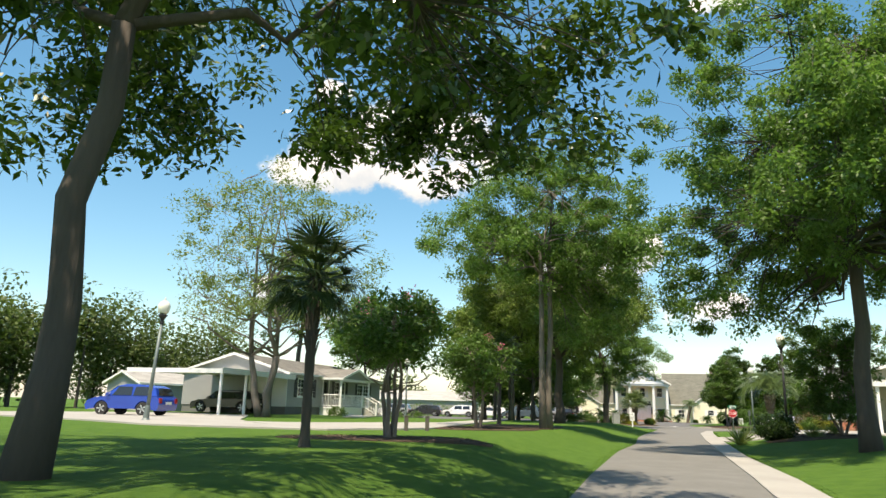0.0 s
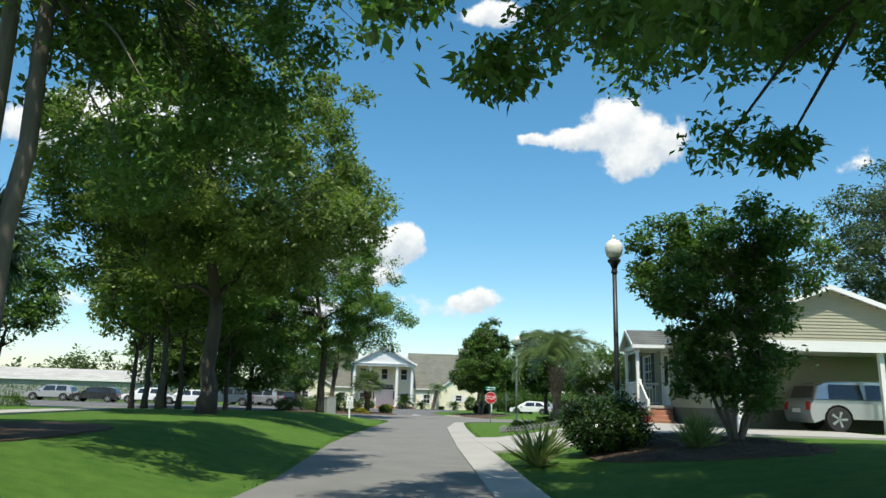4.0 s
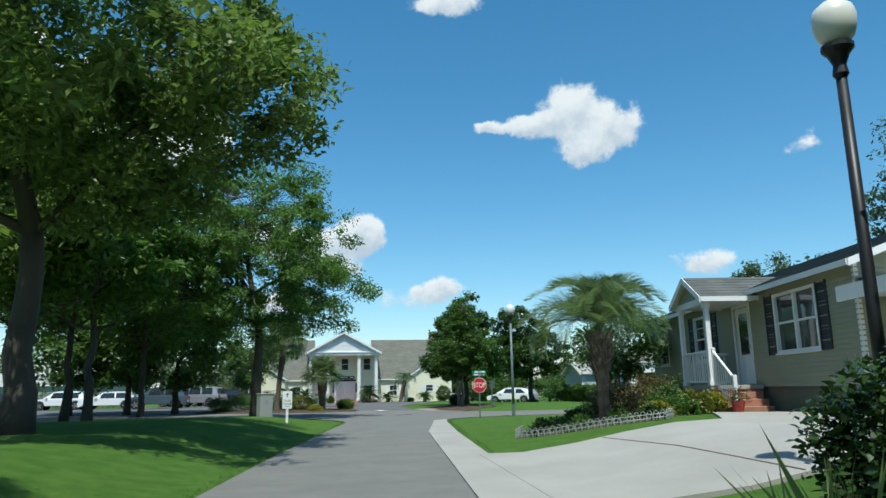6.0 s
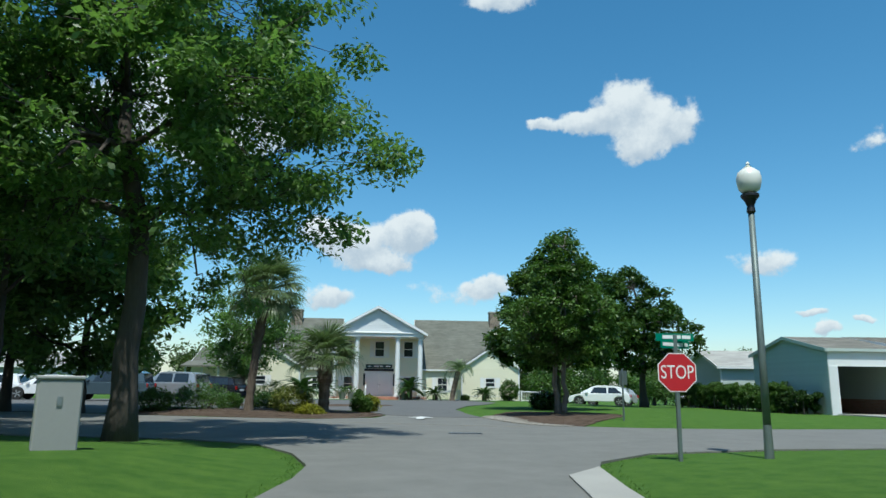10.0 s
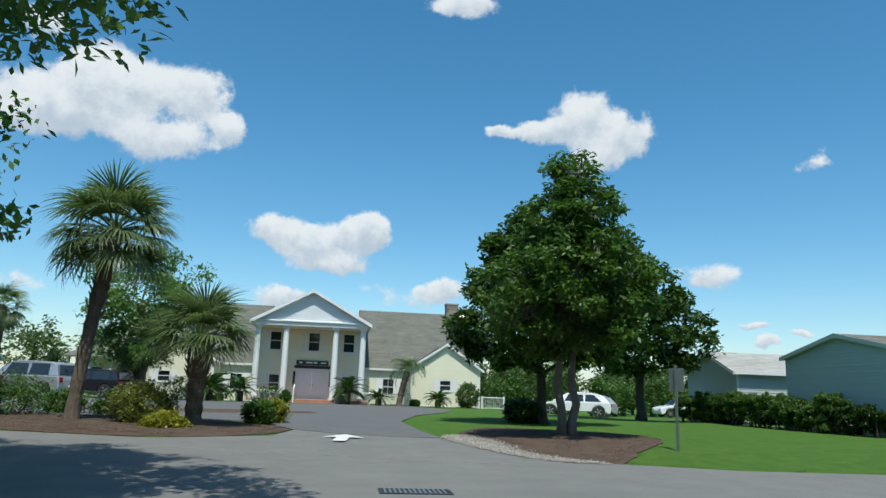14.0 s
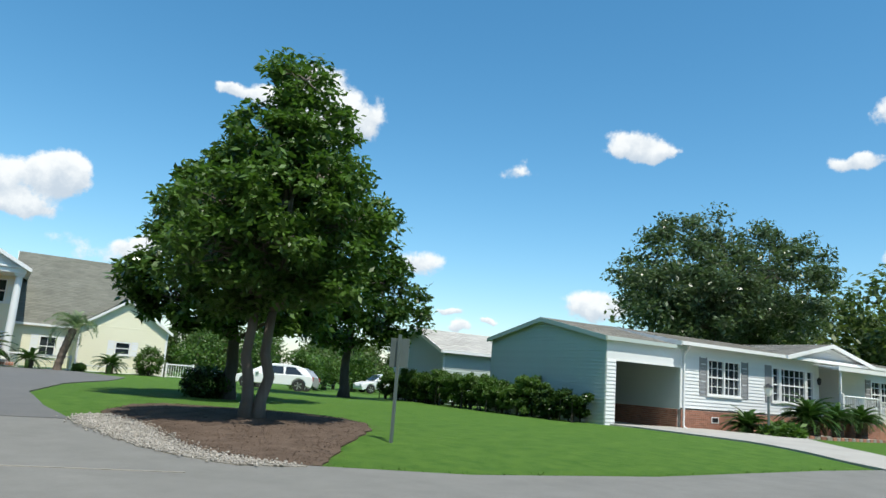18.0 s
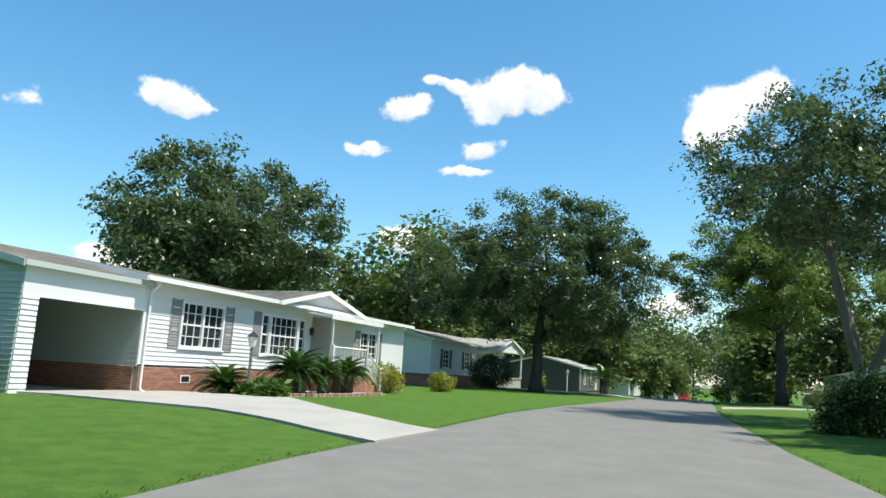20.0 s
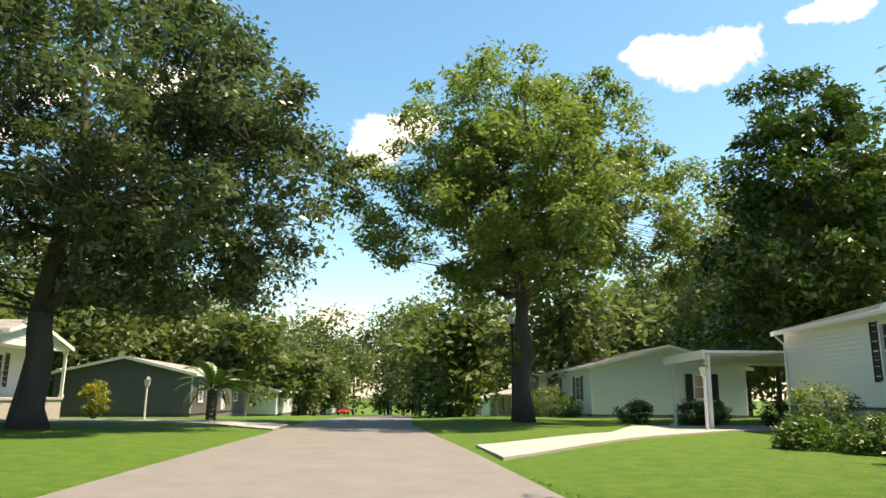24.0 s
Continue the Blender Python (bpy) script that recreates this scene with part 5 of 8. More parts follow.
sheet("driveway", DRIVE_C, CONCRETE, 0.05, "pale poured concrete driveway and curved front walk", "driveway")
sheet("driveway", [(-22, 27), (-9, 18.0), (-4, 18.6), (-3.2, 19.4), (-7, 22), (-9, 27), (-12.5, 41), (-18.5, 43), (-19, 30)], CONCRETE, 0.05, "pale concrete driveway before the grey home", "driveway")
sheet("footpath", [(-4.5, 19.2), (-2.0, 20.6), (-1.0, 22.4), (0.4, 30.0), (3.2, 44.0), (2.3, 44.2), (-0.8, 31.0), (-2.6, 23.6), (-6.5, 24.6), (-8.2, 24.0)], CONCRETE, 0.055, "pale concrete path across the lawn", "footpath")
sheet("footpath", [(-7.0, 42.0), (-5.8, 42.6), (-5.4, 51.0), (-6.4, 52.2), (-7.4, 51.6)], CONCRETE, 0.055, "concrete walk to the porch steps", "footpath")
sheet("driveway", [(36.9, 60.4), (39.6, 59.8), (42.4, 62.6), (46.2, 64.9), (45.6, 68.7), (41.2, 69.6), (41.2, 68.6), (40.0, 64.4)], CONCRETE, 0.05, "pale concrete driveway into the carport", "driveway")
sheet("driveway", [(64.4, 48.4), (67.5, 47.6), (70.2, 42.4), (74.6, 38.6), (74.6, 32.5), (71.0, 33.5), (70.6, 38.0), (68.2, 42.6)], CONCRETE, 0.05, "narrow concrete driveway into the carport", "driveway")
sheet("driveway", [(76.0, 50.9), (79.4, 49.9), (82.0, 53.0), (84.0, 60.0), (81.0, 61.0), (79.5, 54.0)], CONCRETE, 0.05, "concrete driveway beside the lawn", "driveway")
for joint in ([(16.45, 37.2), (15.85, 34.4), (14.85, 31.35)],):
    sheet("drive_joint", [(x - 0.014, y) for x, y in joint] + [(x + 0.014, y) for x, y in joint[::-1]], MULCH, 0.054, "dark expansion joint across the concrete drive", "pavement joint", 1.0)
sheet("mulch_bed", blob(-1.9, 13.9, 2.2, 1.3, seed=3), MULCH, 0.035, "dark bark mulch round a crape myrtle", "mulch bed")
sheet("mulch_bed", blob(0.9, 24.6, 2.6, 2.0, turn=50, seed=4), MULCH, 0.035, "dark bark mulch under the lawn trees", "mulch bed")
sheet("mulch_bed", blob(2.6, 29.0, 2.0, 3.4, turn=-15, seed=5), MULCH, 0.035, "dark bark mulch under the lawn trees", "mulch bed")
sheet("mulch_bed", blob(15.2, 28.2, 2.2, 3.0, turn=-20, seed=6), MULCH, 0.035, "dark bark mulch round shrubs by the drive", "mulch bed")
ISLAND = [(10.9, 74.0), (14.6, 71.0), (17.8, 69.2), (20.0, 70.0), (21.2, 72.5), (20.4, 73.8), (17.4, 75.2), (13.2, 76.6)]
sheet("mulch_bed", ISLAND, MULCH, 0.05, "raised bark mulch island with palms and shrubs", "mulch bed", 1.2)
sheet("mulch_bed", [(15.0, 80.5), (19.5, 79.4), (23.6, 80.6), (23.2, 82.4), (19.0, 83.0), (14.8, 83.2)], MULCH, 0.08, "bark mulch strip before the clubhouse", "mulch bed", 1.2)
MAG_BED = [(25.0, 69.9), (24.7, 67.3), (24.35, 65.4), (24.45, 64.2), (25.06, 63.5), (26.1, 64.4), (28.5, 66.6), (29.4, 68.6), (29.2, 70.4), (27.2, 72.1), (25.5, 70.8)]
VERGE = [(24.15, 68.9), (23.85, 66.5), (23.85, 65.0), (24.2, 63.75), (24.9, 63.45), (24.5, 64.3), (24.4, 65.4), (24.75, 67.3), (25.0, 69.5), (24.6, 69.8)]
sheet("mulch_bed", MAG_BED, MULCH, 0.05, "bark mulch bed under the magnolia", "mulch bed", 0.5)
sheet("gravel_verge", VERGE, GRAVEL, 0.035, "pale loose gravel at the road edge", "gravel", 0.6)

SEAM = [(17.04, 67.00), (19.16, 65.86), (22.02, 64.10), (23.41, 63.33)]
sheet("road_seam", [(x, y - 0.016) for x, y in SEAM] + [(x, y + 0.016) for x, y in SEAM[::-1]], GRAVEL, 0.027, "thin pale worn seam across the asphalt", "road marking", 1.0)

# ---- clubhouse ----
CLUB_X, CLUB_Y, CLUB_TURN = 30.78, 100.0, -13.0


def clubhouse():
    c = thing("clubhouse", "cream two-storey clubhouse with a white columned portico", "clubhouse", CLUB_X, CLUB_Y, 0.0, CLUB_TURN)
    # local x along the front, 0 at the right column; y = 0 at the columns' line, the wall stands behind
    wy = 2.3
    fl = 0.32
    # centre block
    holes = [(-4.6, fl, 2.23, 1.95), (-3.9, 3.55, 0.85, 1.35), (-1.47, 3.55, 0.85, 1.35), (-6.55, 3.55, 0.85, 1.35), (-1.45, 0.7, 0.8, 1.25), (-6.45, 0.7, 0.8, 1.25)]
    part("wall", wall_shape(-7.15, -0.05, -0.2, 5.3, 0.2, holes, at_=wy), CREAM, c)
    siding(c, -7.15, -0.05, fl, 5.3, wy, -1, "x", holes, CREAM, 0.14)
    part("wall", Shape().box(-7.15, wy + 0.2, -0.2, -6.95, 12, 5.3), CREAM, c)
    part("wall", Shape().box(-0.25, wy + 0.2, -0.2, -0.05, 12, 5.3), CREAM, c)
    siding(c, wy + 0.02, 9.0, 2.7, 5.3, -0.05, 1, "y", [], CREAM, 0.14)
    for hx, hz, hw, hh in holes[1:]:
        window(c, hx, hz, hw, hh, wy, -1, "x", (WHITE, 0.36), 1, 2)
    door(c, -4.6, fl, 2.23, 1.95, wy, -1, WHITE, False, double=True)
    sign = part("transom_sign", Shape().box(-4.6, wy - 0.1, 2.62, -2.4, wy - 0.03, 2.94), SIGN_DARK, c, "dark green sign board over the door", bevel=0.015)
    part("transom", Shape().box(-4.72, wy - 0.07, 2.38, -2.25, wy - 0.03, 2.58), INK, c, "dark glazed transom over the door")
    for i, w in enumerate((0.28, 0.5, 0.3, 0.44)):
        part("sign_bar", Shape().box(-4.42 + i * 0.5, wy - 0.112, 2.73, -4.42 + i * 0.5 + w * 0.85, wy - 0.102, 2.83), SIGN_WHITE, sign)
    for x in (-4.78, -2.3):
        part("sidelight", Shape().box(x, wy - 0.05, fl + 0.85, x + 0.16, wy - 0.03, fl + 1.85), GLASS, c)
    # portico
    part("portico_floor", Shape().box(-7.6, -0.25, -0.2, 0.4, wy - 0.02, fl - 0.02), BRICK, c, bevel=0.02)
    steps(c, -5.2, -1.9, -0.25, 0.0, fl - 0.02, 2, 0.34, BRICK)
    for x in (-7.15, -5.3, -2.0, -0.15):
        col = Shape().box(x - 0.27, -0.12, fl - 0.02, x + 0.27, 0.42, fl + 0.14)
        col.lathe([(0.225, fl + 0.14), (0.235, fl + 0.2), (0.21, fl + 0.26), (0.205, 2.4), (0.18, 4.86), (0.215, 4.92), (0.23, 5.0)], 18, x, 0.15)
        col.box(x - 0.26, -0.11, 5.0, x + 0.26, 0.41, 5.1)
        part("column", col, WHITE, c)
    part("entablature", Shape().box(-7.45, -0.2, 5.1, 0.15, 0.5, 5.36).box(-7.55, -0.3, 5.36, 0.25, wy, 5.46), WHITE, c, bevel=0.015)
    part("portico_ceiling", Shape().box(-7.3, 0.5, 5.08, 0.0, wy, 5.14), WHITE, c)
    part("pediment", Shape().prism([(-7.3, 5.46), (0.0, 5.46), (-3.65, 7.4)], 1, -0.1, 0.1), WHITE, c)

    def top(z):
        u = (z - 5.46) / 1.94 * 3.65
        return (-7.3 + u, 0.0 - u)
    siding(c, -7.3, 0.0, 5.46, 7.3, -0.1, -1, "x", [], WHITE_VINYL, 0.14, top)
    gable_roof(c, -7.3, 0.0, -0.1, 8.0, 5.46, 2.0, SHINGLE_CLUB, over=0.36, axis="y", tab=(0.6, 0.16), thick=0.12)
    # main roof and the low fronts beside the portico
    for x0, x1, ridge in ((-0.05, 7.5, 4.55), (-11.6, -7.15, 4.55), (-16.6, -11.7, 3.6)):
        wins = [(1.45, 0.72, 0.9, 1.2)] if x0 > -1 else [(-9.1, 0.72, 0.9, 1.2)] if x0 > -12 else []
        part("wall", wall_shape(x0, x1, -0.2, 2.7, 0.2, wins, at_=wy + 0.4), CREAM, c)
        siding(c, x0, x1, 0.0, 2.7, wy + 0.4, -1, "x", wins, CREAM, 0.14)
        for hx, hz, hw, hh in wins:
            window(c, hx, hz, hw, hh, wy + 0.4, -1, "x", (WHITE, 0.4), 2, 2)
        for q in ((x0, 11.8, x1, 12), (x0, wy + 0.6, x0 + 0.2, 11.8), (x1 - 0.2, wy + 0.6, x1, 11.8)):
            part("wall", Shape().box(q[0], q[1], -0.2, q[2], q[3], 2.7), CREAM, c)
        gable_roof(c, x0, x1, wy + 0.4, 14.4, 2.7, ridge, SHINGLE_CLUB, over=0.25, tab=(0.6, 0.16))
        for gx in (x0 + 0.02, x1 - 0.18):
            part("gable_wall", Shape().prism([(wy + 0.5, 2.7), (14.2, 2.7), (8.4, 2.6 + ridge)], 0, gx, gx + 0.16), CREAM, c)
    # front-gabled wings
    for x0, x1, y0, pk, wx in ((3.25, 8.05, 0.2, 1.6, 1.95), (-14.9, -9.8, 0.2, 1.6, 1.6)):
        wins = [(x0 + wx, 1.15, 0.85, 0.75)]
        part("wall", wall_shape(x0, x1, -0.2, 2.7, 0.2, wins, at_=y0), CREAM, c)
        siding(c, x0, x1, 0.0, 2.7, y0, -1, "x", wins, CREAM, 0.14)
        siding(c, y0, wy + 0.4, 0.0, 2.7, x0, -1, "y", [], CREAM, 0.14)
        part("wall", Shape().prism([(x0, 2.7), (x1, 2.7), ((x0 + x1) / 2, 2.7 + pk)], 1, y0, y0 + 0.2).box(x0, y0 + 0.2, -0.2, x0 + 0.2, wy + 0.5, 2.7).box(x1 - 0.2, y0 + 0.2, -0.2, x1, wy + 0.5, 2.7), CREAM, c)

        def top2(z, a=x0, b=x1, p=pk):
            u = (z - 2.7) / p * (b - a) / 2
            return (a + u, b - u)
        siding(c, x0, x1, 2.7, 2.65 + pk, y0, -1, "x", [], CREAM, 0.14, top2)
        window(c, *wins[0], y0, -1, "x", (WHITE, 0.36), 1, 2)
        gable_roof(c, x0, x1, y0, 5.5, 2.7, pk, SHINGLE_CLUB, over=0.22, axis="y", tab=(0.6, 0.16))
        for q in (x0 - 0.02, x1 - 0.1):
            part("corner_trim", Shape().box(q, y0 - 0.03, 0, q + 0.12, y0 + 0.05, 2.65), WHITE, c)
    # open porch at the left end, with slim posts
    part("porch_slab", Shape().box(-19.0, 0.4, -0.2, -15.0, wy + 0.4, 0.12), CONCRETE, c)
    part("porch_roof", Shape().prism([(0.2, 2.5), (wy + 0.4, 2.95), (wy + 0.4, 3.07), (0.2, 2.62)], 0, -19.2, -14.9), SHINGLE_CLUB, c)
    for x in (-18.9, -17.6, -16.3):
        part("porch_post", Shape().box(x - 0.07, 0.5, 0.12, x + 0.07, 0.64, 2.55), WHITE, c, bevel=0.01)
    part("wall", wall_shape(-19.0, -16.6, -0.2, 2.7, 0.2, [(-18.2, 0.9, 0.85, 1.1)], at_=wy + 0.4), CREAM, c)
    window(c, -18.2, 0.9, 0.85, 1.1, wy + 0.4, -1, "x", None, 1, 2)
    part("wall", Shape().box(-19.0, wy + 0.6, -0.2, -18.8, 11, 2.7).box(-18.8, 10.8, -0.2, -16.6, 11, 2.7), CREAM, c)
    gable_roof(c, -19.0, -16.6, wy + 0.4, 11, 2.7, 1.6, SHINGLE_CLUB, over=0.2, tab=(0.6, 0.16))
    # stone chimneys
    for x, y, h in ((6.75, 7.6, 8.1), (-11.6, 7.6, 8.0)):
        rng = random.Random(int(x * 10))
        core = part("chimney", Shape().box(x, y, 4.6, x + 0.9, y + 0.9, h - 0.06), MORTAR, c, "rough field-stone chimney")
        s = Shape()
        z = 4.7
        while z < h - 0.12:
            hh = rng.uniform(0.13, 0.24)
            u = 0.0
            while u < 0.88:
                w = rng.uniform(0.14, 0.32)
                b = min(u + w - 0.02, 0.9)
                o = rng.uniform(0.015, 0.045)
                s.box(x + u, y - o, z, x + b, y + 0.02, min(z + hh - 0.02, h - 0.07))
                s.box(x + 0.88, y + u, z, x + 0.9 + o, y + b, min(z + hh - 0.02, h - 0.07))
                s.box(x - o, y + u, z, x + 0.02, y + b, min(z + hh - 0.02, h - 0.07))
                u += w
            z += hh
        part("stones", s, STONE, core)["kind"] = "stuff"
        part("cap", Shape().box(x - 0.08, y - 0.08, h - 0.06, x + 0.98, y + 0.98, h + 0.04), MORTAR, core)
    # low white picket rail along the front
    for a, b, hh in (((-1.8, -0.3), (3.0, -0.4), 0.8), ((3.2, -0.4), (7.9, -0.4), 0.42), ((8.1, -0.4), (9.6, -0.5), 0.8), ((-12.0, -0.5), (-5.4, -0.3), 0.8)):
        railing(c, a, b, 0.02, 0.02, hh, 0.13)
    railing(c, (-4.5, -0.3), (-4.5, -1.1), fl, 0.05, 0.85)
    return c


clubhouse()

# ---- homes ----
SH_B, SH_G = (SHUTTER_BLACK, 0.42), (SHUTTER_GREY, 0.40)


def home_corner():
    """The beige home at the corner, long front to the side street, carport at its near end."""
    zg = 0.5
    a = radians(-111)
    ax, ay = math.cos(a), math.sin(a)
    s0 = -10.3
    p0 = (23.5 + ax * s0, 39.55 + ay * s0)
    o = -s0
    ops = [win(o + 0.0, 1.97, 2.05, 1.5, (SHUTTER_BLACK, 0.45), sash=2, cols=1, rows=2, blind=True), dor(o - 2.45, 1.22, 0.95, 2.15), win(o - 5.7, 1.97, 1.5, 1.45, (SHUTTER_BLACK, 0.4), cols=2, rows=4), win(o - 9.4, 1.97, 1.0, 1.4, None, cols=2, rows=4)]
    h = home("olive-beige vinyl home with black shutters and a small porch", p0, -111, 13.9, 8.0, 1.15, 3.75, 1.5, KHAKI, SHINGLE_DARK, SKIRT, ops, board_step=0.11)
    porch(h, o - 3.1, o - 1.0, 1.45, 1.2, 3.45, 0.62, SHINGLE_DARK, KHAKI, zg - 0.1, (-1.3, -0.2, 4, "side"))
    # carport at the near end
    x0, x1 = 13.9, 17.0
    s = Shape().box(x0 + 0.02, -0.4, 2.95, x1, 8.2, 3.03)
    part("carport_roof", s, WHITE, h)
    part("carport_fascia", Shape().box(x1, -0.45, 2.85, x1 + 0.06, 8.25, 3.16).box(x0 + 0.02, -0.46, 2.85, x1, -0.40, 3.16), WHITE, h)
    rows = Shape()
    for i in range(13):
        xx = x0 + 0.05 + i * 0.235
        rows.poly([(xx, -0.4, 3.36 - i * 0.022), (xx + 0.235, -0.4, 3.34 - i * 0.022 - 0.014), (xx + 0.235, 8.2, 3.34 - i * 0.022 - 0.014), (xx, 8.2, 3.36 - i * 0.022)])
    part("carport_covering", rows, SHINGLE_LIGHT, h)
    for px, py in ((x1 - 0.15, -0.25), (x1 - 0.15, 3.9), (x1 - 0.15, 8.0)):
        part("carport_post", Shape().box(px - 0.07, py - 0.07, zg - 0.5, px + 0.07, py + 0.07, 2.96), WHITE, h, bevel=0.01)
    return h


home_corner()


def home_green():
    """The sage and white home with a gabled carport."""
    p0 = (41.0, 69.5)
    recess = dict(kind="recess", hole=(8.35, 0.85, 1.45, 2.05))
    bay = (5.2, 1.25, 2.75, 1.4)
    h = home("white vinyl home with grey shutters and red brick skirt", (p0[0] + 3.62 * math.cos(radians(-15)), p0[1] + 3.62 * math.sin(radians(-15))), -15, 16.6, 7.6, 0.78, 3.12, 0.62, WHITE_VINYL, SHINGLE, MORTAR,
             [win(1.4, 1.3, 1.9, 1.35, SH_G, sash=2, cols=3, rows=4), dict(kind="bay", hole=bay), recess, win(12.2, 1.35, 1.6, 1.2, SH_G, sash=2, cols=2, rows=4)], single=True, ends=(False, True), zoff=0.05, over=0.38)
    # wide window with a narrow sash on each side
    for x, w, cols in ((5.2, 0.5, 1), (5.72, 1.7, 5), (7.44, 0.5, 1)):
        window(h, x, bay[1], w, bay[3], 0.0, -1, "x", None, cols, 4, blind=cols == 5)
    window_shutter = Shape().box(4.77, -0.045, 1.22, 5.17, 0.0, 2.68)
    part("shutter", window_shutter, SHUTTER_GREY, h)
    # recessed entry
    part("entry_wall", wall_shape(8.35, 9.8, 0.78, 2.95, 0.12, [(8.6, 0.86, 0.92, 1.98)], at_=1.1), WHITE_VINYL, h)
    for x in (8.23, 9.8):
        part("entry_wall", Shape().box(x, 0.141, 0.79, x + 0.12, 1.22, 2.95), WHITE_VINYL, h)
    part("entry_ceiling", Shape().box(8.35, 0.141, 2.9, 9.8, 1.1, 2.95), WHITE, h)
    door(h, 8.6, 0.86, 0.92, 1.98, 1.1, -1, WHITE)
    lan = part("wall_lantern", Shape().lathe([(0.03, 2.1), (0.07, 2.14), (0.09, 2.34), (0.02, 2.42)], 6, 8.2, -0.12), IRON, h)
    part("bracket", Shape().tube([(8.2, -0.02, 2.3), (8.2, -0.12, 2.42)], [0.012, 0.012], 5), IRON, lan)
    brick_face(h, 0.0, 8.2, 0.02, 0.72, 0.0, single=290)
    brick_face(h, 10.9, 16.6, 0.02, 0.72, 0.0, single=0)
    v = part("vent", Shape().box(1.6, -0.068, 0.30, 2.0, -0.06, 0.52), WHITE, h)
    part("grille", Shape().box(1.64, -0.072, 0.33, 1.96, -0.069, 0.49), IRON, v)
    # shallow cross gable, metal awning, deck and side steps
    part("gable_wall", Shape().prism([(5.9, 3.1), (11.5, 3.1), (8.7, 3.72)], 1, -0.2, -0.06), WHITE_VINYL, h)
    siding(h, 5.9, 11.5, 3.1, 3.7, -0.2, -1, "x", [], WHITE_VINYL, 0.125, lambda z: (5.9 + (z - 3.1) / 0.62 * 2.8, 11.5 - (z - 3.1) / 0.62 * 2.8))
    gable_roof(h, 5.8, 11.6, -0.24, 3.6, 3.1, 0.66, SHINGLE, over=0.22, axis="y", tab=(0.6, 0.2))
    aw = part("awning", Shape().prism([(-1.3, 2.72), (-0.21, 2.9), (-0.21, 2.95), (-1.3, 2.84)], 0, 7.6, 11.7), WHITE, h, "ribbed white metal awning", bevel=0.008)
    part("awning_fascia", Shape().box(7.58, -1.34, 2.7, 11.72, -1.301, 2.87), WHITE, aw)
    for x in (7.9, 11.6):
        part("awning_post", Shape().box(x - 0.03, -1.24, 0.86, x + 0.03, -1.18, 2.73), WHITE, h)
    part("porch_deck", Shape().box(7.7, -1.4, 0.72, 10.4, -0.04, 0.85), CONCRETE, h, bevel=0.012)
    part("porch_base", Shape().box(7.78, -1.32, -0.3, 10.32, -0.045, 0.719), BRICK, h)
    brick_face(h, 7.78, 10.32, 0.02, 0.70, -1.33, single=120)
    for i in range(4):
        part("step", Shape().box(10.4 + 0.3 * i, -1.35, -0.2, 10.7 + 0.3 * i, -0.25, 0.85 - 0.17 * (i + 1)), BRICK, h, bevel=0.012)
    railing(h, (7.8, -1.34), (10.4, -1.34), 0.85, 0.85, 0.85)
    for y in (-1.34, -0.28):
        railing(h, (10.4, y), (11.7, y), 0.85, 0.1, 0.85)
    gutter_pipe(h, 0.1, -0.02, 0.0, 3.02)
    # carport as a thing of its own: side wall, front header, roof
    c = thing("carport", "sage green lap-sided carport with a white front", "carport", p0[0], p0[1], 0.05, -15)
    W = 6.9
    part("side_wall", wall_shape(0.0, W, -0.3, 2.95, 0.13, [], plane="y", at_=0.0).prism([(0, 2.95), (W, 2.95), (W / 2, 3.68)], 0, 0, 0.13), SAGE, c)

    def top(z):
        if z <= 2.95:
            return (0.0, W)
        u = (z - 2.95) / 0.75 * W / 2
        return (u, W - u)
    siding(c, 0, W, 0.0, 3.66, 0.0, -1, "y", [], SAGE, 0.125, top, single=True)
    part("header", Shape().box(0.0, -0.02, 2.25, 3.58, 0.12, 2.95), WHITE_VINYL, c)
    part("header_trim", Shape().box(0.4, -0.035, 2.2, 3.58, -0.021, 2.28), WHITE, c)
    part("pier", Shape().box(0.0, -0.02, 0.0, 0.42, 0.12, 2.25), WHITE_VINYL, c)
    siding(c, 0.0, 0.42, 0.02, 2.25, -0.02, -1, "x", [], WHITE_VINYL, 0.125)
    part("back_wall", Shape().box(0.13, W - 0.13, -0.2, 3.58, W, 2.95), SAGE, c)
    part("carport_ceiling", Shape().box(0.13, 0.12, 2.9, 3.58, W - 0.13, 2.95), WHITE, c)
    gable_roof(c, 0.0, 3.58, 0, W, 2.95, 0.73, SHINGLE, over=0.16, trim=SAGE)
    part("slab", Shape().box(0.13, 0.0, -0.1, 3.58, W - 0.13, 0.03), CONCRETE, c)
    # house end wall within the carport: brick foot and sage boards
    siding(h, 0, 7.4, 0.72, 2.86, -0.02, -1, "y", [], SAGE, 0.125)
    brick_face(h, 0.1, 7.3, 0.03, 0.72, -0.005, -1, "y", single=0)
    return h


home_green()


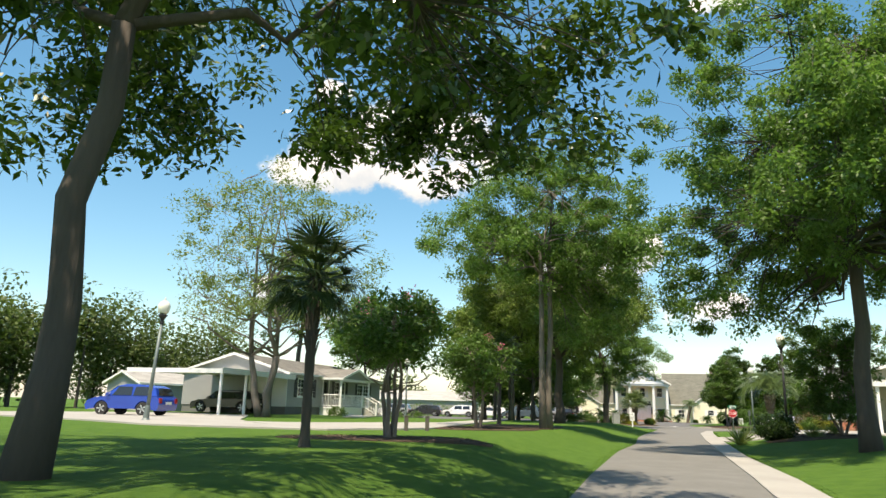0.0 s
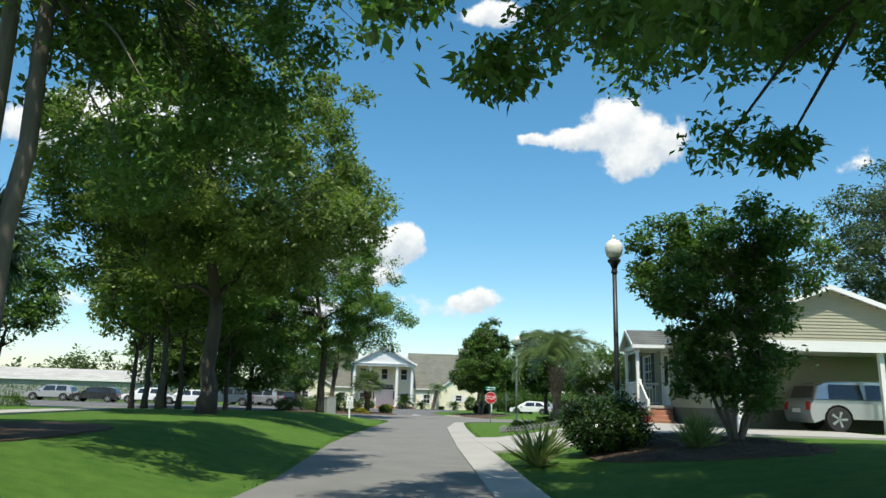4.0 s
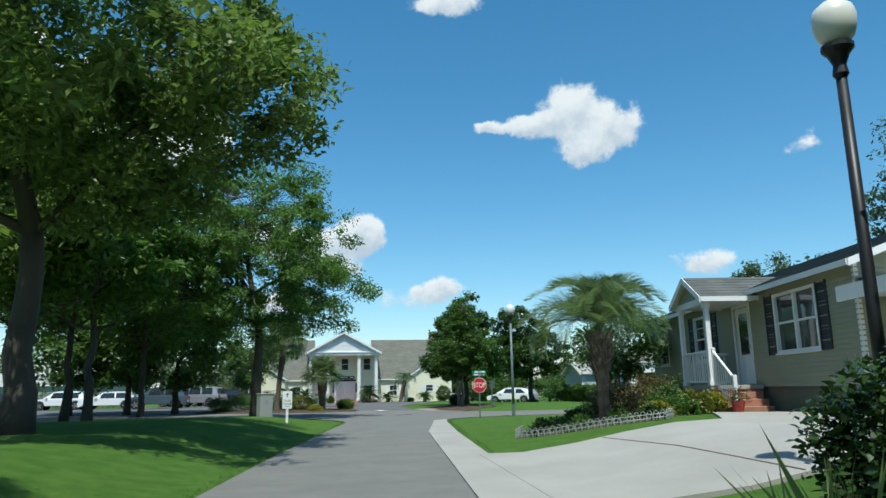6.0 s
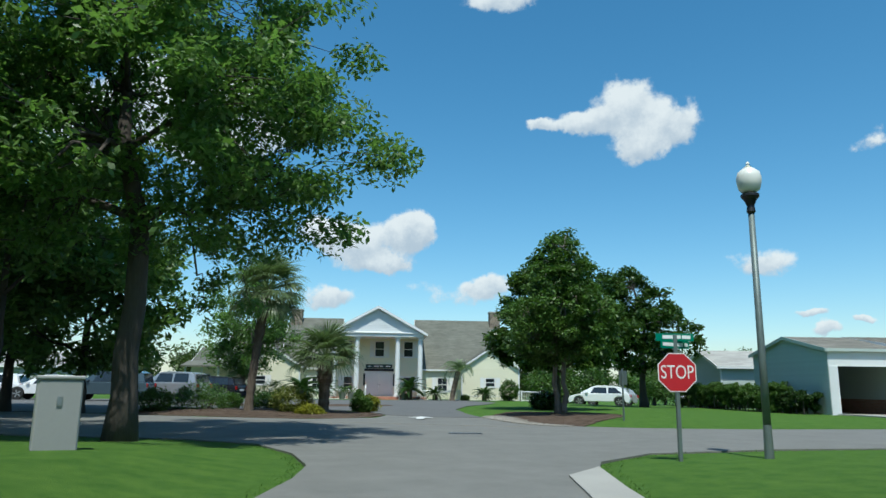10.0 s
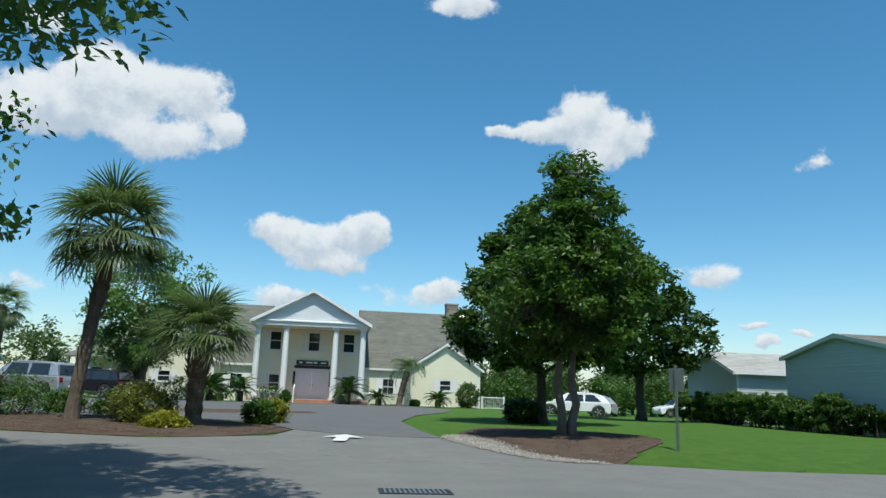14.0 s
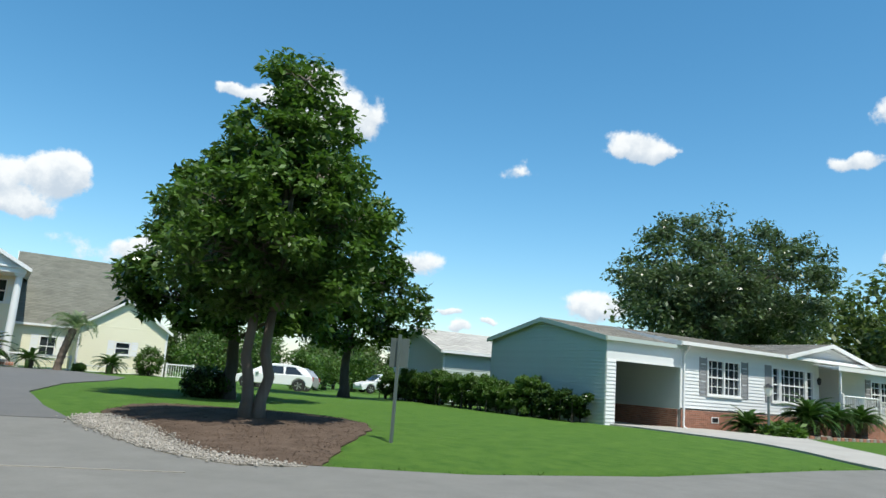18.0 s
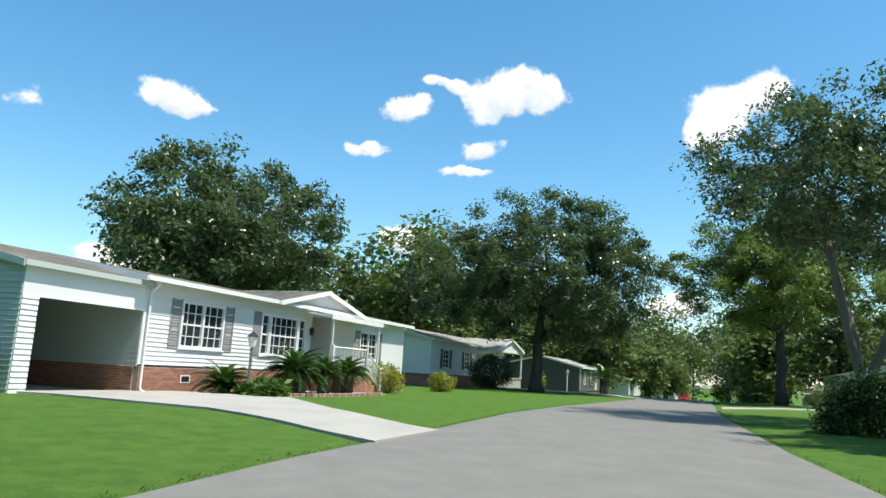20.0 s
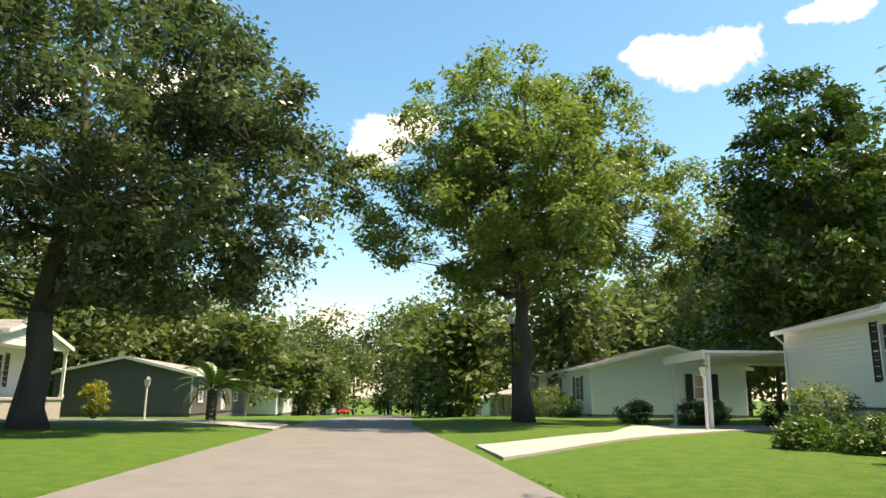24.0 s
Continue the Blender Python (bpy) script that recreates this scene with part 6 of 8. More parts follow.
def home_grey():
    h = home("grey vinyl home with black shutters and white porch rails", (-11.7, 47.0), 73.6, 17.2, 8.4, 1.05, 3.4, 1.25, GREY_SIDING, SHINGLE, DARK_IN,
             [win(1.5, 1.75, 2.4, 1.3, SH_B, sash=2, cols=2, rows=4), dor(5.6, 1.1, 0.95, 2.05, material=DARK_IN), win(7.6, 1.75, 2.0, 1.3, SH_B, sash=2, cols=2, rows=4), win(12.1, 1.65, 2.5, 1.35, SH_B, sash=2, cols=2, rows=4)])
    porch(h, 5.1, 10.6, 1.8, 1.1, 3.1, 0.75, SHINGLE, GREY_SIDING, 0.45, (9.2, 10.5, 4, "front"), base_mat=WHITE, deck_mat=WHITE, step_mat=CONCRETE)
    # white-boarded store at the corner and open carport
    part("carport_roof", Shape().prism([(-8.6, 3.0), (-0.02, 3.12), (-0.02, 3.22), (-8.6, 3.1)], 1, -0.6, 6.0), WHITE, h)
    part("carport_fascia", Shape().box(-8.64, -0.66, 2.88, 0.0, -0.6, 3.2).box(-8.68, -0.66, 2.88, -8.6, 6.0, 3.14), WHITE, h)
    for x in (-8.4, -5.8, -3.3):
        part("carport_post", Shape().box(x - 0.07, -0.5, -0.2, x + 0.07, -0.36, 3.02), WHITE, h, bevel=0.01)
    siding(h, 0.0, 3.0, 1.05, 3.3, -0.02, -1, "y", [], WHITE_VINYL, 0.125)
    return h


home_grey().location.z = 0.0
shed = home("small pale grey shed behind the carport", (-24.0, 52.0), 60, 5.0, 4.0, 0.35, 2.6, 0.8, GREY_SIDING, SHINGLE_LIGHT, DARK_IN, [], name="shed", group="")
shed["category"] = "shed"


def home_white_right():
    """White home on the far side of the street, its front to the road."""
    recess = dict(kind="recess", hole=(8.2, 0.9, 3.5, 2.15))
    h = home("white home with black shutters and an iron porch rail", (70.6, 35.4), 158, 24.0, 8.0, 0.85, 3.2, 1.05, WHITE_VINYL, SHINGLE_LIGHT, MORTAR,
             [win(5.3, 1.5, 1.35, 1.45, (SHUTTER_BLACK, 0.35), cols=2, rows=4), recess, win(14.0, 1.35, 2.9, 1.5, (SHUTTER_BLACK, 0.4), sash=1, cols=1, rows=2), win(20.0, 1.5, 1.3, 1.35, (SHUTTER_BLACK, 0.35), cols=2, rows=4)], zoff=0.05)
    # recessed entry: back and side walls, ceiling, floor, door
    part("entry_wall", wall_shape(8.2, 11.7, 0.9, 3.05, 0.12, [(10.2, 0.92, 0.95, 2.0)], at_=1.5), WHITE_VINYL, h)
    for x in (8.08, 11.7):
        part("entry_wall", Shape().box(x, 0.14, 0.86, x + 0.12, 1.62, 3.05), WHITE_VINYL, h)
    part("entry_ceiling", Shape().box(8.2, 0.14, 3.0, 11.7, 1.5, 3.05), WHITE, h)
    door(h, 10.2, 0.92, 0.95, 2.0, 1.5, -1, WHITE)
    part("porch_deck", Shape().box(7.9, -0.8, 0.72, 11.9, -0.03, 0.86), CONCRETE, h, bevel=0.012)
    part("porch_base", Shape().box(8.0, -0.7, -0.3, 11.8, -0.04, 0.719), DARK_IN, h)
    railing(h, (8.0, -0.72), (10.6, -0.72), 0.86, 0.86, 0.85, 0.12, IRON)
    railing(h, (8.0, -0.72), (8.0, -0.08), 0.86, 0.86, 0.85, 0.12, IRON, posts=False)
    # cross gable over the entry
    part("gable_wall", Shape().prism([(6.6, 3.2), (12.6, 3.2), (9.6, 4.08)], 1, -0.16, -0.04), WHITE_VINYL, h)
    siding(h, 6.6, 12.6, 3.2, 4.05, -0.16, -1, "x", [], WHITE_VINYL, 0.125, lambda z: (6.6 + (z - 3.2) / 0.9 * 3.0, 12.6 - (z - 3.2) / 0.9 * 3.0))
    gable_roof(h, 6.5, 12.7, -0.2, 3.6, 3.22, 0.92, SHINGLE_LIGHT, over=0.25, axis="y", tab=(0.6, 0.2))
    # flat metal awning on brackets
    part("awning", Shape().prism([(-1.35, 2.86), (-0.17, 3.06), (-0.17, 3.12), (-1.35, 2.98)], 0, 7.3, 10.9), WHITE, h, bevel=0.01)
    gutter_pipe(h, 0.1, -0.02, 0.0, 3.1)
    c = thing("carport", "open white metal carport on slim posts", "carport", 70.6, 35.4, 0.05, 158)
    part("carport_roof", Shape().prism([(-4.6, 2.42), (-0.05, 2.5), (-0.05, 2.58), (-4.6, 2.5)], 1, -2.6, 3.4), WHITE, c)
    part("fascia", Shape().box(-4.66, -2.66, 2.3, -0.05, -2.6, 2.6).box(-4.66, -2.6, 2.3, -4.6, 3.4, 2.54), WHITE, c)
    for x, y in ((-4.4, -2.4), (-0.35, -2.4), (-0.55, -2.4), (-4.4, 3.2), (-0.35, 3.2)):
        part("post", Shape().box(x - 0.05, y - 0.05, -0.2, x + 0.05, y + 0.05, 2.46), WHITE, c, bevel=0.008)
    gutter_pipe(c, -4.4, -2.3, 0.0, 2.4)
    return h


home_white_right()
pale_home = home("pale grey home with black shutters behind round shrubs", (102.6, 28.6), 164, 18.0, 8.4, 0.5, 2.95, 1.1, WHITE_VINYL, SHINGLE_LIGHT, MORTAR,
     [win(14.8, 1.2, 1.3, 1.3, (SHUTTER_BLACK, 0.35), cols=2, rows=4), win(10.0, 1.2, 1.3, 1.3, (SHUTTER_BLACK, 0.35), cols=2, rows=4), dor(7.6, 0.55, 0.95, 2.05), win(3.0, 1.2, 1.3, 1.3, (SHUTTER_BLACK, 0.35), cols=2, rows=4)], zoff=-0.25, over=0.3)
window(pale_home, 5.45, 1.3, 0.95, 1.3, 18.075, 1, "y", (SHUTTER_BLACK, 0.38), 1, 2)


def home_oak():
    h = home("white home with a gabled porch beneath a live oak", (74.4, 64.8), -15.6, 16.5, 8.0, 0.85, 3.25, 0.9, WHITE_VINYL, SHINGLE_LIGHT, BRICK,
             [win(2.2, 1.3, 1.3, 1.3, (SHUTTER_BLACK, 0.35), cols=2, rows=4), win(6.5, 1.3, 1.3, 1.3, (SHUTTER_BLACK, 0.35), cols=2, rows=4), win(13.2, 1.3, 1.2, 1.4, (SHUTTER_BLACK, 0.35), cols=2, rows=4)], zoff=0.05)
    porch(h, 9.6, 16.6, 1.7, 0.85, 2.95, 0.9, SHINGLE_LIGHT, WHITE_VINYL, 0.0, (None, None, 4), base_mat=MORTAR, deck_mat=CONCRETE)


home_oak()
home("dark brown home end-on with white windows along its front", (98.5, 53.0), -15.6, 18.0, 8.0, 0.5, 2.85, 0.95, DARK_SIDING, SHINGLE_LIGHT, DARK_IN,
     [win(1.5, 1.2, 1.2, 1.3, (SHUTTER_BLACK, 0.3)), win(5.0, 1.2, 1.2, 1.3, (SHUTTER_BLACK, 0.3)), dor(8.0, 0.6, 0.95, 2.05), win(12.0, 1.2, 1.6, 1.3, None)], zoff=-0.55)
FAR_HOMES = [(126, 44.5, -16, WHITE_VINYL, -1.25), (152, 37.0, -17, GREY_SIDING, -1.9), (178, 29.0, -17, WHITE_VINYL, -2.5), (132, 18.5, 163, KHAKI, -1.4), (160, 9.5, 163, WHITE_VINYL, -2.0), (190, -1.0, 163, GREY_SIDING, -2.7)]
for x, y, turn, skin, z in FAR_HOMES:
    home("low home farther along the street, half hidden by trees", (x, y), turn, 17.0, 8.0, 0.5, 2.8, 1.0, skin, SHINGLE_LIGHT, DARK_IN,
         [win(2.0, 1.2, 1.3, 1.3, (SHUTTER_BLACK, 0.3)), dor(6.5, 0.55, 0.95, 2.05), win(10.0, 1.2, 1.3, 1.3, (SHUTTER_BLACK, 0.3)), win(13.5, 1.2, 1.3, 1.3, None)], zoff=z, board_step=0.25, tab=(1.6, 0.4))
g = home("small sage green garage beyond the hedge", (43.2, 79.4), -15, 6.0, 5.0, 0.15, 2.5, 0.95, SAGE, SHINGLE_LIGHT, SAGE, [], name="garage", group="", zoff=0.05)
g["category"] = "garage"

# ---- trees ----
# shade under this crown is put into its colour by the darker leaf
# the last lobe, unseen behind the start, is added to shade the near lawn
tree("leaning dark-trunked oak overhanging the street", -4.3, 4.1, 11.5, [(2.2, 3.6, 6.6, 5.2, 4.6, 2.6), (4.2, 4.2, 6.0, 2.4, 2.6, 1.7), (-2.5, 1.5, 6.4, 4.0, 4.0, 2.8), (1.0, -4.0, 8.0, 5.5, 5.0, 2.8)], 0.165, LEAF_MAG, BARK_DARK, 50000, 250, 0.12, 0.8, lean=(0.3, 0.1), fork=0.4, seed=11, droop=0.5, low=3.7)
tree("broad-crowned oak beside the street", 11.0, 17.4, 16.0, [(-0.6, 0.6, 9.6, 5.4, 5.4, 4.6), (-3.2, 1.4, 6.9, 3.2, 3.4, 2.2), (-1.6, 5.0, 6.4, 3.0, 2.4, 2.1), (-2.4, 3.2, 4.5, 2.6, 2.4, 1.3), (0.6, 4.6, 4.7, 2.6, 2.2, 1.4), (-0.2, -3.6, 7.4, 4.2, 3.6, 3.2), (2.2, 4.6, 7.0, 2.8, 2.6, 2.4)], 0.22, LEAF_OAK, BARK_DARK, 118000, 470, 0.092, 0.62, lean=(0.2, 0.2), fork=0.36, seed=12, droop=0.6, low=3.2, bow=0.008)
tree("broad-crowned oak beside the driveway bed", 13.9, 20.3, 15.0, [(0.4, 0.2, 9.2, 4.8, 4.8, 4.4), (2.6, 1.2, 7.4, 3.4, 3.2, 2.6), (-1.6, 4.2, 7.6, 3.0, 2.4, 2.2)], 0.23, LEAF_OAK, BARK_DARK, 62000, 280, 0.1, 0.68, lean=(0.3, 0.2), fork=0.38, seed=17, droop=0.45, low=4.2)
tree("tall twin-stemmed tree on the lawn", 3.4, 26.3, 13.0, [(0.4, 0.5, 9.0, 4.2, 4.2, 3.7), (2.2, 0.8, 7.2, 3.0, 3.0, 2.2), (-2.6, -0.8, 7.2, 2.9, 2.9, 1.7), (1.4, 1.0, 5.0, 2.2, 2.2, 1.6)], 0.125, LEAF_OAK, BARK, 90000, 340, 0.085, 0.62, fork=0.48, stems=2, splay=0.016, seed=13, droop=0.5, low=3.6, bow=0.004, limbs=10)
tree("spreading maple on the corner lawn", 6.3, 41.6, 14.0, [(0, -0.4, 8.6, 5.6, 6.0, 4.6), (2.6, 0.4, 7.0, 3.6, 3.6, 3.0), (-2.8, 0, 7.0, 3.6, 3.6, 3.0), (1.4, -3.4, 6.8, 3.2, 3.0, 2.4)], 0.27, LEAF_MAPLE, BARK_DARK, 92000, 400, 0.12, 0.78, fork=0.28, seed=14, low=3.4)
tree("large shade oak beside the junction", 13.0, 59.3, 13.2, [(-3.6, 1.2, 9.2, 3.6, 3.4, 2.8), (0.6, 0.4, 10.2, 3.2, 3.2, 2.2), (0.2, 0, 7.4, 4.6, 4.6, 3.9), (2.2, -0.4, 6.0, 3.0, 3.0, 2.4), (-3.4, 0, 6.4, 3.4, 3.4, 3.2), (1.0, 5.2, 4.4, 2.0, 2.0, 1.9)], 0.24, LEAF_OAK, BARK_DARK, 92000, 430, 0.105, 0.68, fork=0.33, seed=15, low=2.9, droop=0.45)
tree("open pale-leaved tree before the grey home", -10.9, 38.2, 15.6, [(0, 0, 9.6, 6.4, 6.4, 5.4), (0, 0, 6.5, 6.2, 6.2, 2.0)], 0.2, LEAF_LIGHT, BARK, 21000, 250, 0.12, 0.85, fork=0.22, stems=3, seed=16, low=3.6, limbs=9)
tree("tall thin-crowned tree behind the grey home", -16.2, 72.0, 19.6, [(0, 0, 14.2, 4.6, 4.6, 4.6), (-1.2, 0, 10.4, 2.6, 2.6, 1.8)], 0.28, LEAF_MAPLE, BARK_DARK, 15000, 110, 0.22, 0.95, fork=0.42, seed=19, low=8.0)
for i, (x, y, h) in enumerate([(4.4, 52.5, 12), (6.4, 56.0, 12), (3.4, 58.0, 12.5), (-6.5, 70.0, 13), (5.0, 62.0, 14), (8.0, 70.0, 13), (2.0, 68.0, 13), (-8.0, 62.0, 12)]):
    tree("slender tree in a row before the parking lot", x, y, h, [(0, 0, h * 0.62, 3.4, 3.4, h * 0.3)], 0.16, LEAF_OAK if i % 2 else LEAF_MAPLE, BARK_DARK, 15000, 105, 0.2, 0.95, fork=0.3, seed=20 + i, low=2.3)
tree("glossy green tree with a pale trunk in a mulch bed", 26.5, 67.4, 7.4, [(0, 0, 2.75, 2.0, 2.0, 0.95), (0.15, 0, 3.9, 2.05, 2.05, 1.1), (0.2, 0, 5.0, 1.35, 1.35, 1.0), (0.1, 0, 6.0, 0.72, 0.72, 0.9), (-0.1, 0, 6.9, 0.26, 0.26, 0.55)], 0.10, LEAF_SHRUB, BARK, 36000, 300, 0.095, 0.36, fork=0.26, stems=2, splay=0.02, seed=31, low=1.55)
tree("dark dense magnolia behind the mulch bed", 30.4, 75.4, 8.8, [(-0.2, 0, 3.6, 3.2, 3.2, 2.0), (-0.2, 0, 5.4, 2.5, 2.5, 1.9), (-0.2, 0, 7.4, 1.3, 1.3, 1.3)], 0.2, LEAF_MAG, BARK_DARK, 36000, 260, 0.15, 0.5, fork=0.2, seed=32, low=1.6, slim=0.5)
tree("dark spreading magnolia near the parked cars", 39.2, 81.4, 9.0, [(-0.3, 0, 4.4, 3.7, 3.7, 2.3), (-1.0, 0, 6.4, 2.4, 2.4, 2.0)], 0.22, LEAF_MAG, BARK_DARK, 32000, 230, 0.16, 0.55, fork=0.22, seed=33, low=1.9, slim=0.5)
tree("dome-shaped live oak shading the lawn", 75.6, 57.6, 14.9, [(0, 0, 8.4, 7.4, 7.4, 5.4), (1.0, -4.4, 7.0, 5.0, 4.8, 3.6), (-2.0, 4.6, 7.2, 4.8, 4.6, 3.6), (0.5, -2.0, 11.0, 4.6, 4.6, 3.2)], 0.42, LEAF_LIVE, BARK_DARK, 100000, 520, 0.15, 0.9, fork=0.22, seed=41, low=3.1)
tree("big forked live oak beside the street", 51.5, 47.25, 12.0, [(0, 0.4, 8.7, 5.2, 5.2, 2.9), (-2.0, 1.6, 7.9, 3.4, 3.4, 2.0), (2.8, -1.6, 8.2, 3.8, 3.8, 2.5), (-1.2, 3.2, 8.7, 2.4, 2.4, 1.3)], 0.165, LEAF_LIVE, BARK, 34000, 240, 0.12, 0.8, fork=0.5, stems=3, splay=0.15, crotch=1.4, seed=42, low=5.3, droop=0.5)
tree("tall light-green maple by the street lamp", 79.3, 40.5, 17.5, [(0, 0, 10.6, 5.8, 5.8, 5.6), (-3.4, 1.2, 8.4, 4.2, 4.2, 3.6), (3.4, 0, 8.6, 4.2, 4.2, 3.8), (1.2, 5.0, 9.0, 3.2, 3.2, 2.8), (-1.4, -4.6, 8.8, 3.8, 3.6, 3.6)], 0.36, LEAF_MAPLE, BARK_DARK, 84000, 430, 0.15, 0.85, fork=0.28, seed=43, low=3.8)
tree("towering dark magnolia behind the homes", 76.0, 27.6, 17.0, [(0, 0, 6.6, 5.2, 5.2, 4.0), (0, 0, 10.6, 4.4, 4.4, 3.6), (0.3, 0, 14.2, 2.7, 2.7, 2.6)], 0.36, LEAF_MAG, BARK_DARK, 46000, 330, 0.2, 0.8, fork=0.2, seed=44, low=2.5)
tree("broad live oak behind the white home", 66.0, 76.5, 14.8, [(0, 0, 9.0, 7.2, 7.2, 4.8), (-4.0, 0, 7.0, 4.4, 4.4, 3.4), (4.5, 0, 7.0, 4.4, 4.4, 3.2)], 0.4, LEAF_LIVE, BARK_DARK, 52000, 300, 0.2, 1.1, fork=0.25, seed=45, low=3.0)
tree("tall dark tree behind the beige home", 41.0, 43.6, 16.0, [(0, 0, 9.6, 5.0, 5.0, 5.4), (-1.0, 4.0, 6.2, 2.6, 2.6, 2.4)], 0.3, LEAF_LIVE, BARK_DARK, 30000, 230, 0.14, 0.8, fork=0.25, seed=46, low=3)
for i, (x, y) in enumerate([(-1.8, 13.9), (0.6, 23.6)]):
    t = tree("multi-stemmed crape myrtle with a few pink blossoms", x, y, 3.6, [(0, 0, 2.45, 1.35, 1.35, 0.95)], 0.06, LEAF_CRAPE, BARK_SMOOTH, 7500, 60, 0.085, 0.5, fork=0.3, stems=4, seed=50 + i, low=1.35, category="crape myrtle", name="crape_myrtle", limbs=3, group="crape myrtles")
    rng = np.random.default_rng(60 + i)
    c = np.array([(-0.7, 0.3, 3.1), (0.3, -0.4, 3.3), (0.8, 0.2, 3.0)])
    v, f = leaf_quads(rng, c, np.full(3, 60), 0.25, 0.05, 1.0, 0, 0.9)
    part("blossoms", fast_mesh("blossoms", v, f, FLOWER_PINK), FLOWER_PINK, t, "pink flower heads")
tree("feathery dark crape myrtle beside the driveway", 16.2, 28.3, 5.2, [(0, 0, 1.5, 1.35, 1.35, 1.0), (0, 0, 2.9, 1.3, 1.3, 1.5), (-1.1, 0.4, 3.7, 0.9, 0.9, 1.1), (1.1, -0.5, 3.9, 0.9, 0.9, 1.0), (0.3, 1.0, 4.3, 0.7, 0.7, 0.9), (-0.3, -1.0, 4.0, 0.8, 0.8, 1.0), (1.6, 0.7, 3.1, 0.7, 0.7, 0.8), (-1.7, -0.5, 2.9, 0.7, 0.7, 0.8)], 0.05, LEAF_CRAPE, BARK_SMOOTH, 40000, 300, 0.075, 0.34, fork=0.2, stems=5, splay=0.09, seed=53, low=0.5, category="crape myrtle", name="crape_myrtle", limbs=4, group="crape myrtles")
t = tree("white-flowering crape myrtle at the end of the home", 25.0, 48.4, 4.3, [(0, 0, 2.7, 1.8, 1.8, 1.4)], 0.06, LEAF_CRAPE, BARK_SMOOTH, 11000, 90, 0.10, 0.5, fork=0.28, stems=4, seed=54, low=0.9, category="crape myrtle", name="crape_myrtle", limbs=4, group="crape myrtles")
rng = np.random.default_rng(5)
v, f = leaf_quads(rng, rng.normal(size=(24, 3)) * (0.9, 0.9, 0.5) + (0, 0, 3.2), np.full(24, 30), 0.22, 0.05, 1.0, 0, 0.9)
part("blossoms", fast_mesh("blossoms", v, f, FLOWER_WHITE), FLOWER_WHITE, t, "white flower heads")

tree("leafy tree between the palms and the clubhouse", 17.1, 96.3, 8.9, [(0, 0, 5.2, 3.4, 3.4, 3.6)], 0.18, LEAF_OAK, BARK, 14000, 110, 0.17, 0.9, fork=0.3, seed=18, low=2.0)

for i, (x, y, h) in enumerate([(7.1, 75.6, 9.5), (9.9, 74.1, 9.0), (3.6, 77.6, 9.0)]):
    tree("dense dark tree at the parking lot edge", x, y, h, [(0, 0, h * 0.55, 3.4, 3.4, h * 0.42)], 0.2, LEAF_OAK, BARK_DARK, 15000, 110, 0.2, 0.9, fork=0.25, seed=90 + i, low=1.7)

# ---- palms ----
# windmill palms: fronds and bark are coloured darker to stand for shade
palm("windmill palm with a slim dark fibrous trunk", -2.95, 10.0, 3.0, 0.085, FANS_SMALL, 30, 1, scale=1.0, low=-62, high=80, boots=0.2, bark=BARK_DARK)
palm("windmill palm with a slim dark fibrous trunk", 1.9, 31.5, 3.3, 0.095, FANS_SMALL, 32, 2, scale=1.1, low=-66, high=80, boots=0.2, bark=BARK_DARK)
palm("pindo palm with arching silvery feather fronds", 18.4, 39.98, 2.1, 0.12, FEATHERS, 42, 3, scale=0.8, low=28, high=90, boots=0.15, flare=1.0)
palm("tall cabbage palm with a rough trunk", 16.0, 72.9, 4.75, 0.16, FANS, 40, 4, scale=0.98, lean=(0.45, 0), low=-48, high=82, dry=0, boots=0.2)
palm("short cabbage palm with a full green head", 18.75, 72.0, 2.05, 0.21, FANS, 34, 5, scale=0.86, low=-18, high=84, dry=0, boots=0.3)
palm("far cabbage palm beyond the parking lot", 9.2, 100.4, 5.0, 0.2, FANS, 28, 7, scale=0.95, low=-70, high=82)


def club_at(u, v):
    a = radians(CLUB_TURN)
    return CLUB_X + u * math.cos(a) - v * math.sin(a), CLUB_Y + u * math.sin(a) + v * math.cos(a)


x, y = club_at(-13.5, -4.0)
palm("short cabbage palm before the clubhouse wing", x, y, 2.5, 0.2, FANS, 30, 6, scale=0.8, low=-70, high=82, dry=3, boots=0.2)
x, y = club_at(2.3, -1.8)
palm("leaning pindo palm before the clubhouse", x, y, 2.3, 0.2, FEATHERS, 26, 8, scale=0.62, lean=(0.5, 0), low=0, high=82)
for i, (u, v, h, s) in enumerate([(-9.0, -5.6, 0.7, 1.7), (-7.4, -4.6, 0.7, 1.2), (-1.0, -1.3, 0.9, 1.3), (1.0, -1.4, 0.5, 1.0), (4.9, -1.5, 0.5, 1.0)]):
    x, y = club_at(u, v)
    sago(x, y, h, 30, s, 70 + i)
for i, (x, y, h, s) in enumerate([(48.4, 65.5, 0.7, 1.0), (50.0, 65.0, 0.75, 0.7), (51.6, 64.6, 0.75, 0.78), (46.3, 66.9, 0.25, 0.8)]):
    sago(x, y, h, 60, s * 1.1, 80 + i, "dark green sago palm beside the porch steps", 0.38 if i == 0 else 0.22)
sago(82.5, 52.5, 1.2, 18, 1.6, 90, "arching palm in a front lawn")

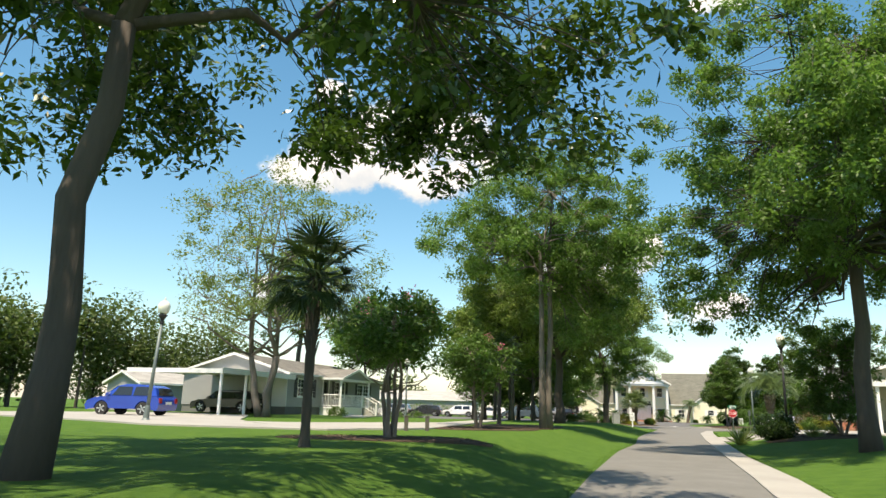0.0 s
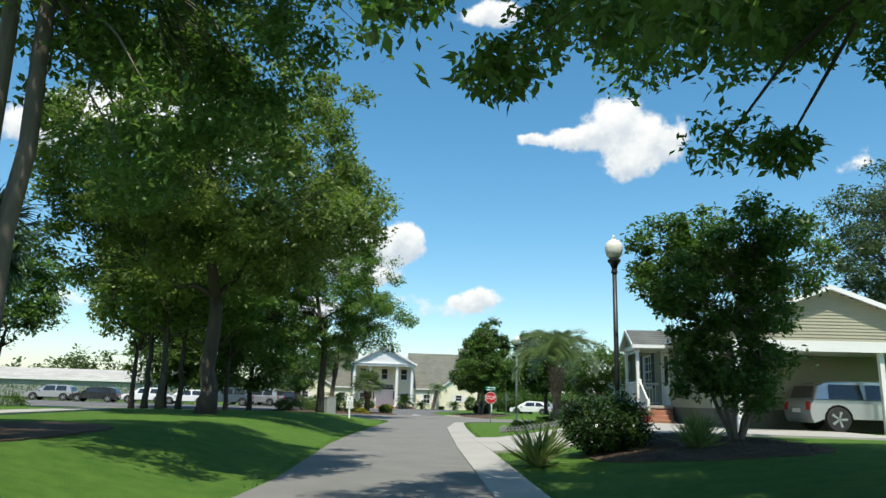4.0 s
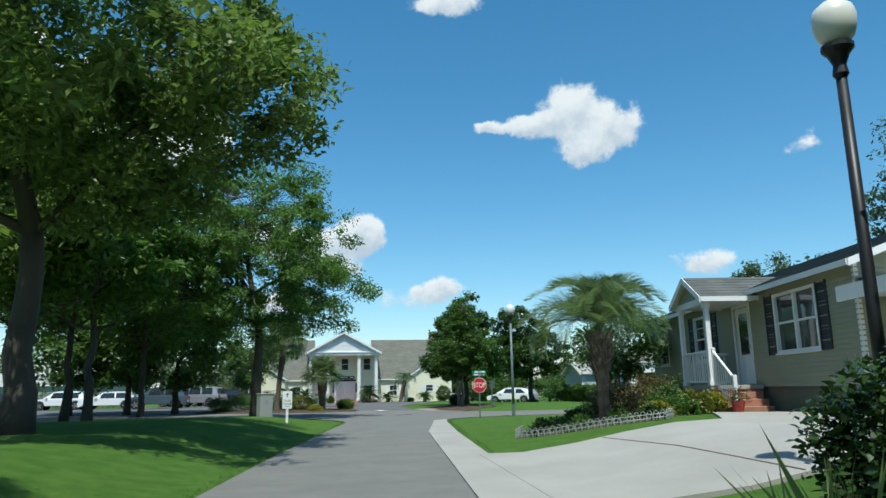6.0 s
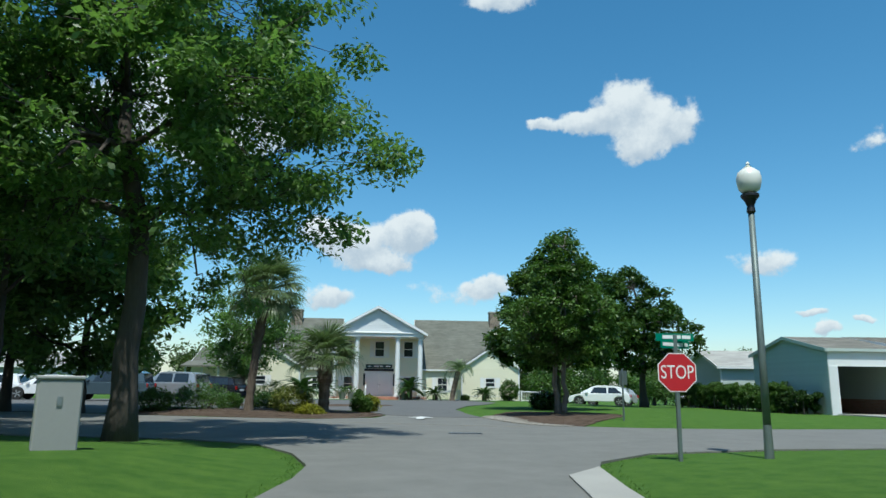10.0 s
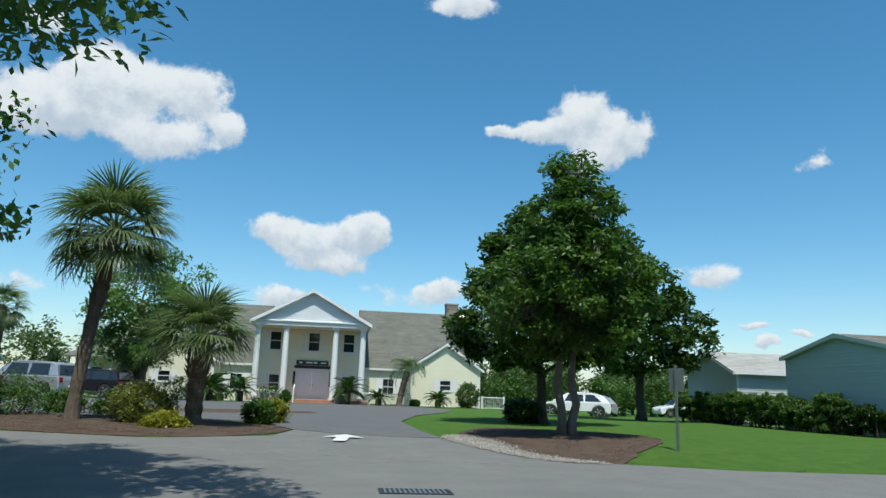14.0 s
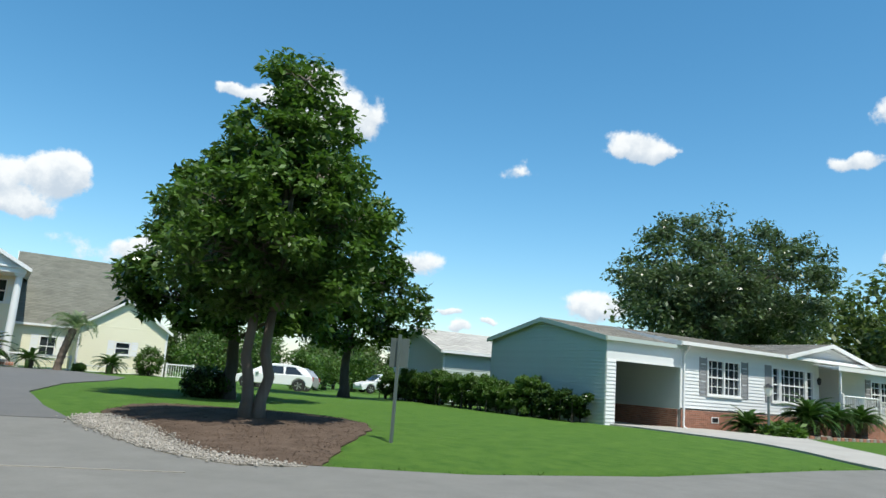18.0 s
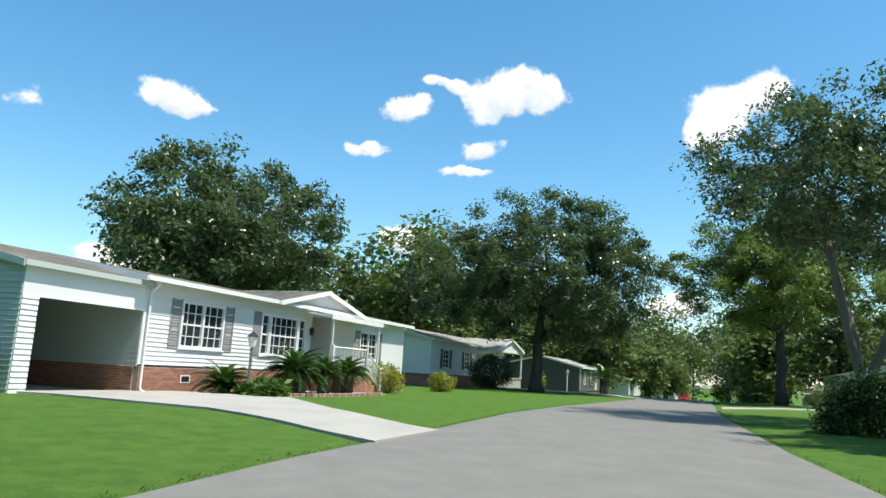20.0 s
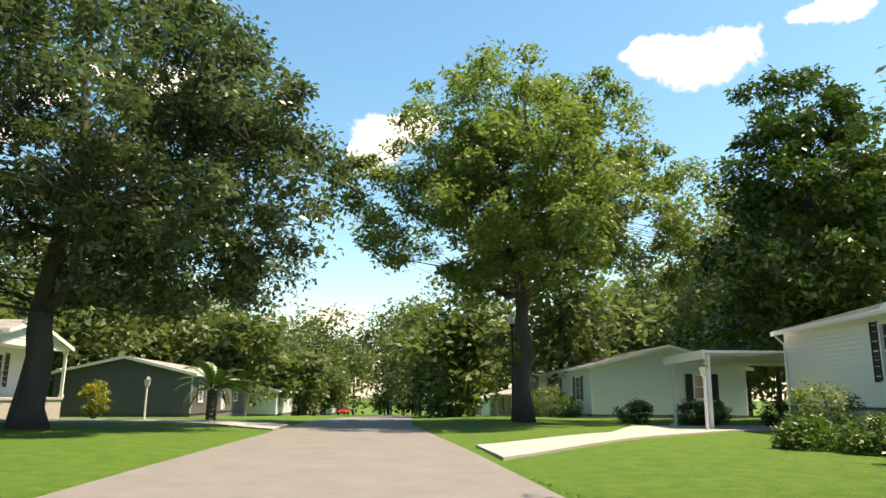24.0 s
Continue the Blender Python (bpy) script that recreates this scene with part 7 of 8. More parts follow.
# ---- shrubs and hedges ----
shrub("dense dark evergreen shrub by the street lamp", 13.75, 29.1, 0.92, 1.3, LEAF_HOLLY, 15000, 0.075, 1)
for i, (x, y, r, h, m) in enumerate([(20.5, 73.4, 0.45, 0.8, LEAF_SHRUB), (21.0, 74.2, 0.5, 0.75, LEAF_YELLOW), (14.3, 75.6, 1.35, 1.3, LEAF_SHRUB), (17.55, 72.3, 0.85, 1.1, LEAF_NANDINA), (18.1, 71.0, 0.55, 0.38, LEAF_YELLOW), (15.4, 77.2, 0.6, 0.75, LEAF_SHRUB), (16.9, 77.0, 0.9, 0.9, LEAF_MAG), (16.3, 100.4, 1.8, 2.0, LEAF_SHRUB), (12.5, 74.2, 0.8, 1.0, LEAF_SHRUB)]):
    shrub("rounded shrub in the mulch island", x, y, r, h, m, 6000, 0.08, 100 + i, group="island shrubs")
for i, (x, y, r, h, m) in enumerate([(17.1, 40.5, 0.4, 0.4, LEAF_HOLLY), (17.6, 39.8, 0.34, 0.36, LEAF_SHRUB), (18.3, 39.2, 0.35, 0.34, LEAF_SHRUB), (18.9, 38.9, 0.35, 0.34, LEAF_HOLLY), (19.5, 39.5, 0.4, 0.45, LEAF_YELLOW), (17.9, 41.3, 0.35, 0.28, LEAF_SHRUB), (18.9, 41.9, 0.4, 0.3, LEAF_SHRUB), (20.5, 39.9, 0.5, 0.55, LEAF_SHRUB), (21.2, 40.2, 0.5, 0.7, LEAF_NANDINA), (19.6, 41.3, 0.7, 0.9, LEAF_RED), (21.3, 41.4, 0.7, 0.8, LEAF_SHRUB), (22.6, 43.6, 1.0, 1.3, LEAF_RED), (24.2, 44.6, 1.1, 1.4, LEAF_SHRUB), (21.9, 40.4, 0.45, 0.6, LEAF_YELLOW), (23.6, 46.6, 1.1, 1.0, LEAF_SHRUB), (26.0, 47.4, 1.0, 1.1, LEAF_RED), (20.9, 42.6, 0.8, 1.0, LEAF_RED), (19.9, 42.9, 0.5, 0.4, LEAF_HOLLY)]):
    shrub("mixed flowering shrub in the corner bed", x, y, r, h, m, 2600, 0.075, 120 + i, group="corner bed shrubs")


def hedge(label, pts, w, h, leaves, seed, leaf=LEAF_SHRUB, size=0.09):
    rng = np.random.default_rng(seed)
    t = thing("hedge", label, "hedge")
    cs = []
    for (ax, ay), (bx, by) in zip(pts, pts[1:]):
        ln = math.hypot(bx - ax, by - ay)
        n = int(ln * h * 30)
        u = rng.uniform(0, 1, n)
        off = rng.uniform(-0.5, 0.5, n) * w
        z = rng.uniform(0.1, 1, n) ** 0.8 * h * (0.9 + 0.1 * np.sin(u * ln * 2.1))
        nx, ny = -(by - ay) / ln, (bx - ax) / ln
        cx, cy = ax + (bx - ax) * u + nx * off, ay + (by - ay) * u + ny * off
        cs.append(np.stack([cx, cy, land(cx, cy) + z], 1))
    c = np.concatenate(cs)
    v, f = leaf_quads(rng, c, np.full(len(c), max(1, leaves // len(c))), 0.19, size, 0.7, 0.0, 0.5)
    part("foliage", fast_mesh("foliage", v, f, leaf), leaf, t)
    s = Shape()
    for k in range(0, len(c), 6):
        g = at(c[k][0], c[k][1])
        s.tube([(c[k][0], c[k][1], g - 0.05), tuple(c[k])], [0.03, 0.01], 4)
    part("stem", s, BARK_DARK, t)["kind"] = "stuff"
    return t


hedge("clipped green hedge along the carport side", [(40.5, 70.0), (40.9, 72.4)], 0.9, 1.0, 34000, 1, LEAF_HOLLY)
hedge("clipped green hedge along the carport side", [(40.9, 72.2), (42.2, 77.6), (44.0, 84.0)], 1.3, 1.4, 130000, 2)
hedge("tall clipped hedge behind the parking lot", [(-38.0, 112.0), (-8.0, 106.0), (6.0, 100.5)], 1.4, 1.9, 9000, 3, size=0.2)

# ---- street lamps, signs, small street things ----
street_lamp(14.82, 30.37, "black iron street lamp with a frosted acorn globe", h=4.55)
street_lamp(23.14, 53.70, "grey-green street lamp with a frosted acorn globe", GREENGREY, 4.8, base=False)
street_lamp(81.2, 40.06, "black iron street lamp under the maple", h=4.6)
street_lamp(-10.5, 21.4, "grey street lamp beside the driveway", GREENGREY, 4.0, lean=3)
street_lamp(-3.5, 48.6, "slim street lamp before the grey home", GREENGREY, 4.1)


def stop_sign():
    x, y = 21.66, 53.95
    t = thing("stop_sign", "red octagonal stop sign with street blades on a steel post", "stop sign", x, y, at(x, y) - 0.05, 162)
    part("post", Shape().box(-0.03, -0.03, 0, 0.03, 0.03, 2.02), GREENGREY, t, bevel=0.006)
    zc, r = 1.42, 0.33
    octo = lambda rr: [(rr * math.cos(radians(22.5 + 45 * k)), zc + rr * math.sin(radians(22.5 + 45 * k))) for k in range(8)]
    plate = part("plate", Shape().prism(octo(r), 1, 0.034, 0.038), SIGN_WHITE, t)
    part("face", Shape().prism(octo(r * 0.95), 1, 0.0385, 0.0405), SIGN_RED, plate)
    letters("STOP", 0.27, SIGN_WHITE, plate, Matrix.Translation((0, 0.042, zc - 0.005)) @ Matrix.Rotation(math.pi, 4, "Z") @ Matrix.Rotation(math.pi / 2, 4, "X") @ Matrix.Diagonal((0.82, 1.12, 1, 1)))
    for z, turn, bars in ((1.98, 3, ((-0.2, 0.1), (0.12, 0.26))), (1.86, 28, ((-0.27, -0.02), (0.02, 0.17), (0.2, 0.28)))):
        bl = part("street_blade", Shape().box(-0.31, -0.004, z - 0.06, 0.31, 0.004, z + 0.06), SIGN_GREEN, t, at=Matrix.Rotation(radians(turn), 4, "Z"))
        s = Shape()
        for a, b in bars:
            s.box(-b, 0.0045, z - 0.025, -a, 0.006, z + 0.03)
        part("name_bar", s, SIGN_WHITE, bl)
    part("bracket", Shape().box(-0.05, -0.02, 1.78, 0.05, 0.02, 1.81), GALV, t)


stop_sign()


def sales_sign():
    x, y = 12.8, 49.8
    t = thing("sales_sign", "white post sign with an arrow pointing ahead", "sign", x, y, at(x, y) - 0.05, 164)
    part("post", Shape().box(-0.04, -0.04, 0, 0.04, 0.04, 0.62), WHITE, t, bevel=0.006)
    b = part("panel", Shape().box(-0.155, 0.02, 0.5, 0.155, 0.05, 1.07), SIGN_WHITE, t, bevel=0.006)
    face = Matrix.Translation((0, 0.053, 0)) @ Matrix.Rotation(math.pi, 4, "Z") @ Matrix.Rotation(math.pi / 2, 4, "X")
    letters("SALES", 0.095, INK, b, face @ Matrix.Translation((0, 0.755, 0)))
    letters("OFFICE", 0.088, INK, b, face @ Matrix.Translation((0, 0.645, 0)))
    s = Shape().box(-0.012, 0.051, 0.87, 0.012, 0.054, 0.95).prism([(-0.045, 0.94), (0.045, 0.94), (0.0, 1.01)], 1, 0.051, 0.054)
    part("arrow", s, INK, b)
    part("small_print", Shape().box(-0.09, 0.051, 0.56, 0.09, 0.054, 0.575), INK, b)


sales_sign()
u = thing("utility_pedestal", "pale grey utility cabinet on the lawn", "utility box", 12.73, 54.6, at(12.73, 54.6) - 0.05, 14)
part("cabinet", Shape().box(-0.26, -0.2, 0, 0.26, 0.2, 0.93), GREY_SIDING, u, bevel=0.02)
part("lid", Shape().box(-0.28, -0.22, 0.93, 0.28, 0.22, 0.98), GREY_SIDING, u, bevel=0.015)
part("latch", Shape().box(-0.03, -0.215, 0.6, 0.03, -0.2, 0.72), GALV, u)

p = thing("road_sign", "small sign seen edge-on atop a galvanised post", "sign", 27.5, 64.9, at(27.5, 64.9) - 0.05, 25)
part("post", Shape().box(-0.025, -0.02, 0, 0.025, 0.02, 1.72), GREENGREY, p)
part("panel", Shape().box(0.02, -0.16, 1.2, 0.026, 0.16, 1.66), GREENGREY, p, bevel=0.002)

d = thing("drain_grate", "rusty iron storm drain grate set in the road", "drain", 20.55, 60.85, 0.028, -14)
part("frame", Shape().box(-0.40, -0.20, -0.02, 0.40, -0.16, 0.0).box(-0.40, 0.16, -0.02, 0.40, 0.20, 0.0).box(-0.40, -0.16, -0.02, -0.36, 0.16, 0.0).box(0.36, -0.16, -0.02, 0.40, 0.16, 0.0), IRON, d)
part("pit", Shape().box(-0.36, -0.16, -0.02, 0.36, 0.16, -0.004), INK, d)
for i in range(13):
    part("bar", Shape().box(-0.34 + i * 0.054, -0.155, -0.004, -0.318 + i * 0.054, 0.155, 0.004), GALV, d)

m = Shape().prism([(-0.45, 0.0), (0.45, 0.0), (0.0, 0.95)], 2, 0.0, 0.004).prism([(-0.14, -1.15), (0.14, -1.15), (0.14, -0.001), (-0.14, -0.001)], 2, 0.0, 0.004)
a = solid("road_arrow", m, PAINT_WHITE, "white painted arrow on the forecourt asphalt", "road marking")
a.matrix_basis = pose(21.75, 68.9, 0.05, 0, 0, -18)

for x, y in ((-1.8, 20.2), (-1.15, 20.45)):
    b = thing("bollard", "short weathered wooden post at the path edge", "bollard", x, y, at(x, y) - 0.03, 10, "path posts")
    part("post", Shape().box(-0.06, -0.06, 0, 0.06, 0.06, 0.46), WOOD_DARK, b, bevel=0.012)
    part("cap", Shape().box(-0.07, -0.07, 0.46, 0.07, 0.07, 0.49), WOOD_DARK, b, bevel=0.008)


# scalloped wire edging round the corner bed
sheet("mulch_bed", [(16.6, 40.7), (17.0, 40.0), (17.85, 39.15), (18.8, 38.5), (19.5, 39.0), (21.2, 40.4), (22.6, 41.8), (24.6, 44.0), (27.0, 47.0), (26.6, 49.4), (24.0, 48.8), (22.0, 46.0), (19.6, 43.2), (17.4, 41.6)], MULCH, 0.04, "dark mulch bed round the pindo palm", "mulch bed", 1.0)
EDGE = [(17.1, 41.5), (16.45, 40.67), (16.9, 39.9), (17.8, 39.0), (18.8, 38.3), (19.35, 38.75)]
e = thing("garden_edging", "low scalloped white wire edging round the bed", "garden edging")
for (ax, ay), (bx, by) in zip(EDGE, EDGE[1:]):
    for gap, tall, wide, shift in ((0.13, 0.21, 0.13, 0.0), (0.13, 0.12, 0.09, 0.5)):
        n = max(2, int(math.hypot(bx - ax, by - ay) / gap))
        for i in range(n):
            t0 = (i + shift) / n
            x0, y0, x1, y1 = ax + (bx - ax) * t0, ay + (by - ay) * t0, ax + (bx - ax) * (t0 + wide / gap / n), ay + (by - ay) * (t0 + wide / gap / n)
            z = at(x0, y0)
            pts = [(x0 + (x1 - x0) * (0.5 - 0.5 * math.cos(k * math.pi / 6)), y0 + (y1 - y0) * (0.5 - 0.5 * math.cos(k * math.pi / 6)), z + 0.01 + tall * math.sin(k * math.pi / 6) ** 0.7) for k in range(7)]
            part("hoop", Shape().tube(pts, [0.007] * 7, 5), GALV_WHITE, e)
    for lift in (0.07, 0.15):
        part("wire", Shape().tube([(ax, ay, at(ax, ay) + lift), (bx, by, at(bx, by) + lift)], [0.009, 0.009], 5), GALV_WHITE, e)


def pot_plant(label, x, y, z, r, h, pot, leaf, seed, spiky=True):
    t = thing("potted_plant", label, "potted plant", x, y, z, 0)
    part("pot", Shape().lathe([(r * 0.65, 0), (r * 0.8, h * 0.5), (r, h), (r * 0.86, h), (r * 0.8, h * 0.85)], 16), pot, t, smooth=False)
    rng = np.random.default_rng(seed)
    v, f = leaf_quads(rng, np.array([(0, 0, h * 1.25)]), np.array([160]), r * 1.5, r * 1.1 if spiky else r * 0.5, 0.9, -0.3, 0.16 if spiky else 0.5)
    part("foliage", fast_mesh("foliage", v, f, leaf), leaf, t)


pot_plant("red glazed pot with a spiky plant beside the steps", 21.8, 39.35, at(21.8, 39.35), 0.16, 0.3, RED_POT, LEAF_RED, 3)
for u, v, k in ((-5.6, -0.9, 1), (-1.4, -0.7, 2), (-6.3, -1.2, 3)):
    x, y = club_at(u, v)
    pot_plant("stone planter with a small evergreen at the portico", x, y, at(x, y) if v < -0.6 else 0.3, 0.32, 0.55, GREY_POT, LEAF_SHRUB, k, False)

# ---- front bed of the white home ----
sheet("mulch_bed", [(45.4, 68.2), (45.9, 66.4), (48.0, 64.7), (52.4, 63.6), (54.0, 64.0), (52.6, 66.4), (47.0, 67.8)], GRAVEL, 0.04, "pale gravel bed before the porch", "gravel bed", 1.0)
EDG2 = [(45.9, 66.3), (48.0, 64.6), (50.2, 64.0), (52.4, 63.5)]
e2 = thing("bed_border", "low border of pale and brick-red edging stones", "bed border")
for (ax, ay), (bx, by) in zip(EDG2, EDG2[1:]):
    n = int(math.hypot(bx - ax, by - ay) / 0.22)
    for i in range(n):
        cx, cy = ax + (bx - ax) * (i + 0.5) / n, ay + (by - ay) * (i + 0.5) / n
        ang = math.degrees(math.atan2(by - ay, bx - ax))
        part("edging_stone", Shape().box(-0.1, -0.05, 0, 0.1, 0.05, 0.13), GRAVEL if i % 2 else BRICK_OBJ, e2, bevel=0.012, at=pose(cx, cy, at(cx, cy) - 0.02, 0, 0, ang))
yard_lamp(45.9, 66.0, 1.8, GREENGREY)
yard_lamp(85.2, 55.0, 1.75)
yard_lamp(71.0, 38.4, 2.1)
shrub("spiky green lilies round the lantern post", 46.2, 65.6, 0.7, 0.5, LEAF_SHRUB, 3200, 0.2, 200)
shrub("golden shrub at the porch end", 55.6, 63.9, 0.75, 1.3, LEAF_YELLOW, 3000, 0.08, 201)
shrub("golden shrub at the porch end", 57.0, 64.4, 0.7, 1.5, LEAF_YELLOW, 3000, 0.08, 202)
for x in (62.0, 63.6):
    shrub("golden shrub beside the carport lawn", x, 62.5, 0.7, 1.1, LEAF_YELLOW, 3000, 0.08, int(x * 7))
x, y = club_at(7.0, -1.2)
shrub("ferny evergreen at the corner of the clubhouse wing", x, y, 0.85, 1.9, LEAF_SHRUB, 4000, 0.14, 260)
shrub("dark clipped evergreen before the porch", 78.4, 60.8, 1.8, 2.7, LEAF_HOLLY, 16000, 0.11, 203)
shrub("light green shrub beside the porch", 88.2, 57.2, 0.7, 1.9, LEAF_YELLOW, 3000, 0.1, 204)
for i, (x, y, r, h, m) in enumerate([(77.8, 36.2, 0.85, 1.05, LEAF_MAG), (75.6, 35.2, 0.8, 1.1, LEAF_MAG), (73.4, 33.0, 0.8, 1.1, LEAF_MAG), (76.8, 33.2, 0.8, 1.1, LEAF_MAG), (64.0, 41.8, 0.8, 0.7, LEAF_SHRUB), (62.6, 41.5, 0.9, 0.8, LEAF_SHRUB), (66.0, 39.2, 0.85, 1.6, LEAF_MAPLE), (60.6, 43.0, 0.7, 0.9, LEAF_SHRUB), (86.0, 34.6, 0.9, 1.3, LEAF_SHRUB), (89.0, 34.0, 1.2, 2.0, LEAF_LIGHT), (93.0, 33.0, 1.0, 1.2, LEAF_SHRUB)]):
    shrub("rounded clipped shrub before the homes", x, y, r, h, m, 4000, 0.09, 210 + i, group="front yard shrubs")
shrub("dark dense shrub in the shade of the magnolia", 29.9, 75.7, 0.75, 0.95, LEAF_HOLLY, 9000, 0.08, 229)
shrub("large glossy shrub beside the street", 46.4, 49.3, 1.5, 1.75, LEAF_HOLLY, 26000, 0.085, 230)
shrub("low shrub along the grey home", -4.6, 54.5, 0.8, 0.7, LEAF_SHRUB, 2500, 0.09, 231)
shrub("low shrub along the grey home", -3.4, 60.5, 1.0, 0.9, LEAF_SHRUB, 2500, 0.09, 232)
shrub("low shrub along the grey home", -8.4, 48.8, 0.8, 0.7, LEAF_SHRUB, 2500, 0.09, 233)
for i, (u, v, r, h) in enumerate([(-9.2, -1.6, 0.8, 1.2), (-11.4, -2.2, 1.2, 1.5), (-14.0, -3.0, 1.3, 1.3), (-17.0, -3.0, 1.2, 1.4), (-12.6, -5.4, 1.0, 1.0), (3.4, -1.4, 0.35, 0.5), (-5.0, -1.5, 0.4, 0.9)]):
    x, y = club_at(u, v)
    shrub("evergreen shrub before the clubhouse", x, y, r, h, LEAF_SHRUB, 3000, 0.1, 240 + i, group="clubhouse shrubs")
for i, (x, y, s) in enumerate([(11.9, 28.5, 0.75), (14.4, 27.2, 0.5), (16.8, 30.2, 0.5)]):
    rng = np.random.default_rng(260 + i)
    t = thing("grass_tuft", "clump of long arching ornamental grass", "grass clump", x, y, at(x, y), group="grass clumps")
    v, f = leaf_quads(rng, np.array([(0, 0, 0.02)]), np.array([220]), 0.16, s, 0.2, -1.1, 0.05)
    part("foliage", fast_mesh("foliage", v, f, LEAF_LIGHT), LEAF_LIGHT, t)

# ---- cars ----
car("small blue hatchback parked on the driveway", -15.6, 31.8, 172, CAR_BLUE, 3.75, 1.72, 1.44, False)
car("dark pickup parked in the open carport", -15.6, 46.8, 165, CAR_BLACK, 4.8, 1.85, 1.5)
car("white crossover parked beyond the magnolia", 43.8, 94.4, 144, CAR_WHITE, 4.75, 1.9, 1.58, sleek=True)
car("silver car parked behind the white one", 46.1, 96.7, 144, CAR_SILVER, 4.5, 1.85, 1.55, sleek=True)
car("white sport utility parked past the far magnolia", 60.2, 103.4, 166, CAR_WHITE, 4.6, 1.85, 1.66)
car("white car parked by the hedge", 65.4, 100.6, 166, CAR_WHITE, 4.5, 1.85, 1.5)
car("white saloon in the parking row", 5.0, 94.0, 172, CAR_WHITE, 4.6, 1.85, 1.5)
car("slate-blue sport utility in the parking row", 8.9, 90.2, 168, CAR_SLATE, 4.8, 1.95, 1.75)
car("silver sport utility in the parking row", 12.2, 92.2, 150, CAR_SILVER, 4.6, 1.9, 1.72)
car("dark car in the parking row", 14.6, 95.4, 150, CAR_BLACK, 4.5, 1.8, 1.5)
car("dark red car in the parking row", 11.0, 97.8, 160, CAR_BLACK, 4.5, 1.8, 1.5)
car("white car in the parking row", 1.0, 97.0, 168, CAR_WHITE, 4.6, 1.85, 1.6)
car("dark car in the parking row", -3.6, 96.4, 168, CAR_BLACK, 4.6, 1.85, 1.5)
car("silver car in the parking row", -8.0, 99.0, 168, CAR_SILVER, 4.6, 1.85, 1.6)
car("bright red car on a driveway down the street", 147.0, 42.4, 165, CAR_RED, 4.6, 1.85, 1.55)
car("white car on a driveway down the street", 139.0, 44.5, 165, CAR_WHITE, 4.6, 1.85, 1.55)
car("red car far down the street", 172.0, 27.5, 165, CAR_RED, 4.6, 1.85, 1.5)
car("pale car under the beige home's carport", 25.6, 33.2, -21, CAR_SILVER, 4.5, 1.8, 1.5)

# ---- far woods ----
def band(n, x0, y0, x1, y1, wide, h0, h1, seed):
    rng = random.Random(seed)
    out = []
    for i in range(n):
        t = (i + rng.random()) / n
        h = rng.uniform(h0, h1)
        out.append((x0 + (x1 - x0) * t + rng.uniform(-wide, wide), y0 + (y1 - y0) * t + rng.uniform(-wide, wide), h, h * rng.uniform(0.28, 0.42)))
    return out


woods("dark mixed wood behind the grey home", band(34, -80, 30, -34, 112, 6, 12, 16, 1), 1, leaves=16000, size=0.6)
woods("low tree line beyond the parking lot", band(34, -90, 150, 30, 150, 6, 6, 9, 2), 2, leaves=6000, size=0.6)
woods("green trees beyond the clubhouse grounds", band(40, 42, 124, 140, 112, 6, 5, 7.5, 3), 3, leaves=24000, size=0.42)
woods("small leafy trees round the parking court", [(45.5, 108, 5.2, 2.4), (49.5, 106, 4.6, 2.0), (52.6, 104.5, 3.4, 1.6), (56.6, 108, 4.2, 2.2), (61.5, 109, 4.0, 2.3), (66, 106.5, 3.6, 2.0), (70, 104, 3.8, 2.2), (40.5, 110, 6.0, 2.6), (75, 103, 4.4, 2.4)], 12, LEAF_SHRUB, 20000, 0.26)
woods("tall trees behind the white home", band(26, 76, 86, 150, 62, 6, 14, 18, 4), 4, leaves=12000, size=0.7)
woods("tall dark wood behind the homes", band(40, 64, 12, 160, -12, 5, 16, 22, 5), 5, leaves=26000, size=0.72)
woods("bright green trees closing the street", band(26, 195, -30, 222, 48, 8, 19, 25, 6), 6, LEAF_FAR, 15000, 1.1)
woods("roadside trees down the street", [(93, 31, 13, 4.6), (100, 36, 9, 3.2), (104, 32.5, 14, 4.8), (110, 33, 9, 3.4), (116, 29.5, 11, 4), (124, 26, 10, 4), (138, 22, 11, 4), (152, 17, 11, 4.2), (170, 11, 17, 6), (130, 28, 15, 5), (144, 24, 16, 5.5), (158, 17, 17, 6), (112, 49.5, 9, 3.4), (118, 50.5, 11, 4), (124, 49, 10, 4), (130, 45, 9, 3.4), (148, 39, 10, 4), (168, 32, 11, 4.4), (140, 40, 8, 3.0), (160, 33, 9, 3.6), (180, 24, 15, 5.5), (134, 50, 15, 5), (150, 45, 16, 5.5), (166, 38, 16, 5.5), (184, 33, 18, 6), (196, 22, 17, 6.5), (190, 14, 18, 6.5)], 7, leaves=16000, size=0.7)
woods("low thicket at the end of the street", band(16, 212, -22, 228, 30, 3, 5, 8, 9), 9, leaves=9000, size=0.6)
woods("leafy trees behind the low brown home", band(18, 90, 68, 150, 52, 3, 13, 16, 8), 8, leaves=16000, size=0.65)
low = home("long low building with a pale roof beyond the hedge", (-30.0, 122.0), -8, 34.0, 9.0, 0.3, 2.6, 1.4, GREY_SIDING, SHINGLE_LIGHT, DARK_IN, [], name="low_building", group="", board_step=0.4, tab=(2.0, 0.5))

def within(x, y, poly):
    hit = np.zeros(x.shape, bool)
    for (ax, ay), (bx, by) in zip(poly, poly[1:] + poly[:1]):
        hit ^= ((ay > y) != (by > y)) & (x < (bx - ax) * (y - ay) / (by - ay + 1e-12) + ax)
    return hit


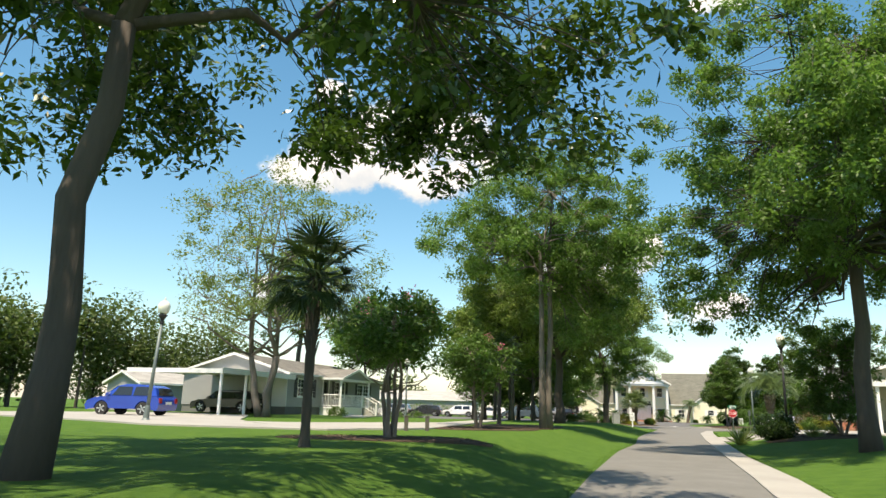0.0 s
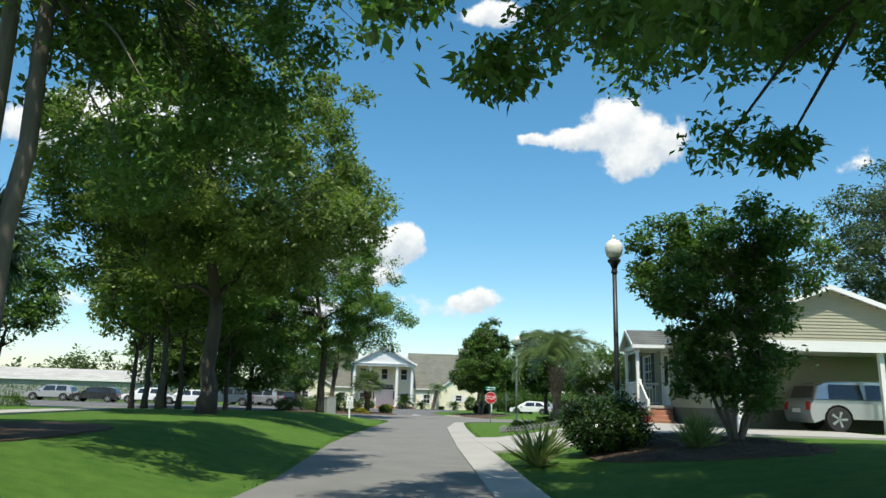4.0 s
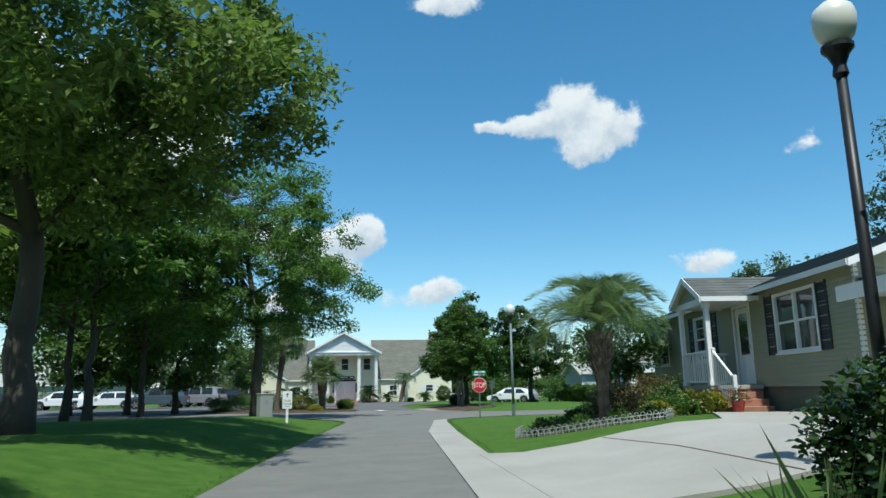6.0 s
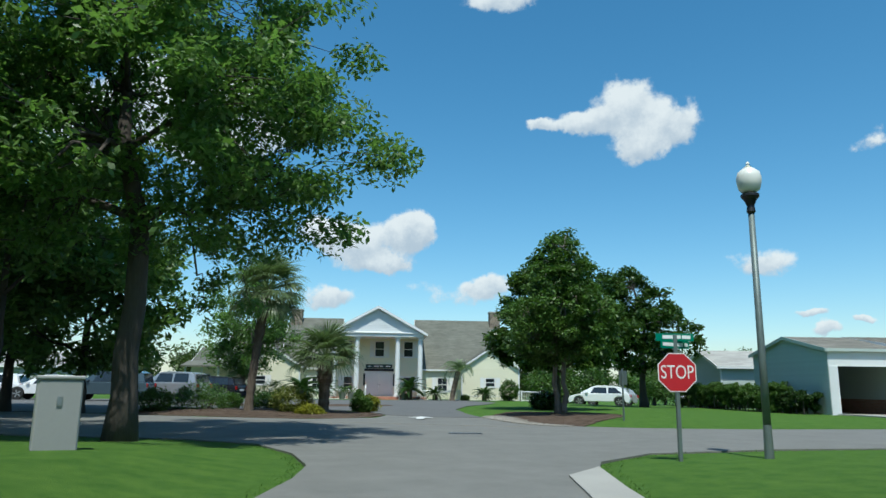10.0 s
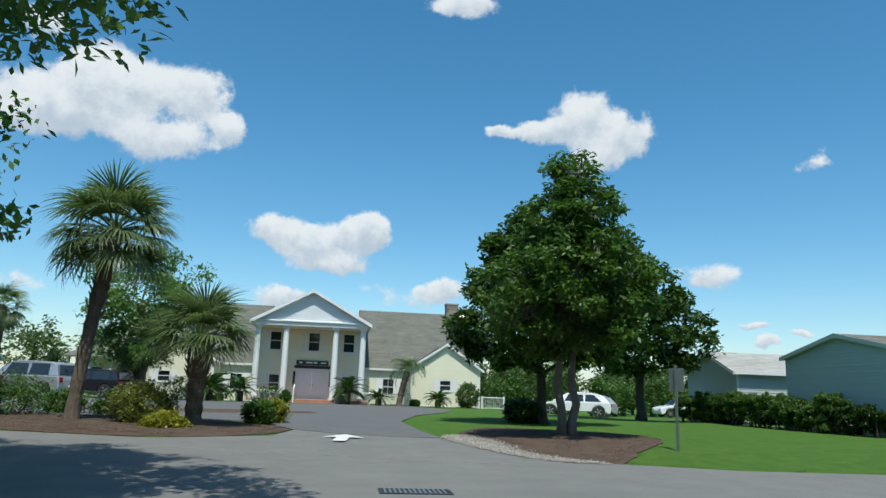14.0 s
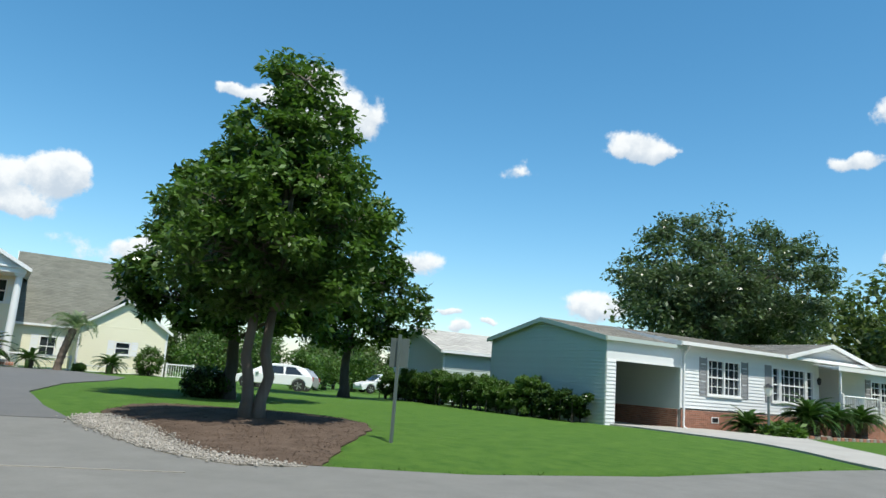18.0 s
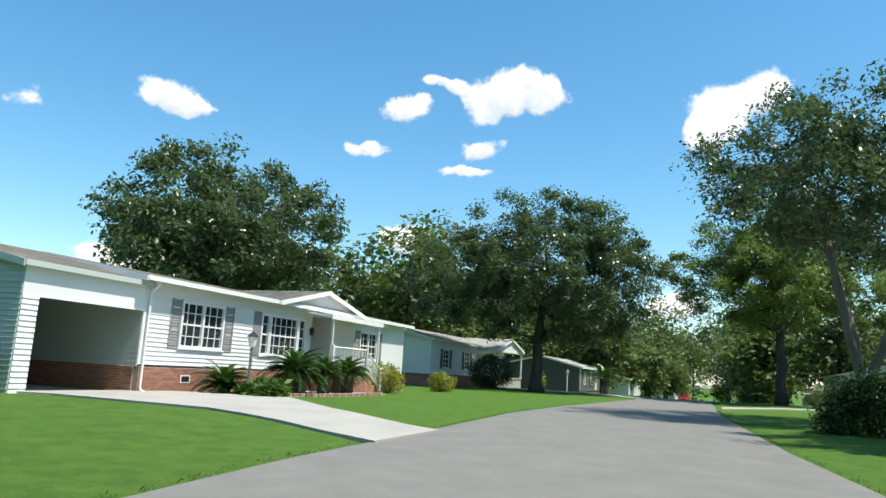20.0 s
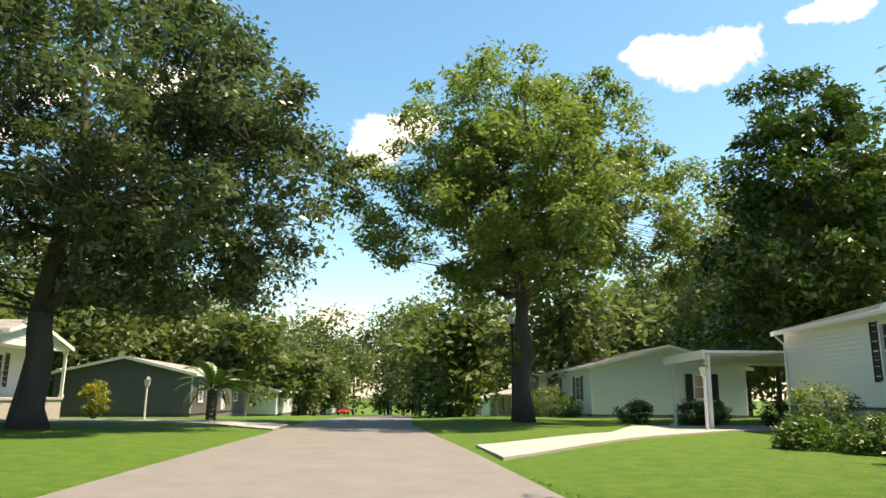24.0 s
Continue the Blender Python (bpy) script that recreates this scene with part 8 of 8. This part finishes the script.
# ---- loose bark chips and gravel stones on the beds beside the street ----
def litter(name, label, category, polys, per, size, material, seed, lift, stone=False):
    rng = np.random.default_rng(seed)
    cs = []
    for poly in polys:
        a = np.array(poly)
        (x0, y0), (x1, y1) = a.min(0) - 0.12, a.max(0) + 0.12
        n = int((x1 - x0) * (y1 - y0) * per)
        x, y = rng.uniform(x0, x1, n), rng.uniform(y0, y1, n)
        jx, jy = x + rng.normal(size=n) * 0.1, y + rng.normal(size=n) * 0.1
        ok = within(jx, jy, poly)
        cs.append(np.stack([x[ok], y[ok], land(x[ok], y[ok]) + lift], 1))
    c = np.concatenate(cs)
    if stone:
        k = len(c)
        r = size * rng.uniform(0.5, 1.3, (k, 1, 1))
        form = np.array([(1, 0, 0), (0, 1, 0), (-1, 0, 0), (0, -1, 0), (0, 0, 0.7), (0, 0, -0.4)], float)[None]
        v = (c[:, None] + form * r * rng.uniform(0.7, 1.3, (k, 6, 1))).reshape(-1, 3)
        tri = np.array([(0, 1, 4), (1, 2, 4), (2, 3, 4), (3, 0, 4), (1, 0, 5), (2, 1, 5), (3, 2, 5), (0, 3, 5)])
        f = (np.arange(k)[:, None, None] * 6 + tri[None]).reshape(-1, 3)
    else:
        v, f = leaf_quads(rng, c, np.ones(len(c), int), 0.02, size, 0.5, 0.0, 0.4)
        q = v.reshape(-1, 4, 3)
        q[:, :, 2] = c[:, None, 2] + (q[:, :, 2] - c[:, None, 2]) * 0.22
        v = q.reshape(-1, 3)
    t = thing(name, label, category, kind="stuff")
    part("pieces", fast_mesh("pieces", v, f, material), material, t)


litter("bark_chips", "loose brown bark chips strewn on the beds", "mulch", [MAG_BED, ISLAND], 480, 0.055, CHIP, 5, 0.05)
litter("gravel_stones", "loose pale gravel stones at the road edge", "gravel", [VERGE], 700, 0.022, PEBBLE, 6, 0.04, True)
litter("bark_chips", "loose brown bark chips round the lawn trees", "mulch", [blob(-1.9, 13.9, 2.2, 1.3, seed=3), blob(0.9, 24.6, 2.6, 2.0, turn=50, seed=4), blob(15.2, 28.2, 2.2, 3.0, turn=-20, seed=6)], 380, 0.075, CHIP, 7, 0.04)

# ---- grass blades at the lawn edges nearest the street ----
def grass_blades():
    rng = np.random.default_rng(9)
    n = 1600000
    x, y = rng.uniform(-12, 62, n), rng.uniform(2, 76, n)
    d, inside = road_distance(x, y)
    ok = ~inside & (d > 0.03) & (rng.uniform(0, 1, n) < np.clip((0.28 - d) / 0.1, 0, 1))
    x, y = x[ok], y[ok]
    bare = np.zeros(x.shape, bool)
    for poly in COVERS:
        bare |= within(x, y, poly)
    x, y = x[~bare][:40000], y[~bare][:40000]
    v, f = leaf_quads(rng, np.stack([x, y, land(x, y) - 0.008], 1), np.ones(len(x), int), 0.02, 0.055, 0.05, -0.35, 0.2)
    t = thing("lawn_blades", "short mown grass blades along the street edge", "grass", kind="stuff")
    part("blades", fast_mesh("blades", v, f, GRASS_BLADE), GRASS_BLADE, t)


grass_blades()
